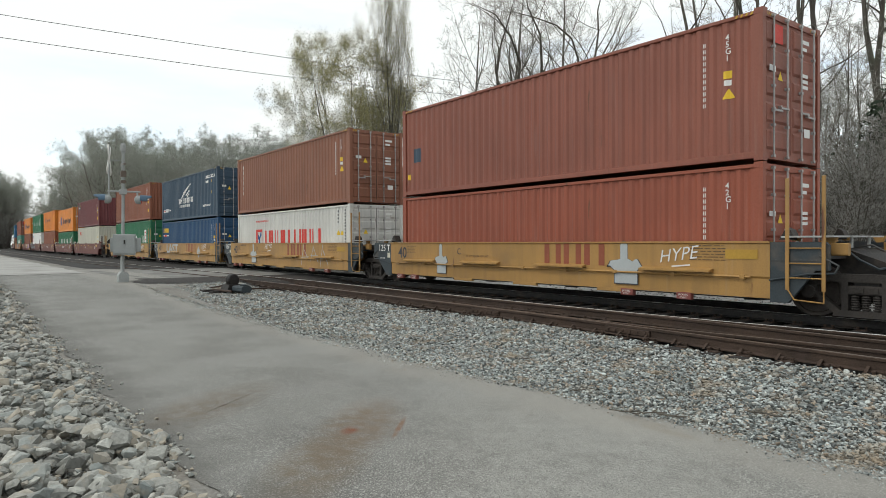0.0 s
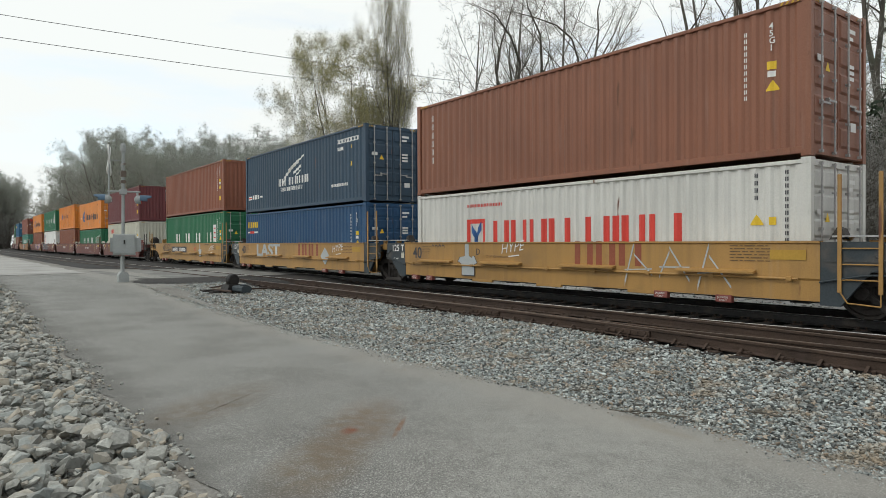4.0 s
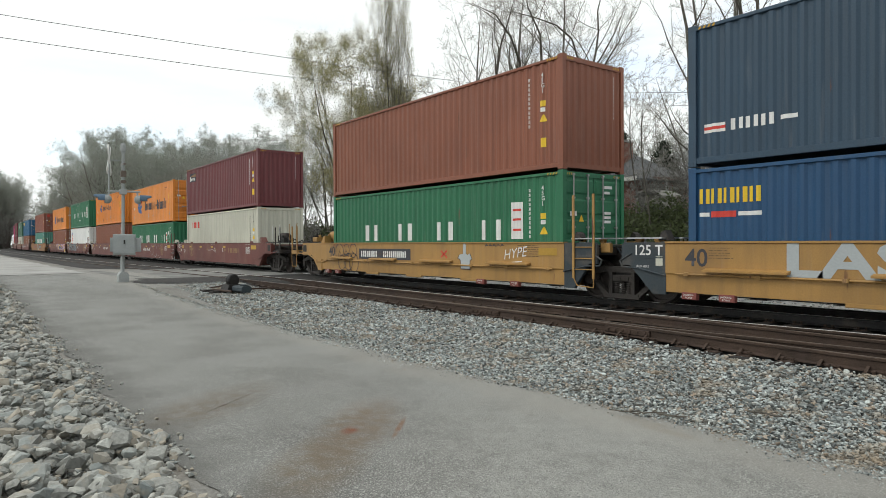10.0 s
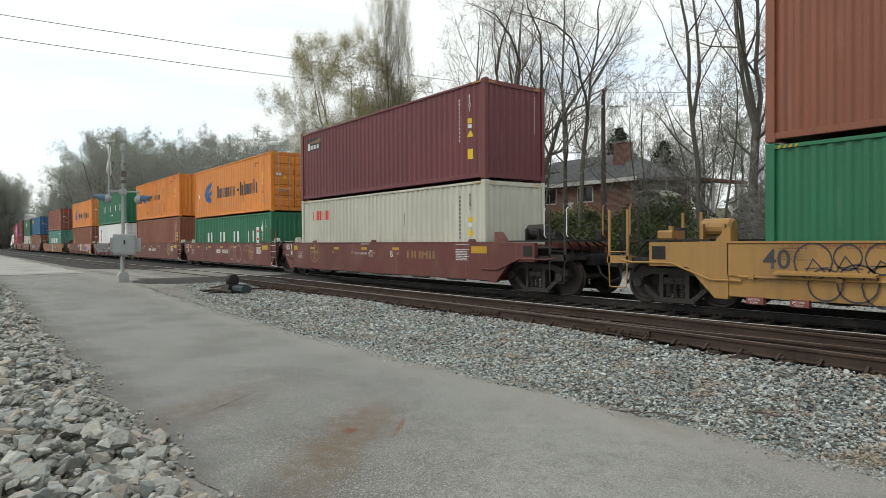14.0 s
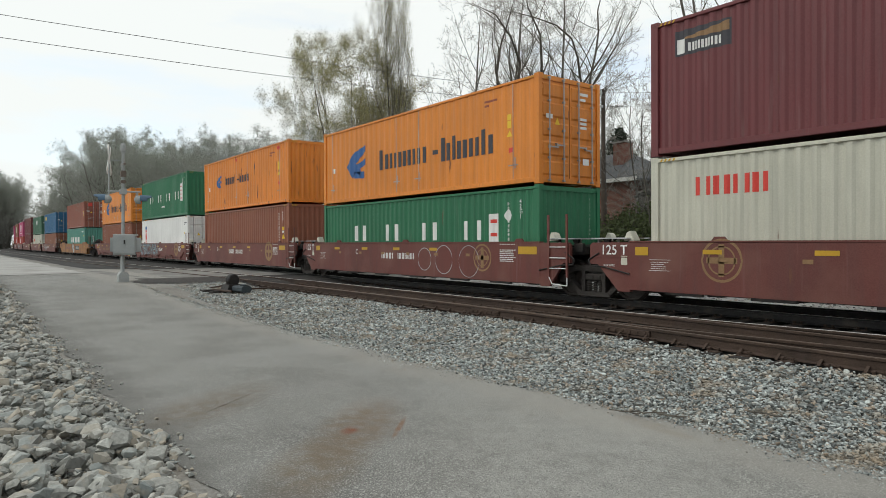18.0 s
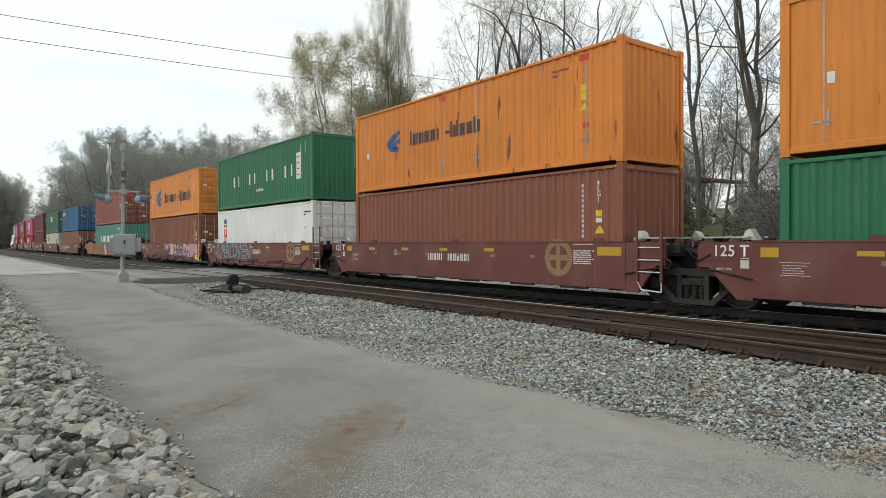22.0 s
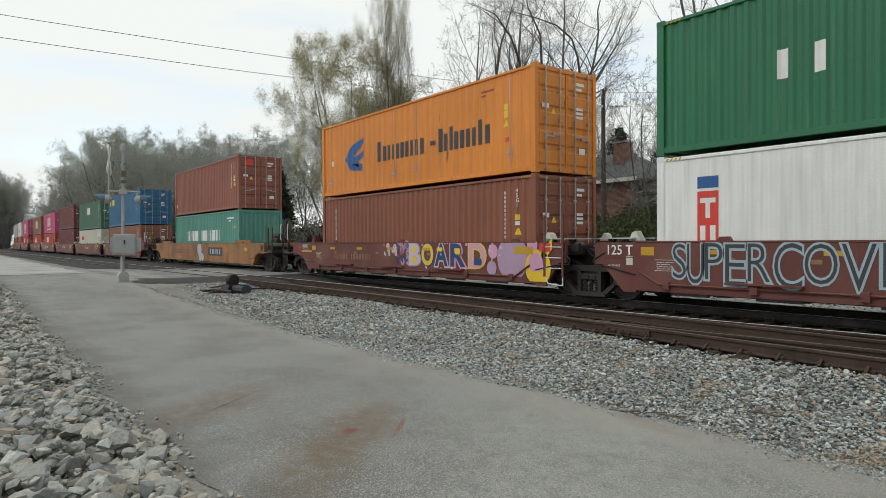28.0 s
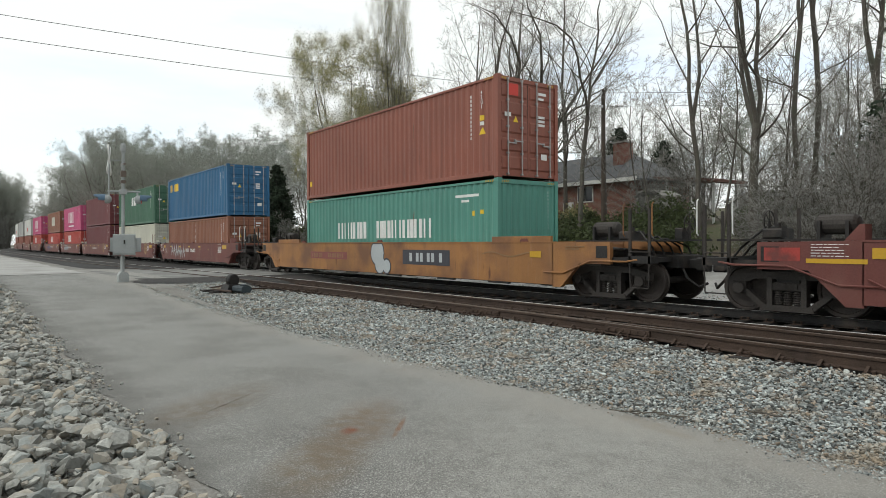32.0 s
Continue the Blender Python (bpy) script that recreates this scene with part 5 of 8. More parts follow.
# E
e1 = container("cream-grey corrugated container with red name bars", CREAM, HIGH, False, [("name_marking", INK_RED, name_bars(1.03, 2.02, (0.34, 0.34, 0.34, 0.30), 0.38, 0.11)), *side_codes(HIGH, INK_DARK)])
e2 = container("maroon corrugated container with a small framed emblem", MAROON, HIGH, False, [("emblem_plate", INK_DARK, plain(0.58, 1.80, 2.05, 2.58)), ("emblem", INK_WHITE, plain(0.62, 0.80, 2.10, 2.40) + name_bars(0.88, 2.12, (0.12,) * 5, 0.17, 0.045)), ("emblem_beam", INK_TAN, [(0.80, 1.76, 2.38, 2.42, 2.34, 2.54)]), *side_codes(HIGH), ("sticker", INK_YELLOW, plain(11.40, 11.62, 0.62, 0.92))])
car = well_car("maroon", "dusty maroon end unit of a well car with gold ring emblem", "joint", "coupled", "", [
    ("ring_emblem", INK_TAN, ring(2.36, 1.0, 0.38, 0.43) + ring(2.36, 1.0, 0.26, 0.29) + plain(2.30, 2.42, 0.68, 1.32) + plain(2.04, 2.68, 0.94, 1.06)),
    ("name_marking", INK_TAN, name_bars(9.15, 0.86, (0.36, 0.36, 0.34, 0.30), 0.25, 0.10)), ("number_marking", INK_WHITE, name_bars(6.15, 1.31, (0.045,) * 12, 0.07, 0.022)),
    ("plate_box", INK_WHITE, plain(6.75, 7.0, 0.86, 0.87) + plain(6.75, 7.0, 1.09, 1.10) + plain(6.75, 6.76, 0.87, 1.09) + plain(6.99, 7.0, 0.87, 1.09))], er=0.45)
write("B", 8.12 - CL / 2 - 0.6, -HALF - 0.006, 0.88, 0.32, INK_WHITE, car, name="unit_lettering")
write("LD LMT 124,600 PER UNIT", 5.09 - CL / 2, -HALF - 0.006, 0.95, 0.10, INK_WHITE, car, name="small_lettering")
write("PLATE", 6.79 - CL / 2 - 0.6, -HALF - 0.006, 1.03, 0.055, INK_WHITE, car, name="small_lettering")
write("H", 6.84 - CL / 2 - 0.6, -HALF - 0.006, 0.90, 0.12, INK_WHITE, car, name="small_lettering")
stack(-85.45, (e1, HIGH), (e2, HIGH), car)


def orange_box(label, paint, z, small=False):
    marks = [("number_marking", INK_BROWN, plain(10.0, 10.55, 2.44, 2.50) + plain(10.0, 10.2, 2.32, 2.38)), ("sticker", INK_YELLOW, plain(10.95, 11.12, 1.60, 1.80) + plain(10.95, 11.12, 1.82, 1.98)),
             ("warning_sign", INK_YELLOW, [(10.93, 11.04, 1.36, 1.38, 1.36, 1.54), (11.04, 11.15, 1.36, 1.54, 1.36, 1.38)]), ("paper_tag", INK_WHITE, plain(0.80, 0.92, 1.22, 1.42)), ("red_patch", INK_RED, plain(11.0, 11.2, 0.92, 1.05))]
    if small:
        marks += [("emblem", INK_BLUE, shipping_name(0.62, z, 2.15, 0.70)), ("name_marking", INK_DARK, name_bars(3.58, z + 0.12, (0.30, 0.26, 0.26, 0.26, 0.28), 0.36, 0.105, (0,)) + plain(5.52, 5.72, z + 0.25, z + 0.33) + name_bars(5.78, z + 0.10, (0.24, 0.09, 0.26, 0.26, 0.28), 0.36, 0.105, (0, 1, 4))), ("seam", BARSTEEL, gate_bars((0.6, 5.35, 7.05, 11.1), 0.62, HIGH)), ("red_patch", INK_RED, plain(5.30, 5.55, 2.55, 2.70) + plain(10.9, 11.2, 2.55, 2.70))]
    else:
        marks += [("emblem", INK_BLUE, shipping_name(1.1, z, 1.90, 1.20)), ("name_marking", INK_DARK, name_bars(4.30, z + 0.20, (0.55, 0.46, 0.46, 0.46, 0.50), 0.52, 0.18, (0,)) + plain(7.48, 7.76, z + 0.40, z + 0.54) + name_bars(7.95, z + 0.14, (0.44, 0.15, 0.46, 0.46, 0.50), 0.54, 0.18, (0, 1, 4))), ("seam", BARSTEEL, gate_bars((0.75, 5.40, 6.70, 11.2), 0.55, HIGH))]
    return container(label, paint, HIGH, not small, marks, pitch=0.36 if not small else 0.30, depth=0.022 if not small else 0.03)


# F
f1 = container("green corrugated container with white letter blocks and sticker", GREEN, STD, False, [("name_marking", INK_WHITE, big_four(1.14, four, 0.80)), ("sticker", INK_WHITE, plain(10.14, 10.59, 1.08, 1.88)), ("script_marking", INK_RED, plain(10.22, 10.5, 1.62, 1.72) + plain(10.22, 10.5, 1.24, 1.34)), ("hazard_diamond", INK_WHITE, [(10.82, 10.98, 1.80, 1.82, 1.62, 2.0), (10.98, 11.14, 1.62, 2.0, 1.80, 1.82)]), *side_codes(STD, None, False)])
f2 = orange_box("orange container with a blue emblem and a dark name in bars", ORANGE, 0.85)
car = well_car("maroon", "dusty maroon well car unit with faint gold ring emblem", "joint", "joint", "C", [
    ("name_marking", INK_WHITE, name_bars(5.43, 0.83, (0.16,) * 4, 0.20, 0.05) + name_bars(6.45, 0.83, (0.14,) * 6, 0.20, 0.045)), ("ring_emblem", INK_TAN, ring(10.80, 0.94, 0.34, 0.39) + ring(10.80, 0.94, 0.22, 0.25) + plain(10.74, 10.86, 0.65, 1.23) + plain(10.50, 11.10, 0.88, 1.0)),
    ("spray_outline", INK_GREY, ring(8.0, 0.85, 0.34, 0.36) + ring(9.0, 0.85, 0.42, 0.44) + ring(10.2, 0.82, 0.45, 0.465))])
stack(-101.02, (f1, STD), (f2, HIGH), car)
# G
g1 = container("brown corrugated container with white codes", BROWN3, HIGH, False, side_codes(HIGH))
g2 = orange_box("rust-spotted orange corrugated container with small dark name bars", ORANGE2, 1.28, True)
gold = ("ring_emblem", INK_TAN, ring(11.05, 0.99, 0.31, 0.46) + plain(10.98, 11.12, 0.68, 1.30) + plain(10.74, 10.98, 0.92, 1.06) + plain(11.12, 11.36, 0.92, 1.06))
number = ("name_marking", INK_WHITE, name_bars(5.57, 0.83, (0.16,) * 4, 0.21, 0.05) + name_bars(6.58, 0.83, (0.145,) * 6, 0.21, 0.045))
car = well_car("maroon", "dusty maroon well car unit with gold ring emblem", "joint", "joint", "D", [gold, number])
stack(-116.72, (g1, HIGH), (g2, HIGH), car)
# H
h1 = container("smooth white refrigerated container with red and blue strip", CLEANWHITE, HIGH, True, [("strip_marking", INK_RED, plain(0.94, 1.40, 0.75, 2.10)), ("strip_marking", INK_BLUE, plain(0.94, 1.40, 2.16, 2.40)), ("strip_letters", INK_WHITE, plain(1.0, 1.34, 1.86, 1.96) + plain(1.12, 1.22, 1.55, 1.86) + plain(1.0, 1.12, 1.10, 1.40) + plain(1.22, 1.34, 1.10, 1.40)), ("number_marking", INK_DARK, plain(11.29, 11.95, 2.40, 2.46) + plain(11.29, 11.5, 2.28, 2.34)), ("warning_sign", INK_YELLOW, [(11.30, 11.40, 1.70, 1.72, 1.70, 1.86), (11.40, 11.50, 1.70, 1.86, 1.70, 1.72)])], reefer=True)
h2 = container("green corrugated container with broad white letter blocks, stacked on top", GREEN, HIGH, False, [("name_marking", INK_WHITE, big_four(1.16, (2.55, 4.80, 7.05, 9.25), 0.84, 0.54)), ("sticker", INK_WHITE, plain(10.55, 10.96, 1.0, 2.16)), ("script_marking", INK_RED, [s for k in range(4) for s in plain(10.62, 10.88, 1.16 + 0.26 * k, 1.22 + 0.26 * k)]), ("web_marking", INK_WHITE, name_bars(5.83, 0.74, (0.075,) * 10, 0.13, 0.03)), *side_codes(HIGH, None, False)])
car = well_car("maroon", "dusty maroon well car unit with outlined spray lettering", "joint", "joint", "", [("name_marking", INK_WHITE, name_bars(6.55, 0.85, (0.145,) * 6, 0.21, 0.045)), gold], ledge=True)


def fat_letter(word, x0, x1, z0, z1, ink, rim, parent, face=0.035, edge=0.085):
    """One swollen sprayed letter with a broad rim, filling the given space."""
    for nm, grow, colour, dy in (("spray_rim", edge, rim, 0.010), ("spray_face", face, ink, 0.014)):
        c = bpy.data.curves.new(nm, "FONT")
        c.body, c.size, c.offset, c.resolution_u = word, 1.0, grow, 4
        ob = new(nm, c)
        me = bpy.data.meshes.new_from_object(ob)
        bpy.data.objects.remove(ob)
        me.transform(Matrix.Rotation(radians(90), 4, "X"))
        me.materials.clear()
        me.materials.append(colour)
        if nm == "spray_rim":
            xs, zs = [v.co.x for v in me.vertices], [v.co.z for v in me.vertices]
            kx, kz = (x1 - x0) / (max(xs) - min(xs)), (z1 - z0) / (max(zs) - min(zs))
            ox, oz = x0 - min(xs) * kx, z0 - min(zs) * kz
        part(nm, me, colour, parent).matrix_basis = pose(ox - CL / 2, -HALF - dy, oz) @ Matrix.Diagonal((kx, 1, kz, 1))


edge_at = 0.52
for k, word in enumerate("SUPERCOVEN"):
    wide = 0.34 + 0.038 * k
    fat_letter(word, edge_at, edge_at + wide + 0.03, 0.58 - 0.10 * (k % 2) - 0.02 * (k == 9), 1.37 + 0.01 * (k % 3), INK_DARK, INK_SKY, car, -0.012, 0.030)
    edge_at += wide
stack(-132.6, (h1, HIGH), (h2, HIGH), car)
# I
i1 = container("brown corrugated container with an upright white name in bars", BROWN3, HIGH, True, [*side_codes(HIGH), ("name_marking", INK_WHITE, column(1.02, 2.46, 6, 0.25, 0.265))])
i2 = orange_box("orange container with blue emblem and dark name bars on top", ORANGE, 0.85)
car = well_car("maroon", "dusty maroon end unit of a well car with colourful spray paint", "coupled", "joint", "", [
    ("name_marking", INK_TAN, name_bars(2.09, 0.76, (0.22,) * 4, 0.20, 0.06) + name_bars(3.4, 0.76, (0.20,) * 6, 0.20, 0.055)),
    ("red_patch", FADEDRED, plain(-1.62, -0.98, 1.02, 1.26)), ("data_marking", INK_WHITE, lines_of_print(-0.80, 1.31, 0.60, 5, 0.013, 0.05)), ("red_spot", INK_RED, ring(5.75, 1.30, 0.0, 0.08, 8)), ("tape_stripe", INK_AMBER, plain(-0.88, 0.08, 0.99, 1.07)),
    ("spray_disc", INK_LILAC, disc_of(12.17, 0.95, 0.60, 0.46, 1.39)), ("spray_corner", INK_PINK, plain(12.74, 13.1, 1.15, 1.39)), ("spray_dot", INK_PINK, ring(11.40, 1.12, 0.0, 0.20)), ("spray_dot_small", INK_LILAC, ring(11.35, 0.66, 0.0, 0.20)), ("spray_blob", INK_YELLOW, disc_of(13.12, 0.72, 0.46, 0.36, 1.20) + stroke(13.25, 0.95, 13.62, 1.34, 0.20)), ("spray_blob_core", INK_PINK, disc_of(13.05, 0.84, 0.26, 0.62, 1.10)), ("spray_square", INK_RED, plain(13.18, 13.56, 1.13, 1.34))], el=0.60, ledge=True)


for word, x0, x1, ink, rim in (("B", 6.62, 7.38, INK_PALE, INK_LILAC), ("O", 7.34, 8.06, INK_YELLOW, INK_NIGHT), ("A", 8.02, 8.82, INK_NIGHT, INK_PALE), ("R", 8.82, 9.72, INK_NIGHT, INK_PINK), ("D", 9.70, 10.54, INK_PINK, INK_YELLOW)):
    fat_letter(word, x0, x1, 0.60, 1.39, ink, rim, car)
rnd = random.Random(77)
for nm, ink, many, lo, hi in (("spray_petal", INK_PALE, 14, 0.05, 0.11), ("spray_petal", INK_LILAC, 8, 0.10, 0.16), ("spray_petal", INK_NIGHT, 18, 0.04, 0.09), ("spray_petal", INK_ROSE, 22, 0.025, 0.06)):
    for k in range(many):
        x = rnd.uniform(5.95, 6.65) if ink is not INK_PALE else rnd.uniform(5.35, 6.0)
        z = rnd.uniform(0.72, 1.32) if ink is not INK_PALE else rnd.uniform(0.95, 1.32)
        r = rnd.uniform(lo, hi)
        part(nm, painted([(a - CL / 2, b - CL / 2, *q) for a, b, *q in ring(x, z, r * 0.3, r, 12)], 0, 0, -HALF - 0.006 - 0.0004 * k), ink, car)
for nm, ink, x0, x1, z0, z1 in (("spray_spot", INK_YELLOW, 6.84, 7.06, 1.06, 1.24), ("spray_spot", INK_YELLOW, 6.86, 7.10, 0.72, 0.92), ("spray_spot", INK_YELLOW, 8.20, 8.50, 1.10, 1.22), ("spray_spot", INK_YELLOW, 9.10, 9.36, 1.02, 1.20), ("spray_spot", INK_NIGHT, 9.98, 10.34, 0.72, 0.92)):
    part(nm, painted([(a - CL / 2, b - CL / 2, *q) for a, b, *q in disc_of((x0 + x1) / 2, (z0 + z1) / 2, (x1 - x0) / 2, z0, z1)], 0, 0, -HALF - 0.018), ink, car)
for k in range(26):
    x = rnd.choice([rnd.uniform(10.5, 11.15), rnd.uniform(7.2, 10.5)])
    z = rnd.uniform(0.56, 1.36) if x > 10.5 else rnd.choice([rnd.uniform(0.54, 0.62), rnd.uniform(1.3, 1.37)])
    part("spray_bubble", painted([(a - CL / 2, b - CL / 2, *q) for a, b, *q in ring(x, z, 0.0, rnd.uniform(0.02, 0.05), 8)], 0, 0, -HALF - 0.0085 - 0.00003 * k), INK_PALE if k % 3 else INK_PINK, car)
write("A", 5.10 - CL / 2, -HALF - 0.006, 0.90, 0.26, INK_WHITE, car, name="unit_lettering")
stack(-148.45, (i1, HIGH), (i2, HIGH), car)
# J
j1 = container("faded teal corrugated container with white name bars", TEAL, HIGH, False, [("name_marking", INK_WHITE, name_bars(2.71, 1.23, (0.42, 0.42, 0.13, 0.46, 0.42), 0.62, 0.14) + name_bars(5.63, 1.23, (0.40, 0.42, 0.13, 0.42, 0.42, 0.13, 0.44, 0.44), 0.62, 0.14)), ("number_marking", INK_WHITE, plain(10.2, 11.3, 2.42, 2.50) + plain(10.5, 10.9, 2.27, 2.34)), ("sticker", INK_YELLOW, plain(11.0, 11.15, 1.85, 2.0) + plain(11.4, 11.52, 1.9, 2.02))])
j2 = container("brown-red corrugated container with a small red sticker on its doors", BROWN, HIGH, True, [*side_codes(HIGH), ("sticker", INK_YELLOW, plain(0.28, 0.40, 0.55, 0.75))])
part("door_sticker", Geo().add([(CL / 2 - 0.006, -0.82, 2.35), (CL / 2 - 0.006, -0.42, 2.35), (CL / 2 - 0.006, -0.42, 2.68), (CL / 2 - 0.006, -0.82, 2.68)], [(0, 1, 2, 3)]), INK_RED, j2, "red square door sticker")
car = well_car("ochre", "weathered ochre well car with long sides and dark number plates", "coupled", "coupled", "", [
    ("number_plate", PLACARD, plain(1.45, 4.55, 0.74, 1.02)), ("number_marking", INK_TAN, name_bars(1.6, 0.80, (0.2,) * 4, 0.16, 0.05) + name_bars(3.0, 0.80, (0.18,) * 6, 0.16, 0.05)), ("name_plate", INK_DARK, plain(8.35, 10.9, 0.66, 1.14)), ("name_marking", INK_GREY, name_bars(8.75, 0.76, (0.52, 0.52, 0.56), 0.28, 0.15)),
    ("spray_outline", INK_DARK, disc_of(6.75, 1.02, 0.47, 0.55, 1.36)), ("spray_outline", INK_DARK, disc_of(6.92, 0.62, 0.36, 0.28, 0.98)), ("spray_outline", INK_DARK, disc_of(7.36, 0.56, 0.28, 0.28, 0.84)),
    ("spray_patch", INK_GREY, disc_of(6.75, 1.02, 0.42, 0.60, 1.32)), ("spray_patch", INK_GREY, disc_of(6.92, 0.62, 0.31, 0.31, 0.95)), ("spray_patch", INK_GREY, disc_of(7.36, 0.56, 0.23, 0.31, 0.79)),
    ("data_marking", INK_TAN, lines_of_print(15.5, 1.25, 0.6, 2, 0.03, 0.06)), ("spray_curve", INK_TAN, [q for k in range(10) for q in stroke(12.4 + 0.22 * k, 1.05 + 0.06 * math.sin(0.9 * k), 12.62 + 0.22 * k, 1.05 + 0.06 * math.sin(0.9 * k + 0.9), 0.03)])], el=2.65, er=2.30)
stack(-170.42, (j1, HIGH), (j2, HIGH), car)
# K to S
far_stacks = [
    (-192.7, "faded brown-red corrugated container with white codes", BROWN2, STD, True, "blue corrugated container with white-marked doors", BRIGHTBLUE, True, "joint", "coupled"),
    (-208.8, "cream corrugated container with faint red marking", CREAM, STD, True, "dark green corrugated container with white-marked doors", DARKGREEN, True, "joint", "joint"),
    (-224.9, "maroon corrugated container with locking bars", MAROON, HIGH, True, "maroon corrugated container with locking bars, stacked on top", MAROON, True, "joint", "joint"),
    (-240.7, "red corrugated container with pale marking", RED, STD, True, "magenta corrugated container with white name bars", PINK, True, "joint", "joint"),
    (-256.6, "red corrugated container with large white shape", RED, STD, True, "brown corrugated container with a pale emblem", BROWN2, True, "coupled", "joint"),
    (-276.9, "red corrugated container with pale marking", RED, STD, True, "magenta corrugated container with white name bars", PINK, True, "joint", "coupled"),
    (-292.7, "plain brown-red corrugated steel container", BROWN, STD, True, "white corrugated container with a red emblem", WHITE, True, "joint", "joint"),
    (-308.5, "plain brown-red corrugated steel container", BROWN, STD, True, "pale grey corrugated container", GREY, True, "joint", "joint"),
    (-324.3, "plain brown-red corrugated steel container", BROWN, STD, False, "white corrugated container", WHITE, True, "joint", "joint")]
for n, (left, l1, p1, h1, dr1, l2, p2, dr2, le, re) in enumerate(far_stacks):
    m2 = {BRIGHTBLUE: [("name_marking", INK_YELLOW, name_bars(0.5, 2.0, (0.4, 0.4, 0.4, 0.4), 0.5, 0.14))], DARKGREEN: [("name_marking", INK_WHITE, name_bars(4.6, 1.6, (0.5, 0.5, 0.5), 0.7, 0.16))], PINK: [("name_marking", INK_WHITE, name_bars(3.6, 1.0, (1.1, 1.0, 1.0), 1.3, 0.30) + plain(3.6, 7.4, 0.55, 0.70))],
          BROWN2: [("emblem", CREAM, plain(4.2, 7.2, 1.0, 2.2))], WHITE: [("emblem", INK_RED, plain(4.6, 6.0, 0.8, 1.4))]}.get(p2, [])
    m1 = {RED: [("emblem", INK_WHITE, name_bars(3.0, 1.3, (0.7, 0.7, 0.7), 0.8, 0.22))], CREAM: [("emblem", INK_RED, plain(1.2, 2.6, 1.5, 1.9))], BROWN2: [("name_marking", INK_WHITE, column(6.0, 2.4, 5, 0.3, 0.36))]}.get(p1, [])
    lo = container(l1, p1, h1, dr1, m1 + side_codes(h1, None, False))
    up = container(l2 + ", stacked on top" if "top" not in l2 else l2, p2, HIGH, dr2, m2 + side_codes(HIGH, None, False))
    marks = [gold, number] if n not in (0, 3, 4) else [("spray_patch", (INK_GREY, 0, 0, INK_SKY, INK_BLUE)[n], scrawl(2.2, 0.5, 3.2, 0.75, 6, 0.10, n + 20)), number]
    car = well_car("maroon", "dusty maroon well car unit" + (" with pale spray paint" if n in (0, 3, 4) else " with gold ring emblem"), le, re, "", marks, er=0.60 if re == "coupled" else 0.25)
    stack(left, (lo, h1), (up, HIGH), car)


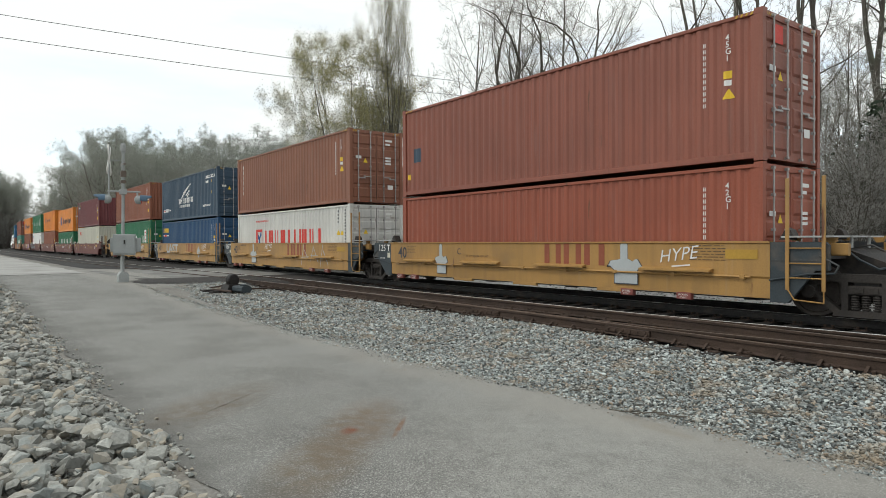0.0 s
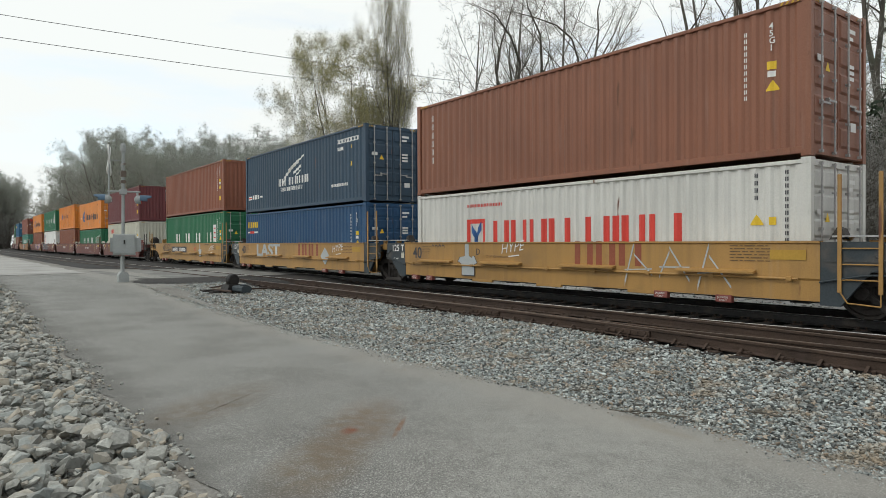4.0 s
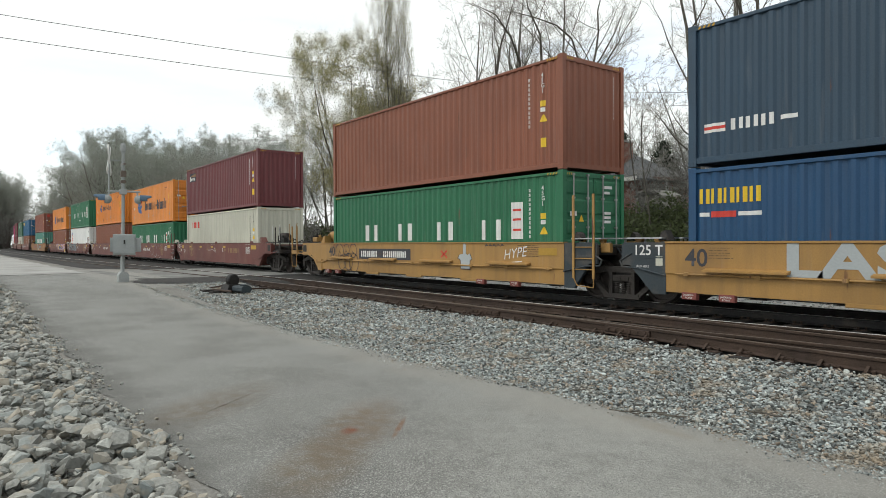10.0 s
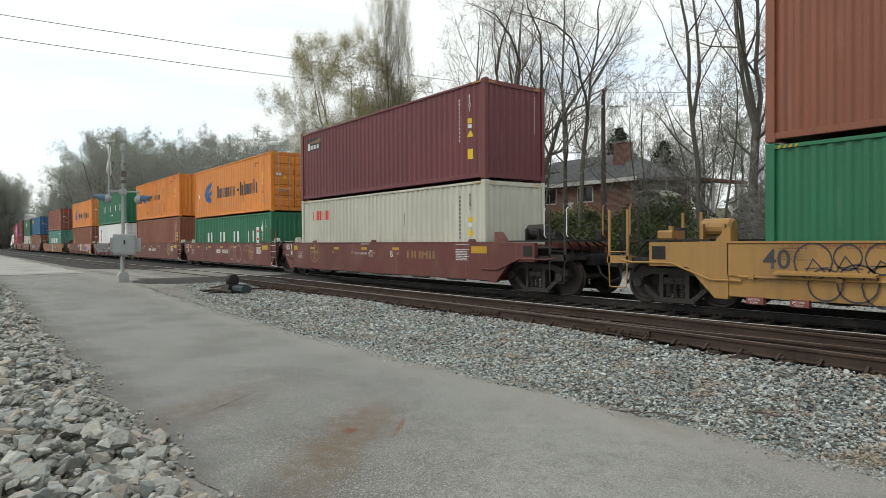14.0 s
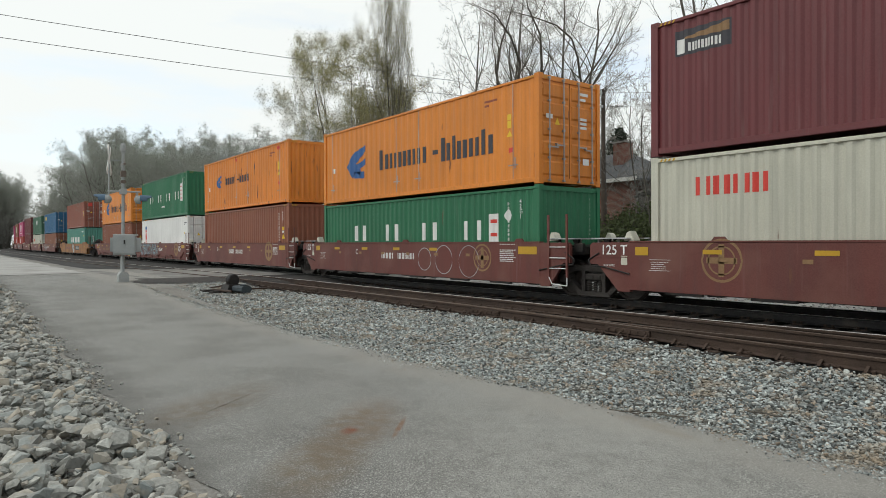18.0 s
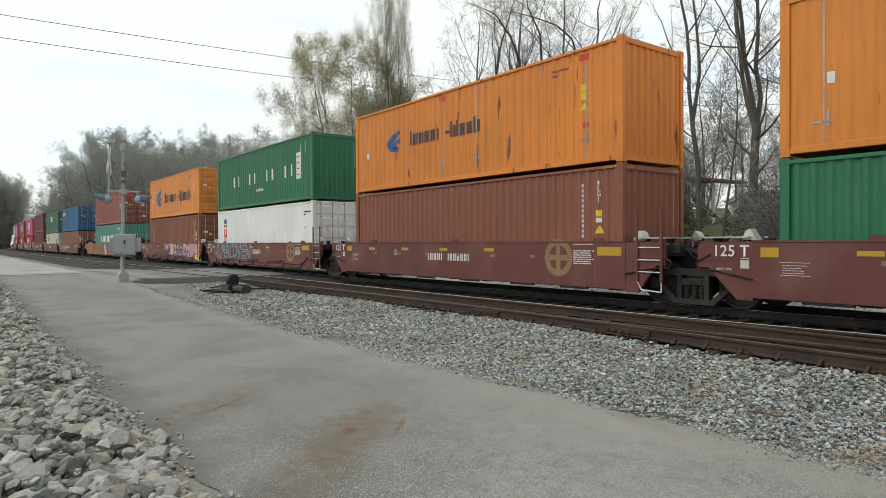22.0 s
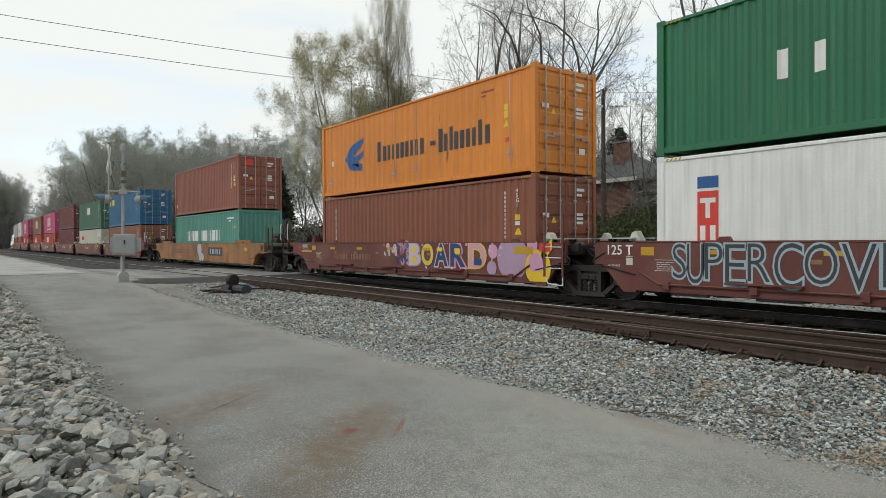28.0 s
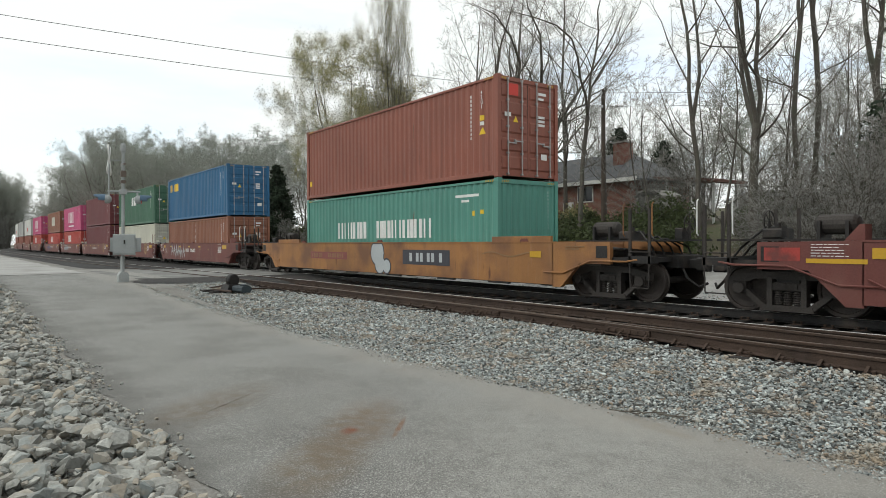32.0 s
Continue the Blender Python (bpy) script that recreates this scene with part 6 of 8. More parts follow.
# ---- crossing signal, switch stand, pole and wires ----
def crossing_signal():
    s = thing("crossing_signal", None, None, "grey railroad crossing signal mast seen from behind, lamps unlit", "crossing signal")
    s.matrix_basis = pose(-25.20, 4.84, -0.02, -0.6, 0.4, 0)
    d = Vector((0.30, 0.954, 0))
    e = Vector((0.954, -0.30, 0))
    base = Geo().prism([(-0.17, -0.05), (0.17, -0.05), (0.17, 0.28), (0.10, 0.40), (-0.10, 0.40), (-0.17, 0.28)], -0.17, 0.17)
    part("mast_base", base, ALU, s, "flared cast base")
    part("mast", Geo().tube((0, 0, 0.3), (0, 0, 4.62), 0.054, 12), ALU, s)
    box = part("relay_box", Geo().box(-0.36, 0.36, -0.30, 0.02, 1.02, 1.76, 0.03), ALU, s, "grey relay box")
    box.matrix_basis = pose(0.10, 0.02, -0.02, 0, 0, 79)
    part("box_door", Geo().box(-0.32, 0.32, -0.325, -0.30, 1.08, 1.70, 0.01), ALU, box)
    part("box_latch", Geo().box(-0.02, 0.03, -0.36, -0.325, 1.42, 1.56), GRIME, box)
    for dx, dy, wide in ((0.26, 0.42, 0.12), (-0.20, -0.30, 0.08)):
        j = part("junction_box", Geo().box(-wide, wide, -0.10, 0.10, 1.12, 1.62, 0.02), ALU, s)
        j.matrix_basis = pose(dx, dy, 0, 0, 0, 79)
    arm = Geo().tube(-d * 0.52 + Vector((0, 0, 3.26)), d * 0.56 + Vector((0, 0, 3.26)), 0.03, 8).box(-0.11, 0.11, -0.11, 0.11, 3.16, 3.34, 0.02)
    part("cross_arm", arm, ALU, s)
    for f, off in ((-1, 0.46), (1, 0.46)):
        c = d * (off * f) + Vector((0, 0, 2.98))
        part("hanger", Geo().tube(c + Vector((0, 0, 0.14)), c + Vector((0, 0, 0.27)), 0.03, 8), ALU, s)
        lamp = part("flasher", Geo().lathe([(0.02, -0.10), (0.10, -0.08), (0.155, 0.0), (0.155, 0.12)], (0, 0, 0), "z", 14), ALU, s, "round flasher lamp, unlit")
        lamp.matrix_basis = Matrix.Translation(c) @ (d * f).to_track_quat("Z", "Y").to_matrix().to_4x4()
        part("lens", Geo().tube((0, 0, 0.12), (0, 0, 0.135), 0.135, 14), INK_RED, lamp, "dark red lens")
        hood = Geo()
        n = 12
        spin = (d * f).to_track_quat("Z", "Y").to_matrix().inverted()
        upz, side = spin @ Vector((0, 0, 1)), spin @ e
        for k in range(n + 1):
            w = math.pi * (-0.08 + 1.16 * k / n)
            o = side * (0.165 * math.cos(w)) + upz * (0.165 * math.sin(w))
            ax = Vector((0, 0, 1))
            hood.v += [o + ax * 0.10, o * 0.92 + ax * (0.46 if 2 < k < n - 2 else 0.32), o * 0.98 + ax * (0.46 if 2 < k < n - 2 else 0.32), o * 1.06 + ax * 0.10]
        for k in range(n):
            q, r = 4 * k, 4 * k + 4
            hood.f += [(q, q + 1, r + 1, r), (q + 2, q + 3, r + 3, r + 2), (q + 1, q + 2, r + 2, r + 1)]
        hood.v = [tuple(v) for v in hood.v]
        part("hood", hood, HOODBLUE, lamp, "blue-grey lamp hood")
    for tilt in (-1, 1):
        g = Geo().box(-0.61, 0.61, -0.012, 0.012, -0.11, 0.11)
        b = part("crossbuck_board", g, INK_WHITE, s, "white crossbuck board")
        b.matrix_basis = Matrix.Translation(-d * 0.45 + Vector((0, 0, 4.36))) @ Matrix.Rotation(math.atan2(e.y, e.x), 4, "Z") @ Matrix.Rotation(radians(48 * tilt), 4, "Y") @ pose(0, -0.012 * tilt, 0)
    part("crossbuck_post", Geo().tube(-d * 0.45 + Vector((0, 0, 3.26)), -d * 0.45 + Vector((0, 0, 4.9)), 0.025, 8).tube(-d * 0.45 + Vector((0, 0, 4.36)), Vector((0, 0, 4.36)), 0.02), ALU, s)
    part("top_bracket", Geo().box(-0.30, 0.30, -0.04, 0.04, 4.20, 4.24).tube((-0.2, 0, 3.9), (-0.2, 0, 4.25), 0.03).box(-0.09, 0.09, -0.09, 0.09, 3.78, 4.0, 0.02).box(-0.08, 0.08, -0.08, 0.08, 3.55, 3.66, 0.02), DULLRAIL, s)
    part("bell", Geo().lathe([(0.02, 4.98), (0.06, 4.97), (0.09, 4.90), (0.09, 4.70), (0.07, 4.66), (0.05, 4.60)], (0, 0, 0), "z", 14), ALU, s, "pale grey bell housing")
    part("conduit", Geo().pipe([(-0.30, 0.02, 1.05), (-0.40, 0.0, 0.8), (-0.30, 0.0, 0.45), (-0.18, 0.0, 0.2), (-0.16, 0, 0.0)], 0.028), ALU, s)
    return s


crossing_signal()


def switch_stand():
    s = thing("switch_stand", None, None, "low black switch stand with a round cover beside the near track", "switch stand")
    s.matrix_basis = pose(-21.08, 7.34, -0.19, 0, 0, 8)
    part("cover", Geo().lathe([(0.02, -0.12), (0.17, -0.12), (0.20, -0.09), (0.20, 0.09), (0.17, 0.12), (0.02, 0.12)], (0, 0, 0.36), "x", 20), GRIME, s, "round black cover")
    part("stand_body", Geo().prism([(-0.32, 0.0), (0.32, 0.0), (0.24, 0.22), (-0.24, 0.22)], -0.24, 0.24), GRIME, s)
    part("gear_case", Geo().box(0.3, 0.95, -0.18, 0.16, 0.0, 0.2, 0.05).lathe([(0.13, 0.2), (0.13, 0.24), (0.04, 0.26)], (0.75, 0, 0), "z", 12), SLATE, s, "dark blue-grey gear case")
    part("throw_rod", Geo().tube((0.1, 0.2, 0.06), (0.1, 2.6, 0.0), 0.03).tube((-0.8, -0.3, 0.03), (0.6, -0.35, 0.03), 0.035), RUSTYRAIL, s)
    for k in range(2):
        part("base_timber", Geo().box(-1.15 + 0.7 * k, -0.85 + 0.7 * k, -0.6, 1.2, -0.14, 0.015, 0.02), TIE, s, "rotten brown base timber")
    part("handle", Geo().pipe([(-0.25, -0.1, 0.2), (-0.7, -0.2, 0.12), (-1.1, -0.22, 0.07)], 0.025), RUSTYRAIL, s)


switch_stand()

BARK = mat("grey_brown_bark", (0.112, 0.100, 0.084), 0.95, 0, 0.22, 18, 1.2, 0.6, dirt=(0.085, 0.086, 0.064), dirt_at=0.58)
TWIG = mat("grey_twig_bark", (0.31, 0.298, 0.27), 0.95, 0, 0.2, 20, 1.0)
# Twigs and buds of the far woods, distance haze put into their colours.
PALETWIG = mat("haze_paled_grey_twigs", (0.31, 0.306, 0.285), 0.95, 0, 0.15, 20, 1.0)
HAZEBUD = mat("haze_paled_green_buds", (0.33, 0.352, 0.30), 0.85, 0, 0.2, 20, 1.5, spread=0.3, thin=True)
BUD = mat("olive_bud_leaves", (0.37, 0.34, 0.175), 0.8, 0, 0.2, 20, 1.5, spread=0.35, thin=True)
LEAF = mat("young_green_leaves", (0.082, 0.104, 0.044), 0.7, 0, 0.25, 20, 1.2, spread=0.4, thin=True)
NEEDLE = mat("dark_cedar_foliage", (0.028, 0.045, 0.024), 0.85, 0, 0.3, 20, 1.0, spread=0.4)
POLEWOOD = mat("weathered_pole_wood", (0.075, 0.058, 0.045), 0.9, 0, 0.25, 25, 1.5, 0.3)
WIRE = mat("dull_cable", (0.11, 0.115, 0.12), 0.6)


def pole_and_wires():
    p = thing("utility_pole", None, None, "dark weathered wooden utility pole behind the tracks", "utility pole")
    p.matrix_basis = pose(-21.64, 27.0, 0.8)
    part("shaft", Geo().tube((0, 0, -0.3), (0, 0, 8.45), 0.135, 10, 0.10), POLEWOOD, p)
    part("insulator", Geo().lathe([(0.03, 8.40), (0.06, 8.45), (0.05, 8.6), (0.02, 8.64)], (0, -0.16, -0.25), "z", 8), GALV, p)
    part("bracket", Geo().box(-0.06, 0.06, -0.22, 0.0, 7.5, 7.62), GALV, p)
    runs = (("overhead_wire", ((-21.64, 26.84, 9.05), (-22.6, 19.7, 8.66), (-23.74, 10.3, 8.60), (-24.9, 1.3, 8.70), (-26.1, -8, 9.0), (-28.5, -26, 9.9))),
            ("overhead_wire", ((-21.64, 26.80, 8.35), (-22.6, 19.7, 8.04), (-23.70, 10.6, 7.86), (-24.9, 1.3, 7.97), (-26.1, -8, 8.25), (-28.5, -26, 9.2))),
            ("overhead_wire", ((-21.64, 26.84, 9.05), (-15, 33, 8.75), (-6, 42, 8.7), (6, 54, 9.1), (20, 68, 9.8))),
            ("overhead_wire", ((-21.64, 26.80, 8.35), (-15, 33, 8.1), (-6, 42, 8.0), (6, 54, 8.4), (20, 68, 9.0))))
    for nm, pts in runs:
        g = Geo()
        fine = []
        for i in range(len(pts) - 1):
            p0, p1, p2, p3 = (Vector(pts[max(0, min(len(pts) - 1, i + k))]) for k in (-1, 0, 1, 2))
            for k in range(6):
                u = k / 6
                fine.append(0.5 * ((2 * p1) + (p2 - p0) * u + (2 * p0 - 5 * p1 + 4 * p2 - p3) * u**2 + (3 * p1 - p0 - 3 * p2 + p3) * u**3))
        fine.append(Vector(pts[-1]))
        thing(nm, g.pipe(fine, 0.0105, 5), WIRE, "thin dark overhead cable strung from a wooden pole", "cable", "overhead cables")


pole_and_wires()


# ---- trees ----
def tubes(segs, n):
    """All segments as n-sided tapered tubes: a vertex array and a face array."""
    a = np.array([s[0] for s in segs], float)
    b = np.array([s[1] for s in segs], float)
    ra = np.array([s[2] for s in segs])[:, None]
    rb = np.array([s[3] for s in segs])[:, None]
    d = b - a
    d /= np.linalg.norm(d, axis=1)[:, None] + 1e-9
    ref = np.where(np.abs(d[:, 2:3]) < 0.9, np.array([[0.0, 0.0, 1.0]]), np.array([[1.0, 0.0, 0.0]]))
    u = np.cross(d, ref)
    u /= np.linalg.norm(u, axis=1)[:, None]
    w = np.cross(d, u)
    rings = []
    for c, r in ((a, ra), (b, rb)):
        for k in range(n):
            t = k * math.tau / n
            rings.append(c + (u * math.cos(t) + w * math.sin(t)) * r)
    v = np.stack(rings, 1).reshape(-1, 3)
    base = (np.arange(len(segs)) * 2 * n)[:, None]
    f = np.concatenate([base + np.array([[k, (k + 1) % n, (k + 1) % n + n, k + n]]) for k in range(n)])
    return v, f


def quick_mesh(name, v, f, material, flat=False):
    """A mesh straight from arrays of vertices and of equal-sided faces."""
    me = bpy.data.meshes.new(name)
    k = f.shape[1]
    me.vertices.add(len(v))
    me.vertices.foreach_set("co", np.ascontiguousarray(v, dtype=np.float32).ravel())
    me.loops.add(f.size)
    me.loops.foreach_set("vertex_index", np.ascontiguousarray(f, dtype=np.int32).ravel())
    me.polygons.add(len(f))
    me.polygons.foreach_set("loop_start", np.arange(0, f.size, k, dtype=np.int32))
    me.materials.append(material)
    if flat:
        me.polygons.foreach_set("use_smooth", np.zeros(len(f), bool))
    me.update(calc_edges=True)
    return me


def leaf_quads(points, size, rng, stretch=1.6):
    """Small tilted leaves at the points."""
    p = np.array(points, float)
    n = len(p)
    u = rng.normal(size=(n, 3))
    u /= np.linalg.norm(u, axis=1)[:, None]
    w = np.cross(u, rng.normal(size=(n, 3)))
    w /= np.linalg.norm(w, axis=1)[:, None] + 1e-9
    s = size * rng.uniform(0.6, 1.4, size=(n, 1))
    v = np.stack([p - u * s * stretch, p + w * s, p + u * s * stretch, p - w * s], 1).reshape(-1, 3)
    return v, np.arange(4 * n).reshape(-1, 4)


def branch(segs, tips, rng, p, d, length, r, level, limit, wander, kids, up):
    """One bent limb that thins to nothing and, along it, its rising side limbs."""
    steps = (11, 8, 5, 3, 2)[min(level, 4)]
    q = p.copy()
    if level == 1:
        segs[1].append([])
    mine = segs[0] if level == 0 else segs[1][-1] if level < 3 else segs[3]
    turn = rng.uniform(0, math.tau)
    for i in range(steps):
        d = d + rng.normal(size=3) * wander * (0.6 if level == 0 else 1.0)
        d[2] += up if level else 0.05
        d = d / np.linalg.norm(d)
        r0, r1 = r * (1.0 - 0.97 * i / steps) ** 0.8, r * (1.0 - 0.97 * (i + 1) / steps) ** 0.8
        nq = q + d * (length / steps)
        mine.append((q, nq, max(r0, 0.005), max(r1, 0.004)))
        if level < limit and (i >= kids[4] if level == 0 else i >= 1 or level > 2):
            want = kids[min(level, 3)] / (steps - (kids[4] if level == 0 else 1))
            for _ in range(int(want + rng.uniform(0, 1))):
                turn += 2.4 + rng.normal() * 0.5
                a = np.cross(d, np.array([0.3, 0.1, 1.0]))
                a /= np.linalg.norm(a)
                b = np.cross(d, a)
                open_by = radians(rng.uniform(26, 58))
                nd = d * math.cos(open_by) + (a * math.cos(turn) + b * math.sin(turn)) * math.sin(open_by)
                v = rng.uniform(0, 1)
                rr = r0 + (r1 - r0) * v
                share = (0.56, 0.50, 0.50, 0.6)[min(level, 3)] * (1.0 - 0.55 * (i + v) / steps)
                branch(segs, tips, rng, q + (nq - q) * v, nd, length * share * rng.uniform(0.7, 1.2), max(rr * rng.uniform(0.40, 0.66), 0.006), level + 1, limit, wander * 1.12, kids, up)
        q = nq
    if level >= 2:
        tips.append(q)


kinds = {}


def tree_kind(key, seed, height, radius, leaves=None, leaf=0.05, per_tip=3, spread=0.25, limit=4, wander=0.10, kids=(13, 8, 6, 4, 2), up=0.05, fork=1, stout=0.0, fan=0.20, split=False, pale=False):
    """The meshes of one kind of tree: trunks, limbs (each one by itself where split), twigs, leaves."""
    rng = np.random.default_rng(seed)
    tips, made, twigs, stems, shoots = [], [], [], [], []
    for k in range(fork):
        segs = [[], [], [], []]
        ang = math.tau * k / fork + seed
        d = np.array([fan * math.cos(ang), fan * math.sin(ang), 1.0]) if fork > 1 else np.array([0.0, 0.0, 1.0])
        foot = np.array([0.08 * math.cos(ang), 0.08 * math.sin(ang), -0.3]) if fork > 1 else np.array([0, 0, -0.3])
        branch(segs, tips, rng, foot, d / np.linalg.norm(d), height * (1 - 0.06 * k), radius * (1 - 0.08 * k), 0, limit, wander, kids, up)
        if limit < 4:
            stems += segs[0]
            shoots += [q for g in segs[1] for q in g]
            twigs += segs[3]
            continue
        made.append(("trunk", quick_mesh("trunk", *tubes(segs[0], 9), BARK)))
        groups = segs[1] if split else [[q for g in segs[1] for q in g]]
        made += [("limb", quick_mesh("limb", *tubes(g, 5), BARK)) for g in groups if g]
        twigs += segs[3]
    if stems:
        made += [("stem", quick_mesh("stem", *tubes(stems, 6), BARK)), ("limb", quick_mesh("limb", *tubes(shoots, 4), BARK))]
    if twigs:
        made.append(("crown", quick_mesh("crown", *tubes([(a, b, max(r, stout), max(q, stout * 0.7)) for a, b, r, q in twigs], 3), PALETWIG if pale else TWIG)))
    if leaves:
        pts = np.repeat(np.array(tips), per_tip, 0)
        pts = pts + rng.normal(size=pts.shape) * spread
        made.append(("foliage", quick_mesh("foliage", *leaf_quads(pts, leaf, rng), leaves)))
    kinds[key] = made


def forked_kind(key, seed, bole, radius, limbs, fan, length, wander=0.09, low=2, up=0.06, kids=(9, 7, 6, 4, 2), lean=0.0):
    """A tree whose single bole parts at one height into several heavy limbs, with a few low side limbs."""
    rng = np.random.default_rng(seed)
    trunk, segs, tips = [], [[], [], [], []], []
    p, d, n = np.array([0.0, 0.0, -0.3]), np.array([lean, 0.0, 1.0]), 8
    spots = []
    for i in range(n):
        d = d + rng.normal(size=3) * 0.05
        d[2] = 1.0
        q = p + d / np.linalg.norm(d) * (bole / n)
        r0, r1 = (radius * (1.0 - 0.22 * (i + k) / n) * (1.25 if i + k == 0 else 1.0) for k in (0, 1))
        trunk.append((p, q, r0, r1))
        spots.append((p, r0))
        p = q

    def limb(at, way, long, thick):
        branch(segs, tips, rng, at, way / np.linalg.norm(way), long, thick, 1, 4, wander, kids, up)

    for k in range(limbs):
        a = math.tau * (k + 0.35 * rng.uniform(-1, 1)) / limbs + seed
        open_by = fan * rng.uniform(0.7, 1.25)
        limb(p - d * 0.15 * (k % 3), np.array([open_by * math.cos(a) + lean, open_by * math.sin(a), 1.0]), length * rng.uniform(0.8, 1.1), radius * 0.78 * (0.9 if limbs < 3 else 0.72 if limbs < 5 else 0.56))
    for k in range(low):
        at, r = spots[rng.integers(n // 2, n)]
        a = rng.uniform(0, math.tau)
        limb(at, np.array([math.cos(a), math.sin(a), rng.uniform(0.15, 0.7)]), length * rng.uniform(0.25, 0.45), r * 0.34)
    made = [("trunk", quick_mesh("trunk", *tubes(trunk, 10), BARK))]
    made += [("limb", quick_mesh("limb", *tubes(g, 6), BARK)) for g in segs[1] if g]
    made.append(("crown", quick_mesh("crown", *tubes(segs[3], 3), TWIG)))
    kinds[key] = made


def plant(key, x, y, label, group, turn=0.0, size=1.0, category="tree", z=None, slim=1.0):
    t = thing("tree" if category == "tree" else category, None, None, label, category, group)
    t.matrix_basis = pose(x, y, (ground_z(x, y) if z is None else z) - 0.05, 0, 0, turn) @ Matrix.Diagonal((size * slim, size * slim, size, 1))
    for nm, me in kinds[key]:
        part(nm, me, None, t)
    return t


tree_kind("bud_a", 3, 16.0, 0.17, BUD, 0.026, 14, 0.30, fork=6, kids=(9, 7, 6, 3, 2), wander=0.08, up=0.03, fan=0.42, split=True)
tree_kind("bud_b", 8, 18.5, 0.17, BUD, 0.021, 4, 0.20, fork=3, kids=(18, 8, 6, 3, 2), wander=0.06, up=0.16, fan=0.10)
tree_kind("bare_a", 11, 15.5, 0.15, fork=4, kids=(7, 7, 6, 4, 3), wander=0.10, up=0.02, fan=0.40)
forked_kind("crooked", 5, 3.9, 0.34, 7, 0.80, 11.5, 0.27, 4, 0.13, (8, 7, 6, 4, 2))
forked_kind("bent", 12, 7.4, 0.13, 3, 0.40, 8.5, 0.20, 5, 0.09)
forked_kind("twin_top", 21, 6.6, 0.125, 2, 0.07, 10.5, 0.10, 2, 0.12, (6, 6, 5, 4, 2))
forked_kind("broad_fork", 34, 6.0, 0.20, 3, 0.36, 11.0, 0.12, 5, 0.07, (7, 6, 6, 4, 2))
forked_kind("tall_bole", 45, 9.5, 0.115, 2, 0.24, 8.5, 0.13, 3, 0.06, (6, 6, 5, 4, 2))
forked_kind("leaning", 52, 6.4, 0.17, 2, 0.50, 9.0, 0.10, 2, 0.07, lean=-0.12)
tree_kind("bare_b", 14, 16.0, 0.14, kids=(11, 8, 6, 4, 3), wander=0.08, up=0.03)
tree_kind("bare_e", 29, 15.5, 0.14, kids=(12, 8, 6, 4, 2), wander=0.09, up=0.04)
tree_kind("young", 31, 9.0, 0.06, kids=(10, 6, 5, 3, 2), wander=0.09, up=0.05)
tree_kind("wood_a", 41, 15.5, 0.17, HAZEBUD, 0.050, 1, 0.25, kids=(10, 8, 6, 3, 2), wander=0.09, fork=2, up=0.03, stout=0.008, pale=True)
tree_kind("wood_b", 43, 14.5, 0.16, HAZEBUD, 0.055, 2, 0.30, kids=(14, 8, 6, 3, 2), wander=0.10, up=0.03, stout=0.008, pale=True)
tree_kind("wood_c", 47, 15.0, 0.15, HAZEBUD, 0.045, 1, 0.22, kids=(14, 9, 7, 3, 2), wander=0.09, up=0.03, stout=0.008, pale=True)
tree_kind("brush", 53, 4.2, 0.028, fork=6, kids=(13, 8, 7, 3, 0), wander=0.16, limit=3, stout=0.005, pale=True)

bare = "tall leafless grey-barked tree behind the railway"
near_group = "trees behind the railway"
for key, x, y, turn, size, slim, label in (
        ("bud_a", -46.4, 27.0, 20, 1.08, 0.72, "spreading tree in first olive buds behind the railway"), ("bud_b", -42.2, 27.5, 75, 1.14, 0.36, "upright tree in first olive buds behind the railway"),
        ("bare_e", -53.0, 27.0, 190, 0.72, 1.0, bare), ("bare_a", -58.0, 30.0, 250, 0.62, 1.0, bare),
        ("bare_e", -35.5, 29.5, 40, 1.12, 0.9, bare), ("bare_b", -32.0, 30.5, 130, 1.1, 1.0, bare), ("crooked", -26.7, 26.5, 200, 1.0, 1.0, "broad leafless tree with a short bole and many crooked limbs"),
        ("bare_e", -29.6, 33.0, 300, 1.15, 1.0, bare), ("bent", -22.7, 26.2, 10, 1.05, 1.0, "tall leafless tree with a bent grey trunk"), ("bare_e", -38.0, 36.0, 10, 1.1, 1.0, bare),
        ("twin_top", -15.5, 26.0, 120, 1.0, 1.0, "tall leafless tree whose trunk parts into two upright stems"), ("broad_fork", -13.3, 26.0, 155, 1.0, 1.0, "large leafless tree with a forked dark trunk"),
        ("tall_bole", -11.9, 27.0, 210, 1.0, 1.0, bare), ("tall_bole", -11.8, 28.0, 30, 1.05, 1.0, bare),
        ("leaning", -9.2, 29.5, 20, 1.05, 1.0, "leaning leafless tree above the cedar"), ("bent", -8.2, 30.0, 100, 0.9, 1.0, bare), ("bare_e", -16.0, 42.0, 70, 0.8, 0.8, bare), ("bare_b", -18.0, 50.0, 20, 0.8, 1.0, bare),
        ("bent", -24.0, 54.0, 140, 0.8, 1.0, bare), ("bare_a", -31.0, 52.0, 310, 0.85, 1.0, bare)):
    plant(key, x, y, label, near_group, turn, size, slim=slim)
rng_w = random.Random(5)
for k in range(13):
    x = -31 + 27 * rng_w.random()
    y = 24.5 + 8 * rng_w.random()
    plant("young", x, y, "thin leafless young tree in the undergrowth", "young trees behind the railway", rng_w.uniform(0, 360), rng_w.uniform(0.7, 1.2))

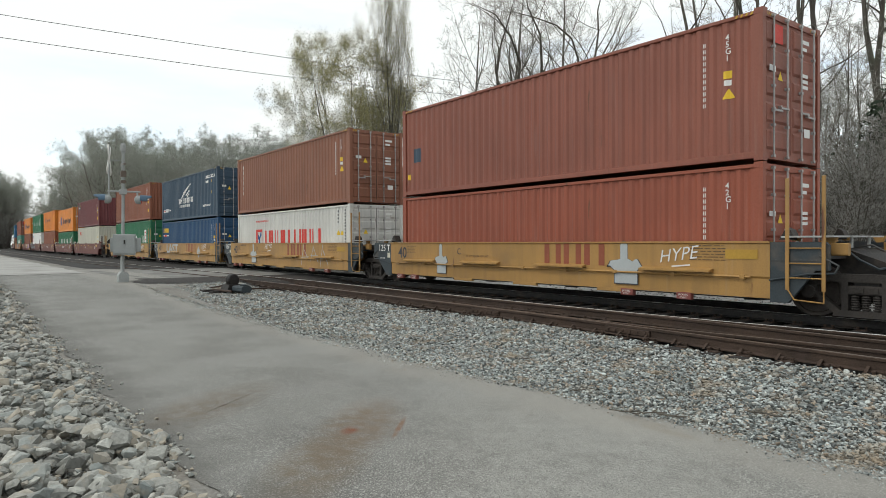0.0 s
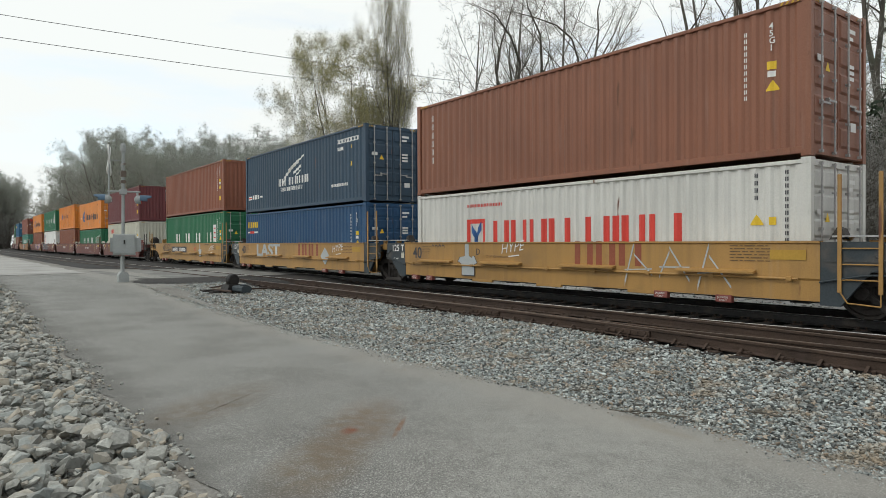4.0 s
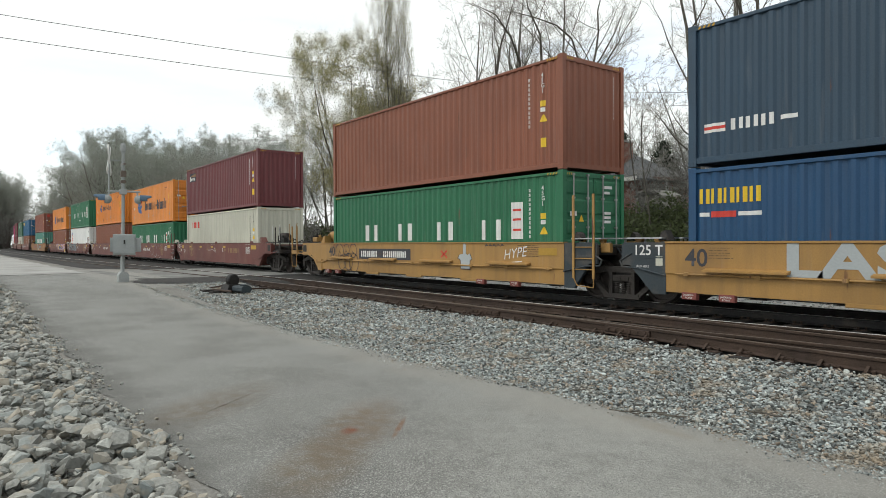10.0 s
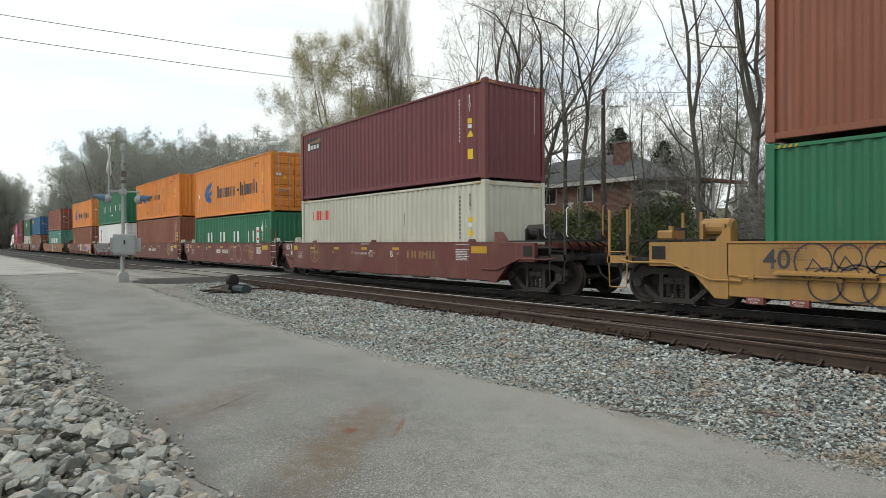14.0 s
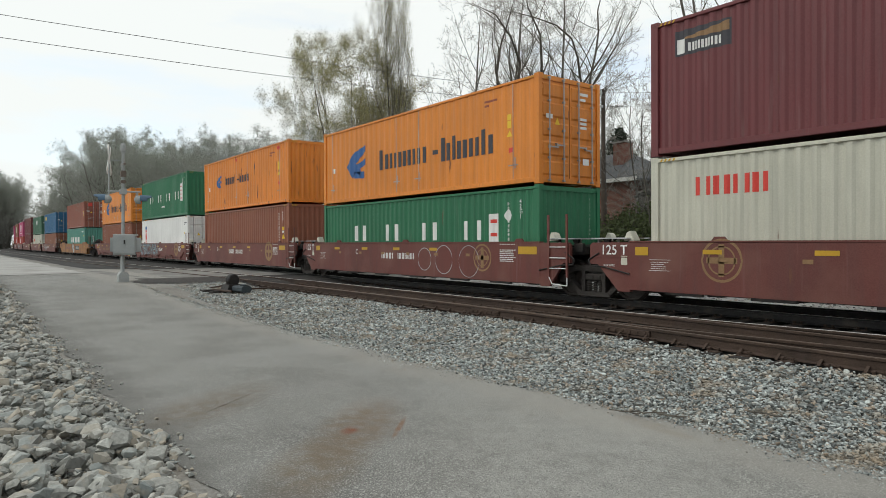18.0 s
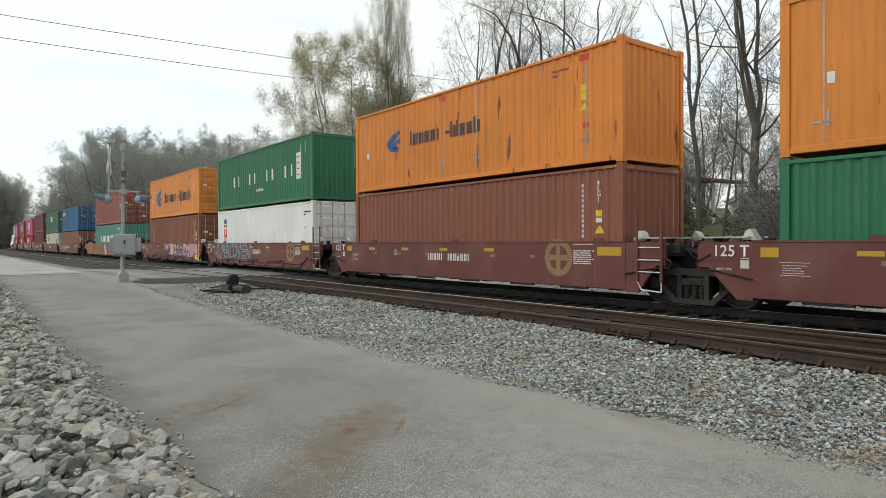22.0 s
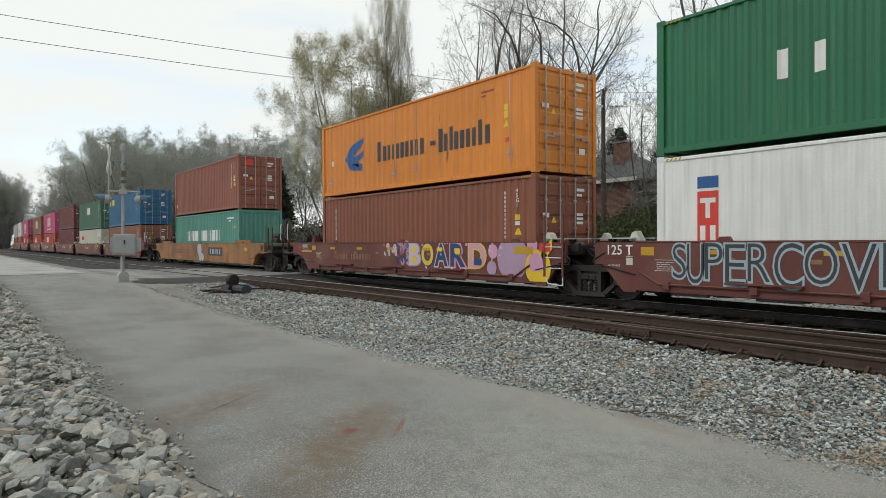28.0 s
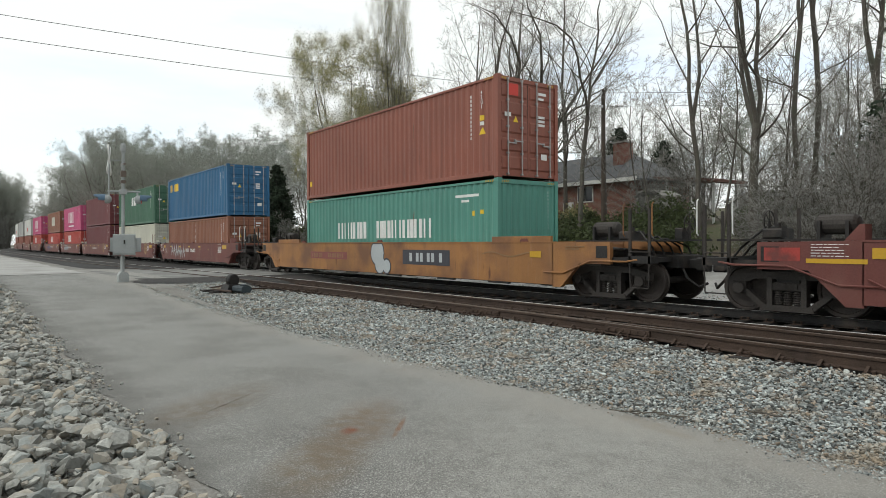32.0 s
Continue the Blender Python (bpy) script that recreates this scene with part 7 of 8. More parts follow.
for k in range(9):
    plant(("young", "bare_e", "young", "young")[k % 4], -34 + 34 * rng_w.random(), 33 + 30 * rng_w.random(), "leafless grey tree in the thicket behind the railway", "thicket behind the railway", rng_w.uniform(0, 360), rng_w.uniform(0.5, 0.85) * (1.4 if k % 4 == 2 else 1.0))
for k in range(24):
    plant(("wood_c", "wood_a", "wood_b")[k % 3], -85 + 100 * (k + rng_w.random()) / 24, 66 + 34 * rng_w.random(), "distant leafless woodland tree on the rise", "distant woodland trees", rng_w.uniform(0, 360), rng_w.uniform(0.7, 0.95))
for k in range(14):
    plant("brush", -36 + 38 * rng_w.random(), 29 + 34 * rng_w.random(), "grey leafless brush in the thicket", "leafless brush", rng_w.uniform(0, 360), rng_w.uniform(0.8, 1.7), "brush")

# the wood along the curve
wood = ("leafless grey woodland tree beside the curve", "woodland trees along the line")
for k in range(120):
    x = -56 - 175 * (k + rng_w.random() * 0.8) / 120
    row = k % 3
    y = 19.5 + 4.0 * row + rng_w.uniform(-1.4, 1.4) + sideways(x)
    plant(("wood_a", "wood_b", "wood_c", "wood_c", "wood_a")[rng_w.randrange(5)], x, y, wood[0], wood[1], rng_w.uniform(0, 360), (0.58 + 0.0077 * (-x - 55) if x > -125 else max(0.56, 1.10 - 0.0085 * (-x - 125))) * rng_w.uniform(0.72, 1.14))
for k in range(26):
    x = -236 - 40 * rng_w.random()
    plant(("wood_a", "wood_c", "wood_b")[k % 3], x, 2.5 + 13.0 * rng_w.random(), wood[0], wood[1], rng_w.uniform(0, 360), rng_w.uniform(1.1, 1.5))
for k in range(16):
    x = -238 - 28 * rng_w.random()
    plant(("wood_a", "wood_c")[k % 2], x, TRACK_Y + sideways(x) - 5.0 - 5 * rng_w.random(), wood[0], wood[1], rng_w.uniform(0, 360), rng_w.uniform(1.0, 1.4))
for k in range(30):
    x = -62 - 160 * k / 30
    plant("wood_c", x, 36 + 12 * rng_w.random() + sideways(x), wood[0], wood[1], rng_w.uniform(0, 360), rng_w.uniform(0.70, 0.92) * (0.85 if x > -90 else 1.05 if x > -135 else 0.72))


for k in range(34):
    x = -232 - 34 * rng_w.random()
    plant("brush", x, 0.5 + 13.5 * rng_w.random(), "grey leafless brush beside the railway", "leafless brush", rng_w.uniform(0, 360), rng_w.uniform(2.0, 3.2), "brush")
for k in range(44):
    x = -60 - 165 * (k + rng_w.random()) / 44
    plant("brush", x, 18.2 + 2.0 * rng_w.random() + sideways(x), "grey leafless brush beside the railway", "leafless brush", rng_w.uniform(0, 360), rng_w.uniform(1.1, 2.0), "brush")


def conifer(x, y, h, w, label, seed, z=None):
    rng = np.random.default_rng(seed)
    t = thing("tree", None, None, label, "conifer", "evergreens behind the railway")
    t.matrix_basis = pose(x, y, ground_z(x, y) - 0.1 if z is None else z)
    part("trunk", Geo().tube((0, 0, 0), (0, 0, h * 0.93), 0.16, 8, 0.02), BARK, t)
    segs, pts = [], []
    n = int(h * 26)
    for k in range(n):
        u = (k + 0.5) / n
        z0 = h * (0.06 + 0.92 * u)
        reach = w * (1.0 - u) ** 0.72 * rng.uniform(0.55, 1.12) + 0.15
        a = rng.uniform(0, math.tau)
        p0 = np.array([0, 0, z0])
        p1 = np.array([math.cos(a) * reach, math.sin(a) * reach, z0 + reach * rng.uniform(-0.05, 0.35)])
        segs.append((p0, p1, 0.025, 0.006))
        for j in range(36):
            v = rng.uniform(0.25, 1.0)
            pts.append(p0 + (p1 - p0) * v + rng.normal(size=3) * 0.13 * (0.6 + reach * 0.5))
    part("limb", quick_mesh("limb", *tubes(segs, 4), BARK), None, t)
    part("crown", quick_mesh("crown", *leaf_quads(pts, 0.055, rng, 2.4), NEEDLE), None, t)


conifer(-7.8, 25.2, 6.6, 2.6, "dark green cedar beside the leafless trees", 3)
conifer(-5.8, 26.5, 7.5, 2.6, "dark green cedar beside the leafless trees", 4)
conifer(-36.0, 47.0, 8.4, 3.4, "dark pine rising behind the brick house", 5)
conifer(-33.4, 50.0, 7.0, 2.8, "dark pine rising behind the brick house", 6)
conifer(-52.0, 22.0, 8.0, 2.3, "dark evergreen at the edge of the wood", 7)
conifer(-50.2, 21.5, 6.0, 2.0, "dark evergreen at the edge of the wood", 8)
conifer(-170.0, 20.5, 9.5, 3.4, "dark evergreen at the edge of the wood", 9)


def shrub(x, y, h, w, leaves, label, seed, per=2600):
    rng = np.random.default_rng(seed)
    s = thing("shrub", None, None, label, "shrub", "undergrowth behind the railway")
    s.matrix_basis = pose(x, y, ground_z(x, y) - 0.05)
    segs, pts = [], []
    for k in range(46):
        a = rng.uniform(0, math.tau)
        lean = rng.uniform(0.05, 1.0)
        p = np.array([rng.normal() * 0.2, rng.normal() * 0.2, 0.0])
        top = np.array([math.cos(a) * w * lean, math.sin(a) * w * lean, h * rng.uniform(0.5, 1.0) * (1 - 0.35 * lean)])
        m = p * 0.5 + top * 0.5 + rng.normal(size=3) * 0.15
        segs += [(p, m, 0.018, 0.012), (m, top, 0.012, 0.004)]
        for j in range(per // 46):
            v = rng.uniform(0.15, 1.1)
            pts.append(m + (top - m) * v + rng.normal(size=3) * np.array([0.22, 0.22, 0.18]) * (0.5 + w * 0.35))
    part("stem", quick_mesh("stem", *tubes(segs, 4), BARK), None, s)
    part("foliage", quick_mesh("foliage", *leaf_quads(pts, 0.055, rng, 1.7), leaves), None, s)


for k, (x, y, h, w, lv, lab) in enumerate((
        (-22.6, 24.2, 2.6, 1.9, LEAF, "bushy green shrub below the pole"), (-25.2, 24.6, 2.4, 1.8, LEAF, "green shrub below the brick house"), (-20.2, 24.0, 2.2, 1.7, LEAF, "green shrub beside the grey shed"),
        (-17.6, 23.8, 2.7, 2.0, LEAF, "dense dark green shrub between the trunks"), (-15.4, 23.6, 2.3, 1.9, LEAF, "dense dark green shrub between the trunks"), (-14.2, 29.0, 2.2, 1.8, LEAF, "green shrub between the trunks"),
        (-11.8, 29.5, 2.2, 2.0, LEAF, "green shrub between the trunks"), (-28.0, 24.5, 2.3, 1.9, LEAF, "green shrub below the brick house"), (-24.0, 28.5, 2.0, 1.7, LEAF, "green shrub below the brick house"), (-21.0, 28.5, 2.1, 1.7, LEAF, "green shrub beside the pole"), (-26.0, 30.0, 2.0, 1.7, BUD, "olive budding shrub before the brick house"), (-18.6, 28.0, 2.8, 2.1, LEAF, "green shrub beside the grey shed"), (-31.0, 26.5, 2.6, 2.0, BUD, "olive budding shrub behind the railway"), (-35.0, 25.5, 2.8, 2.2, BUD, "olive budding shrub behind the railway"),
        (-39.0, 24.5, 3.0, 2.2, LEAF, "green shrub at the edge of the wood"), (-43.5, 24.0, 3.2, 2.4, LEAF, "green shrub at the edge of the wood"), (-47.0, 23.0, 3.4, 2.3, LEAF, "green shrub at the edge of the wood"), (-9.5, 23.5, 2.0, 1.6, LEAF, "green shrub below the cedar"), (-37.5, 31.0, 4.2, 2.6, LEAF, "tall dark green shrub under the trees"), (-40.5, 31.5, 4.8, 2.6, LEAF, "tall dark green shrub under the trees"), (-44.0, 31.0, 5.0, 2.8, LEAF, "tall dark green shrub under the trees"), (-47.5, 30.0, 4.6, 2.8, BUD, "tall olive budding shrub under the trees"), (-34.5, 32.0, 3.8, 2.4, BUD, "olive budding shrub under the trees"))):
    shrub(x, y, h, w, lv, lab, 60 + k)
for k in range(34):
    x = -6 - 170 * (k / 34) ** 1.6
    y = 20.0 + 3.5 * rng_w.random() + sideways(x)
    if -31 < x < -12.5:
        continue
    plant("brush", x, y, "grey leafless brush beside the railway", "leafless brush", rng_w.uniform(0, 360), rng_w.uniform(0.75, 1.25), "brush")
for x, y, s in ((-36.0, 29.0, 1.5), (-38.8, 29.0, 1.6), (-42.5, 28.8, 1.6), (-45.5, 29.2, 1.7), (-49.0, 28.0, 1.6), (-40.0, 34.0, 2.0), (-44.0, 35.0, 2.0)):
    plant("brush", x, y, "dense grey leafless bush under the trees", "leafless brush", 57 * x, s, "brush")
for x, y, s in ((-8.6, 22.6, 1.25), (-7.2, 22.2, 1.35), (-6.0, 22.4, 1.4), (-5.0, 22.8, 1.4), (-7.8, 23.6, 1.5), (-9.8, 22.4, 1.0)):
    plant("brush", x, y, "dense grey leafless bush in front of the cedar", "leafless brush", 57 * x, s, "brush")


# ---- houses behind the trees ----
def brick_paint():
    m = bpy.data.materials.new("dark_red_brickwork")
    m.use_nodes = True
    n, l = m.node_tree.nodes, m.node_tree.links
    co = n.new("ShaderNodeTexCoord")
    mp = n.new("ShaderNodeMapping")
    mp.inputs["Rotation"].default_value = (radians(90), 0, 0)
    b = n.new("ShaderNodeTexBrick")
    b.inputs["Color1"].default_value, b.inputs["Color2"].default_value = (0.20, 0.075, 0.05, 1), (0.15, 0.055, 0.04, 1)
    b.inputs["Mortar"].default_value = (0.24, 0.21, 0.18, 1)
    b.inputs["Scale"].default_value, b.inputs["Mortar Size"].default_value = 1.0, 0.010
    b.inputs["Brick Width"].default_value, b.inputs["Row Height"].default_value = 0.21, 0.075
    l.new(co.outputs["Object"], mp.inputs[0])
    l.new(mp.outputs[0], b.inputs["Vector"])
    l.new(b.outputs["Color"], n["Principled BSDF"].inputs["Base Color"])
    n["Principled BSDF"].inputs["Roughness"].default_value = 0.9
    return m


BRICK = brick_paint()
SHINGLE = mat("grey_roof_shingles", (0.115, 0.118, 0.122), 0.9, 0, 0.2, 14, 1.0, 0.4)
REDROOF = mat("faded_red_roof", (0.20, 0.105, 0.085), 0.8, 0, 0.2, 12, 0.8)
SIDING = mat("white_siding", (0.66, 0.66, 0.63), 0.6, 0, 0.06, 10, 0.6)
SHEDGREY = mat("weathered_grey_boards", (0.27, 0.26, 0.24), 0.85, 0, 0.15, 12, 0.8)
GLASS = mat("dark_window_glass", (0.02, 0.022, 0.025), 0.08)


def gable_roof(x0, x1, y0, y1, ze, zr, over):
    t = 0.14
    ym = (y0 + y1) / 2
    g = Geo()
    g.prism([(y0 - over, ze - 0.1), (ym, zr), (y1 + over, ze - 0.1), (y1 + over, ze - 0.1 + t), (ym, zr + t), (y0 - over, ze - 0.1 + t)], x0 - over, x1 + over)
    return g


def window(parent, x, y, z, w, h):
    win = part("window", Geo().box(x - w / 2 - 0.07, x + w / 2 + 0.07, y - 0.06, y, z - 0.07, z + h + 0.07), SIDING, parent, "white framed window")
    part("pane", Geo().box(x - w / 2, x - 0.02, y - 0.075, y - 0.06, z, z + h).box(x + 0.02, x + w / 2, y - 0.075, y - 0.06, z, z + h), GLASS, win)


house = thing("house", None, None, "low dark red brick house with a grey shingle roof", "house")
house.matrix_basis = pose(1.2, 0, 2.0)
part("wall", Geo().box(-38.3, -26.0, 34.0, 40.0, -0.3, 3.35), BRICK, house)
hip = [(-38.8, 33.5, 3.25), (-25.3, 33.5, 3.25), (-25.3, 40.5, 3.25), (-38.8, 40.5, 3.25), (-35.5, 37.0, 5.45), (-28.7, 37.0, 5.45)]
slopes = [(0, 1, 5, 4), (1, 2, 5), (2, 3, 4, 5), (3, 0, 4)]
roof = part("roof", Geo().add(hip + [(x, y, z - 0.14) for x, y, z in hip], slopes + [tuple(i + 6 for i in f[::-1]) for f in slopes] + [(0, 6, 7, 1), (1, 7, 8, 2), (2, 8, 9, 3), (3, 9, 6, 0)]), SHINGLE, house, "grey shingle roof")
part("fascia", Geo().box(-38.8, -25.5, 33.46, 33.50, 3.12, 3.36), SIDING, roof, "white fascia board")
chim = part("chimney", Geo().box(-28.75, -27.85, 35.4, 36.3, 3.6, 5.9), BRICK, house, "red brick chimney")
part("chimney_cap", Geo().box(-28.83, -27.77, 35.32, 36.38, 5.9, 6.0), SHEDGREY, chim)
for x in (-36.5, -33.2, -29.95):
    window(house, x, 34.0, 2.05, 1.2, 0.95)
part("door", Geo().box(-31.9, -31.0, 33.93, 34.0, 0.0, 2.05), SIDING, house, "white front door")
carport = thing("carport", None, None, "open carport with a faded red flat roof", "carport")
carport.matrix_basis = pose(0, 0, 2.0)
part("roof", Geo().slab([(-24.6, 3.28), (-20.0, 2.78), (-20.0, 2.96), (-24.6, 3.46)], 35.2, 38.5), REDROOF, carport)
for x, y, z in ((-23.6, 35.6, 3.1), (-20.5, 35.6, 2.8), (-20.5, 38.2, 2.8), (-23.6, 38.2, 3.1)):
    part("post", Geo().box(x - 0.06, x + 0.06, y - 0.06, y + 0.06, -0.2, z), SIDING, carport)
shed = thing("shed", None, None, "small grey garden shed with a curved pale roof", "shed")
shed.matrix_basis = pose(0, 0, 1.5)
part("wall", Geo().box(-22.3, -20.9, 31.0, 32.4, -0.3, 2.4), SHEDGREY, shed)
arc = [(-22.5 + 1.8 * k / 10, 2.38 + 0.36 * math.sin(math.pi * k / 10)) for k in range(11)]
part("roof", Geo().slab(arc + [(x, z - 0.07) for x, z in arc[::-1]], 30.7, 32.7), SHEDGREY, shed, "curved pale roof")
part("door", Geo().box(-21.7, -20.8, 30.96, 31.0, -0.1, 1.9), SHINGLE, shed)
far_house = thing("house", None, None, "small white sided house far behind the trees", "house")
far_house.matrix_basis = pose(0, 0, 3.6)
part("wall", Geo().box(-33.0, -27.4, 60, 66, -0.4, 1.5), SIDING, far_house)
part("roof", gable_roof(-33.0, -27.4, 60, 66, 1.5, 2.4, 0.3), SHINGLE, far_house)
part("gable", Geo().slab([(-33.0, 1.45), (-27.4, 1.45), (-30.2, 2.5)], 59.6, 59.8), SIDING, far_house)
window(far_house, -30.0, 60.0, 0.3, 1.2, 0.9)


# ---- stones ----
def rock_shapes(n, seed, flat=0.7, points=11):
    """Angular stones as triangle meshes."""
    rng = np.random.default_rng(seed)
    out = []
    for _ in range(n):
        p = rng.normal(size=(points, 3))
        p /= (np.abs(p) ** 9).sum(1)[:, None] ** (1 / 9)
        p *= rng.uniform(0.82, 1.0, size=(points, 1))
        p *= np.array([1.0, rng.uniform(0.55, 0.95), flat * rng.uniform(0.6, 1.1)]) * 0.5
        bm = bmesh.new()
        for q in p:
            bm.verts.new(q)
        bmesh.ops.convex_hull(bm, input=bm.verts)
        loose = [v for v in bm.verts if not v.link_faces]
        bmesh.ops.delete(bm, geom=loose, context="VERTS")
        bmesh.ops.triangulate(bm, faces=bm.faces)
        bm.verts.index_update()
        out.append((np.array([v.co[:] for v in bm.verts]), np.array([[v.index for v in f.verts] for f in bm.faces])))
        bm.free()
    return out


def strew(shapes, pos, size, rng, tilt=0.5):
    """Many stones as one vertex array and one triangle array."""
    vs, fs, o = [], [], 0
    which = rng.integers(0, len(shapes), len(pos))
    for k, (sv, sf) in enumerate(shapes):
        idx = np.where(which == k)[0]
        if not len(idx):
            continue
        a = rng.uniform(0, math.tau, len(idx))
        b = rng.normal(size=len(idx)) * tilt
        ca, sa, cb, sb = np.cos(a), np.sin(a), np.cos(b), np.sin(b)
        x = sv[None, :, 0] * cb[:, None] + sv[None, :, 2] * sb[:, None]
        z = -sv[None, :, 0] * sb[:, None] + sv[None, :, 2] * cb[:, None]
        y = np.broadcast_to(sv[None, :, 1], x.shape)
        v = np.stack([x * ca[:, None] - y * sa[:, None], x * sa[:, None] + y * ca[:, None], z], -1) * size[idx][:, None, None] + pos[idx][:, None, :]
        vs.append(v.reshape(-1, 3))
        fs.append((sf[None] + (np.arange(len(idx)) * len(sv))[:, None, None] + o).reshape(-1, 3))
        o += len(idx) * len(sv)
    return np.concatenate(vs), np.concatenate(fs)


def bed_height(x, y):
    """Top of the loose stone: level with the ties near the track, feathering out to the lane."""
    return -0.262 + 0.052 * smooth_step(7.2, 8.2, y) * (x > -22) + 0.02 * math.sin(0.9 * x) * math.sin(1.3 * y)


def ballast():
    rng = np.random.default_rng(12)
    shapes = rock_shapes(24, 5, 0.66, 11)
    pos, size = [], []
    for x0, x1, y0, y1, n, s in ((1, -4, 4.7, 9.0, 25000, 0.052), (-4, -8, 4.7, 9.0, 22000, 0.051), (-8, -13, 4.7, 9.0, 21000, 0.058), (-13, -20, 4.7, 9.1, 17000, 0.066), (-20, -24.3, 4.95, 8.6, 6400, 0.062), (-38.5, -75, 6.8, 12.2, 5200, 0.12), (2, -24, 14.75, 20.4, 6200, 0.09), (-26, -60, 15.2, 18.4, 2500, 0.13)):
        x = rng.uniform(x1, x0, n)
        y = rng.uniform(y0, y1, n)
        sz = s * rng.uniform(0.45, 1.0, n) * rng.choice([0.8, 1.0, 1.0, 1.6], n)
        edge = np.array([lane_edge(v) for v in x])
        near = np.clip((y - edge) / 1.3, 0.0, 1.0)
        sz = np.where((y0 < 5) & (y > edge - 1), sz * (0.55 + 0.45 * near), sz)
        keep = (y > edge + rng.normal(size=n) * 0.08) if y0 < 5 else np.ones(n, bool)
        off = np.array([sideways(v) for v in x]) if x1 < -50 else 0.0
        z = np.array([bed_height(a, b) for a, b in zip(x, y)]) + rng.uniform(-0.012, 0.020, n) + sz * 0.10
        if y0 > 14:
            z = np.array([ground_z(a, b) for a, b in zip(x, y)]) + 0.03
        if y0 < 5:
            z = np.maximum(z, np.array([ground_z(a, b) for a, b in zip(x, y)]) + 0.012)
        near = np.array([stock(-1, v) for v in x])
        for line in (near, np.array([stock(1, v) for v in x]), np.full(n, TRACK_Y - GAUGE / 2), np.full(n, TRACK_Y + GAUGE / 2)):
            keep &= np.abs(y - line) > 0.12
        keep &= (y < near - 0.10) | (y > 14.6) | (x < -30)
        pos.append(np.stack([x, y + off, z], 1)[keep])
        size.append(sz[keep])
    n = 12000
    x = 1.0 - 12 * rng.uniform(size=n)
    y = np.array([lane_edge(v) for v in x]) + rng.uniform(-0.05, 1.2, n)
    pos.append(np.stack([x, y, np.array([bed_height(a, b) for a, b in zip(x, y)]) + rng.uniform(0.0, 0.03, n)], 1))
    size.append(rng.uniform(0.022, 0.055, n))
    n = 2600
    x = 0.5 - 21 * rng.uniform(size=n) ** 1.25
    y = np.array([lane_edge(v) for v in x]) - np.abs(rng.normal(size=n)) * 0.14 + 0.10
    pos.append(np.stack([x, y, np.array([ground_z(a, b) for a, b in zip(x, y)]) + 0.022 + 0.05 * np.clip(y - 4.85, 0, 0.3)], 1))
    size.append(rng.uniform(0.008, 0.026, n))
    v, f = strew(shapes, np.concatenate(pos), np.concatenate(size), rng, 0.35)
    ob = new("ballast_stones", quick_mesh("ballast_stones", v, f, BALLAST, True))
    tagged(ob, "grey and tan crushed ballast stones heaped against the tracks", "ballast", kind="stuff")
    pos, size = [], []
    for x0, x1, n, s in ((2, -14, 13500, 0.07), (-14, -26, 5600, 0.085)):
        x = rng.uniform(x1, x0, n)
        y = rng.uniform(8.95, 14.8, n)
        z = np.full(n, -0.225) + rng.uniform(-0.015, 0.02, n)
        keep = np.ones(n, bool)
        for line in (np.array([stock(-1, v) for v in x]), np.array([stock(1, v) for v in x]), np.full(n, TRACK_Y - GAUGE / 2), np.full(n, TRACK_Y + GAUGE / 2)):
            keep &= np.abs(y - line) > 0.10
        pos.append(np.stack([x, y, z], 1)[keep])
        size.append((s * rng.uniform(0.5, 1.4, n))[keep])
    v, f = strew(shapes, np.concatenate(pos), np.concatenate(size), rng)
    ob = new("oily_ballast_stones", quick_mesh("oily_ballast_stones", v, f, OILYSHADE, True))
    tagged(ob, "oily ballast stones between the ties, darkened for shade", "ballast", kind="stuff")


ballast()
sheet("stone_bed", lambda x: -4.0, lambda x: 1.40, span(8, -27.5, 60), 0.012, GRAVEL, "dusty grey gravel under the rubble", "gravel", 6, 0.10)


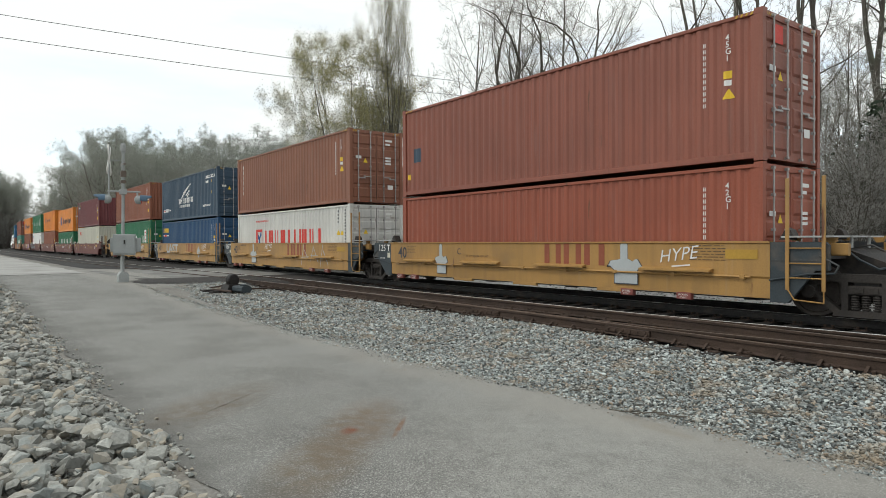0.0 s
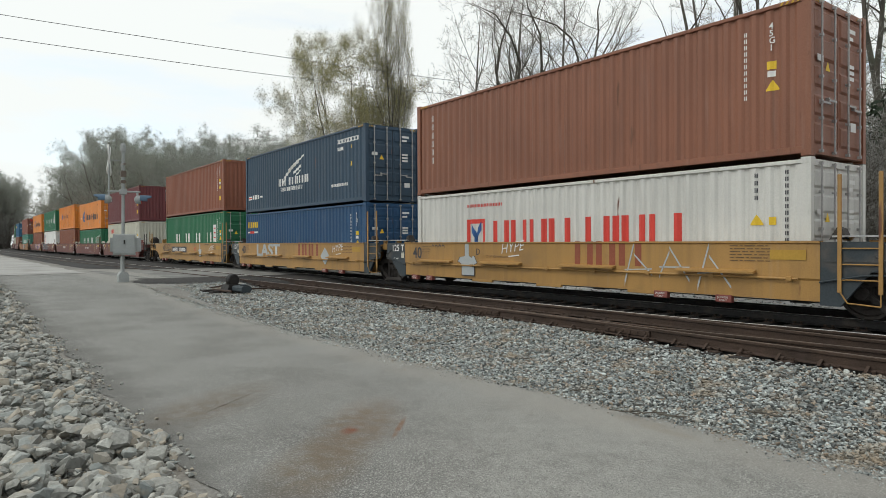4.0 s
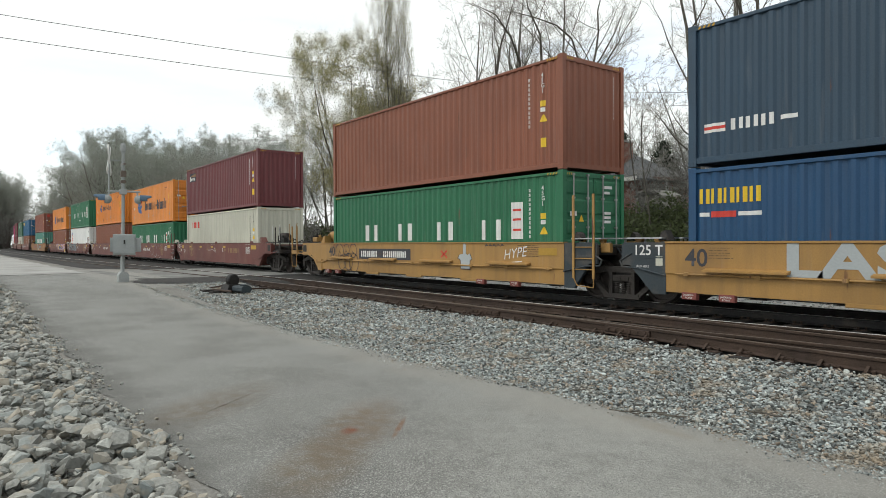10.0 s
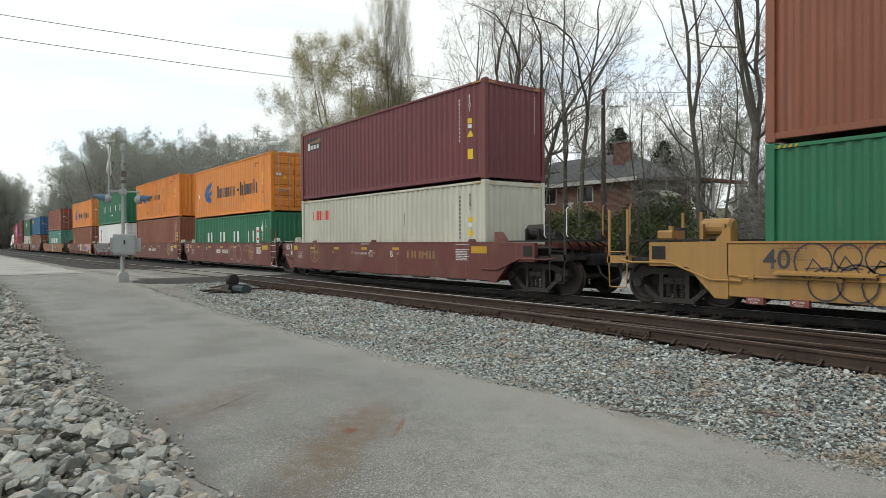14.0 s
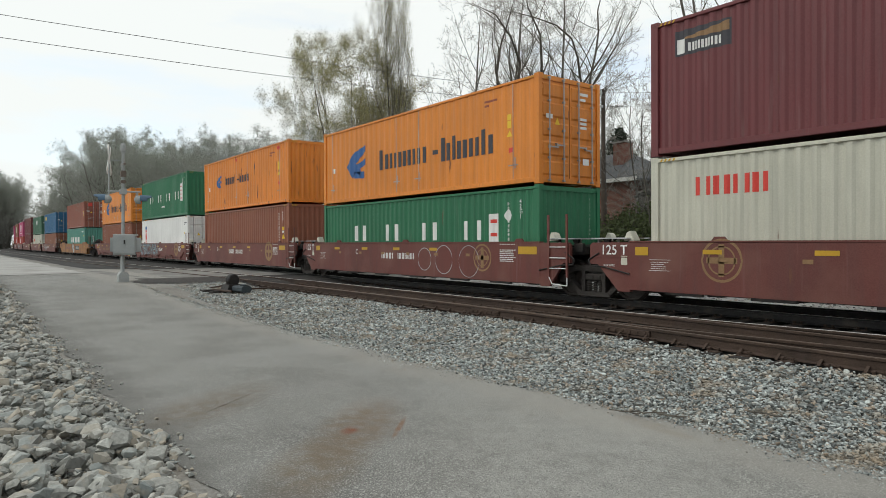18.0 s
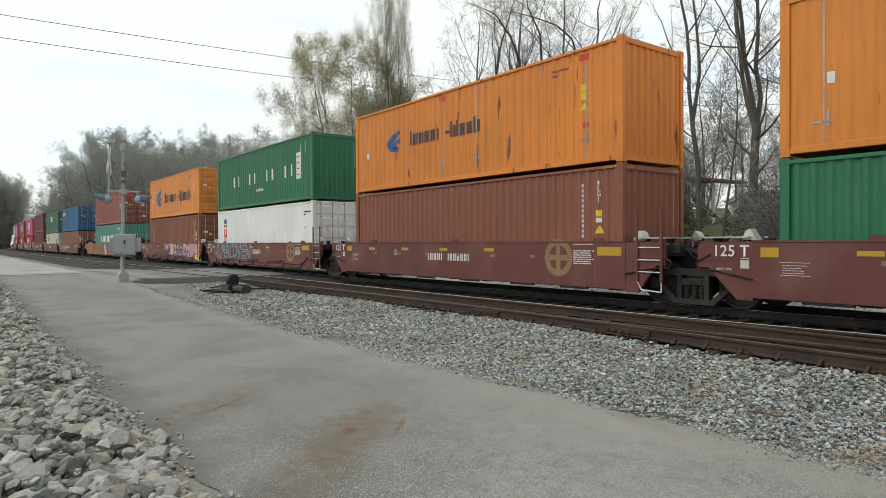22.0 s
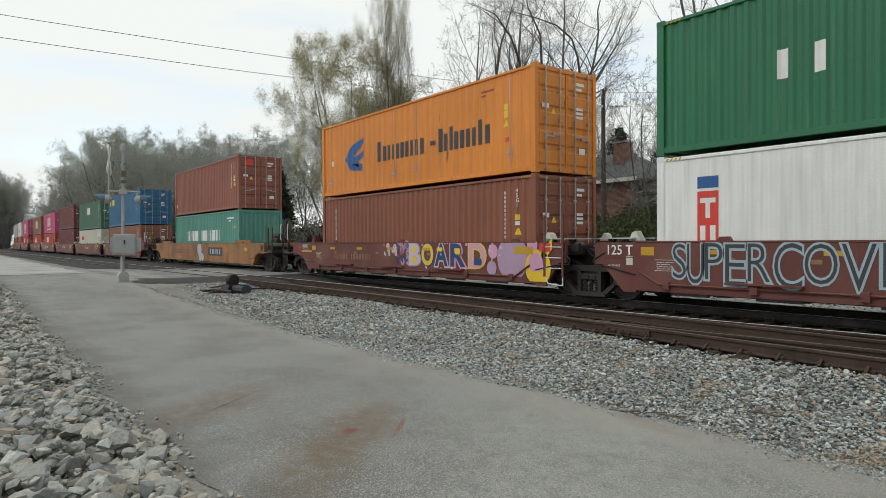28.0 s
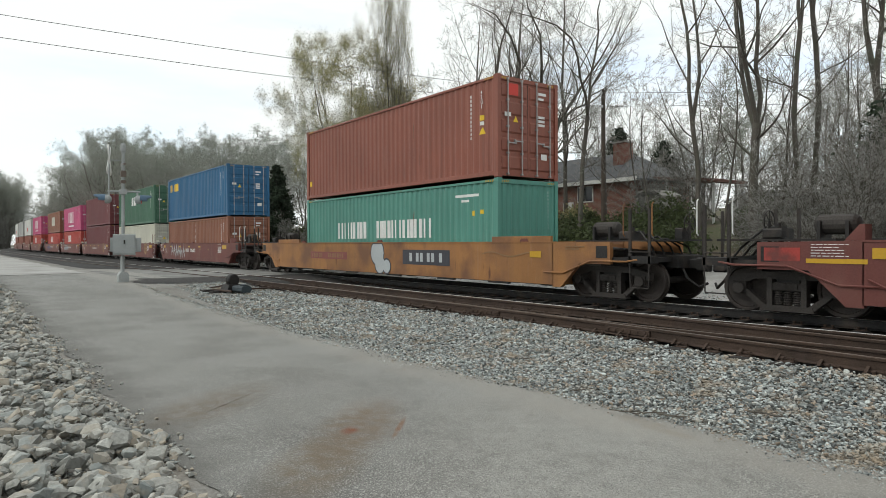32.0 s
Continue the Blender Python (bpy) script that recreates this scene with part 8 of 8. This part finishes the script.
def rubble():
    rng = np.random.default_rng(21)
    shapes = rock_shapes(34, 9, 0.70, 17)
    made = [quick_mesh("stone", v, f, STONE, True) for v, f in shapes]
    bank = thing("stone_bank", None, None, "bank of loose pale grey limestone rubble beside the lane", "rubble")
    spots = []
    for x0, x1, y0, n, lo, hi in ((-2.6, -5.2, -0.8, 1150, 0.06, 0.21), (-5.2, -8.0, -0.6, 1150, 0.055, 0.19), (-8.0, -13, -0.3, 1600, 0.055, 0.16), (-13, -27, -0.2, 2600, 0.06, 0.17)):
        for _ in range(n):
            x = rng.uniform(x1, x0)
            y = rng.uniform(y0, 1.42)
            edge = 1.34 + 0.10 * math.sin(x * 1.9) + 0.07 * math.sin(x * 4.3)
            if y > edge:
                continue
            s = (lo + (hi - lo) * rng.uniform() ** 1.5) * (0.55 if y > edge - 0.14 else 1.0)
            heap = 0.02 + 0.09 * min(1.0, (edge - y) / 0.5)
            spots.append((x, y, ground_z(x, y) + heap * rng.uniform(0.2, 1.5), s))
    spots.sort(key=lambda q: -q[0])
    for x, y, z, s in spots[:300]:
        ob = part("stone", made[rng.integers(0, len(made))], STONE, bank)
        ob.matrix_basis = pose(x, y, z, rng.uniform(-24, 24), rng.uniform(-24, 24), rng.uniform(0, 360)) @ Matrix.Diagonal((s, s, s, 1))
    rest = spots[300:]
    v, f = strew(shapes, np.array([q[:3] for q in rest]), np.array([q[3] for q in rest]), rng, 0.3)
    tagged(part("rubble_fill", quick_mesh("rubble_fill", v, f, STONE, True), STONE, bank), kind="stuff")
    n = 9500
    x = -2.5 - 24 * rng.uniform(size=n) ** 1.3
    y = rng.uniform(-0.5, 1.55, n)
    keep = y < 1.38 + 0.10 * np.sin(x * 1.9) + 0.07 * np.sin(x * 4.3) + rng.normal(size=n) * 0.10
    x, y = x[keep], y[keep]
    z = np.array([ground_z(a, b) for a, b in zip(x, y)]) + 0.03
    v, f = strew(shapes, np.stack([x, y, z], 1), rng.uniform(0.015, 0.05, len(x)), rng)
    tagged(part("stone_grit", quick_mesh("stone_grit", v, f, STONE, True), STONE, bank), kind="stuff")


rubble()


def stick(x, y, length, turn, r, seed, label):
    """A crooked fallen twig with one side shoot."""
    rng = np.random.default_rng(seed)
    p = [Vector((length * (k / 5 - 0.5), rng.normal() * 0.02 * (0 < k < 5), r + 0.006 * k % 0.011)) for k in range(6)]
    g = Geo().pipe(p, r)
    g.tube(p[3], p[3] + Vector((0.16 * length, 0.14 * length, 0.02)), r * 0.6, 5)
    t = thing("fallen_stick", g, BARK, label, "stick", "sticks on the ballast")
    t.matrix_basis = pose(x, y, -0.205, 0, 0, turn)


for k, (x, y, length, turn) in enumerate(((-3.75, 4.98, 0.30, 15), (-3.60, 5.12, 0.34, 40), (-3.40, 5.20, 0.26, 20), (-3.58, 6.40, 0.20, -25), (-4.6, 5.3, 0.16, 60), (-2.9, 5.9, 0.30, 10), (-6.3, 6.2, 0.18, 80))):
    stick(x, y, length, turn, 0.006 + 0.002 * (k % 3), 90 + k, "dry brown fallen stick lying on the ballast")


# ---- movement ----
def motions():
    times = [0.5 * k for k in range(65)]
    for ob, centre, z in on_rails:
        rows = []
        for t in times:
            x = centre + run(t)
            turn = math.degrees(math.atan2(sideways(x + 4) - sideways(x - 4), 8.0))
            rows.append((t, pose(x, TRACK_Y + sideways(x), z, 0, 0, turn)))
        walk(ob, rows)
    fine = [0.1 * k for k in range(321)]
    for w, x in wheels:
        walk(w, [(t, pose(x, 0, WHEEL_R, 0, math.degrees(run(t) / WHEEL_R) % 360.0, 0)) for t in fine])


motions()
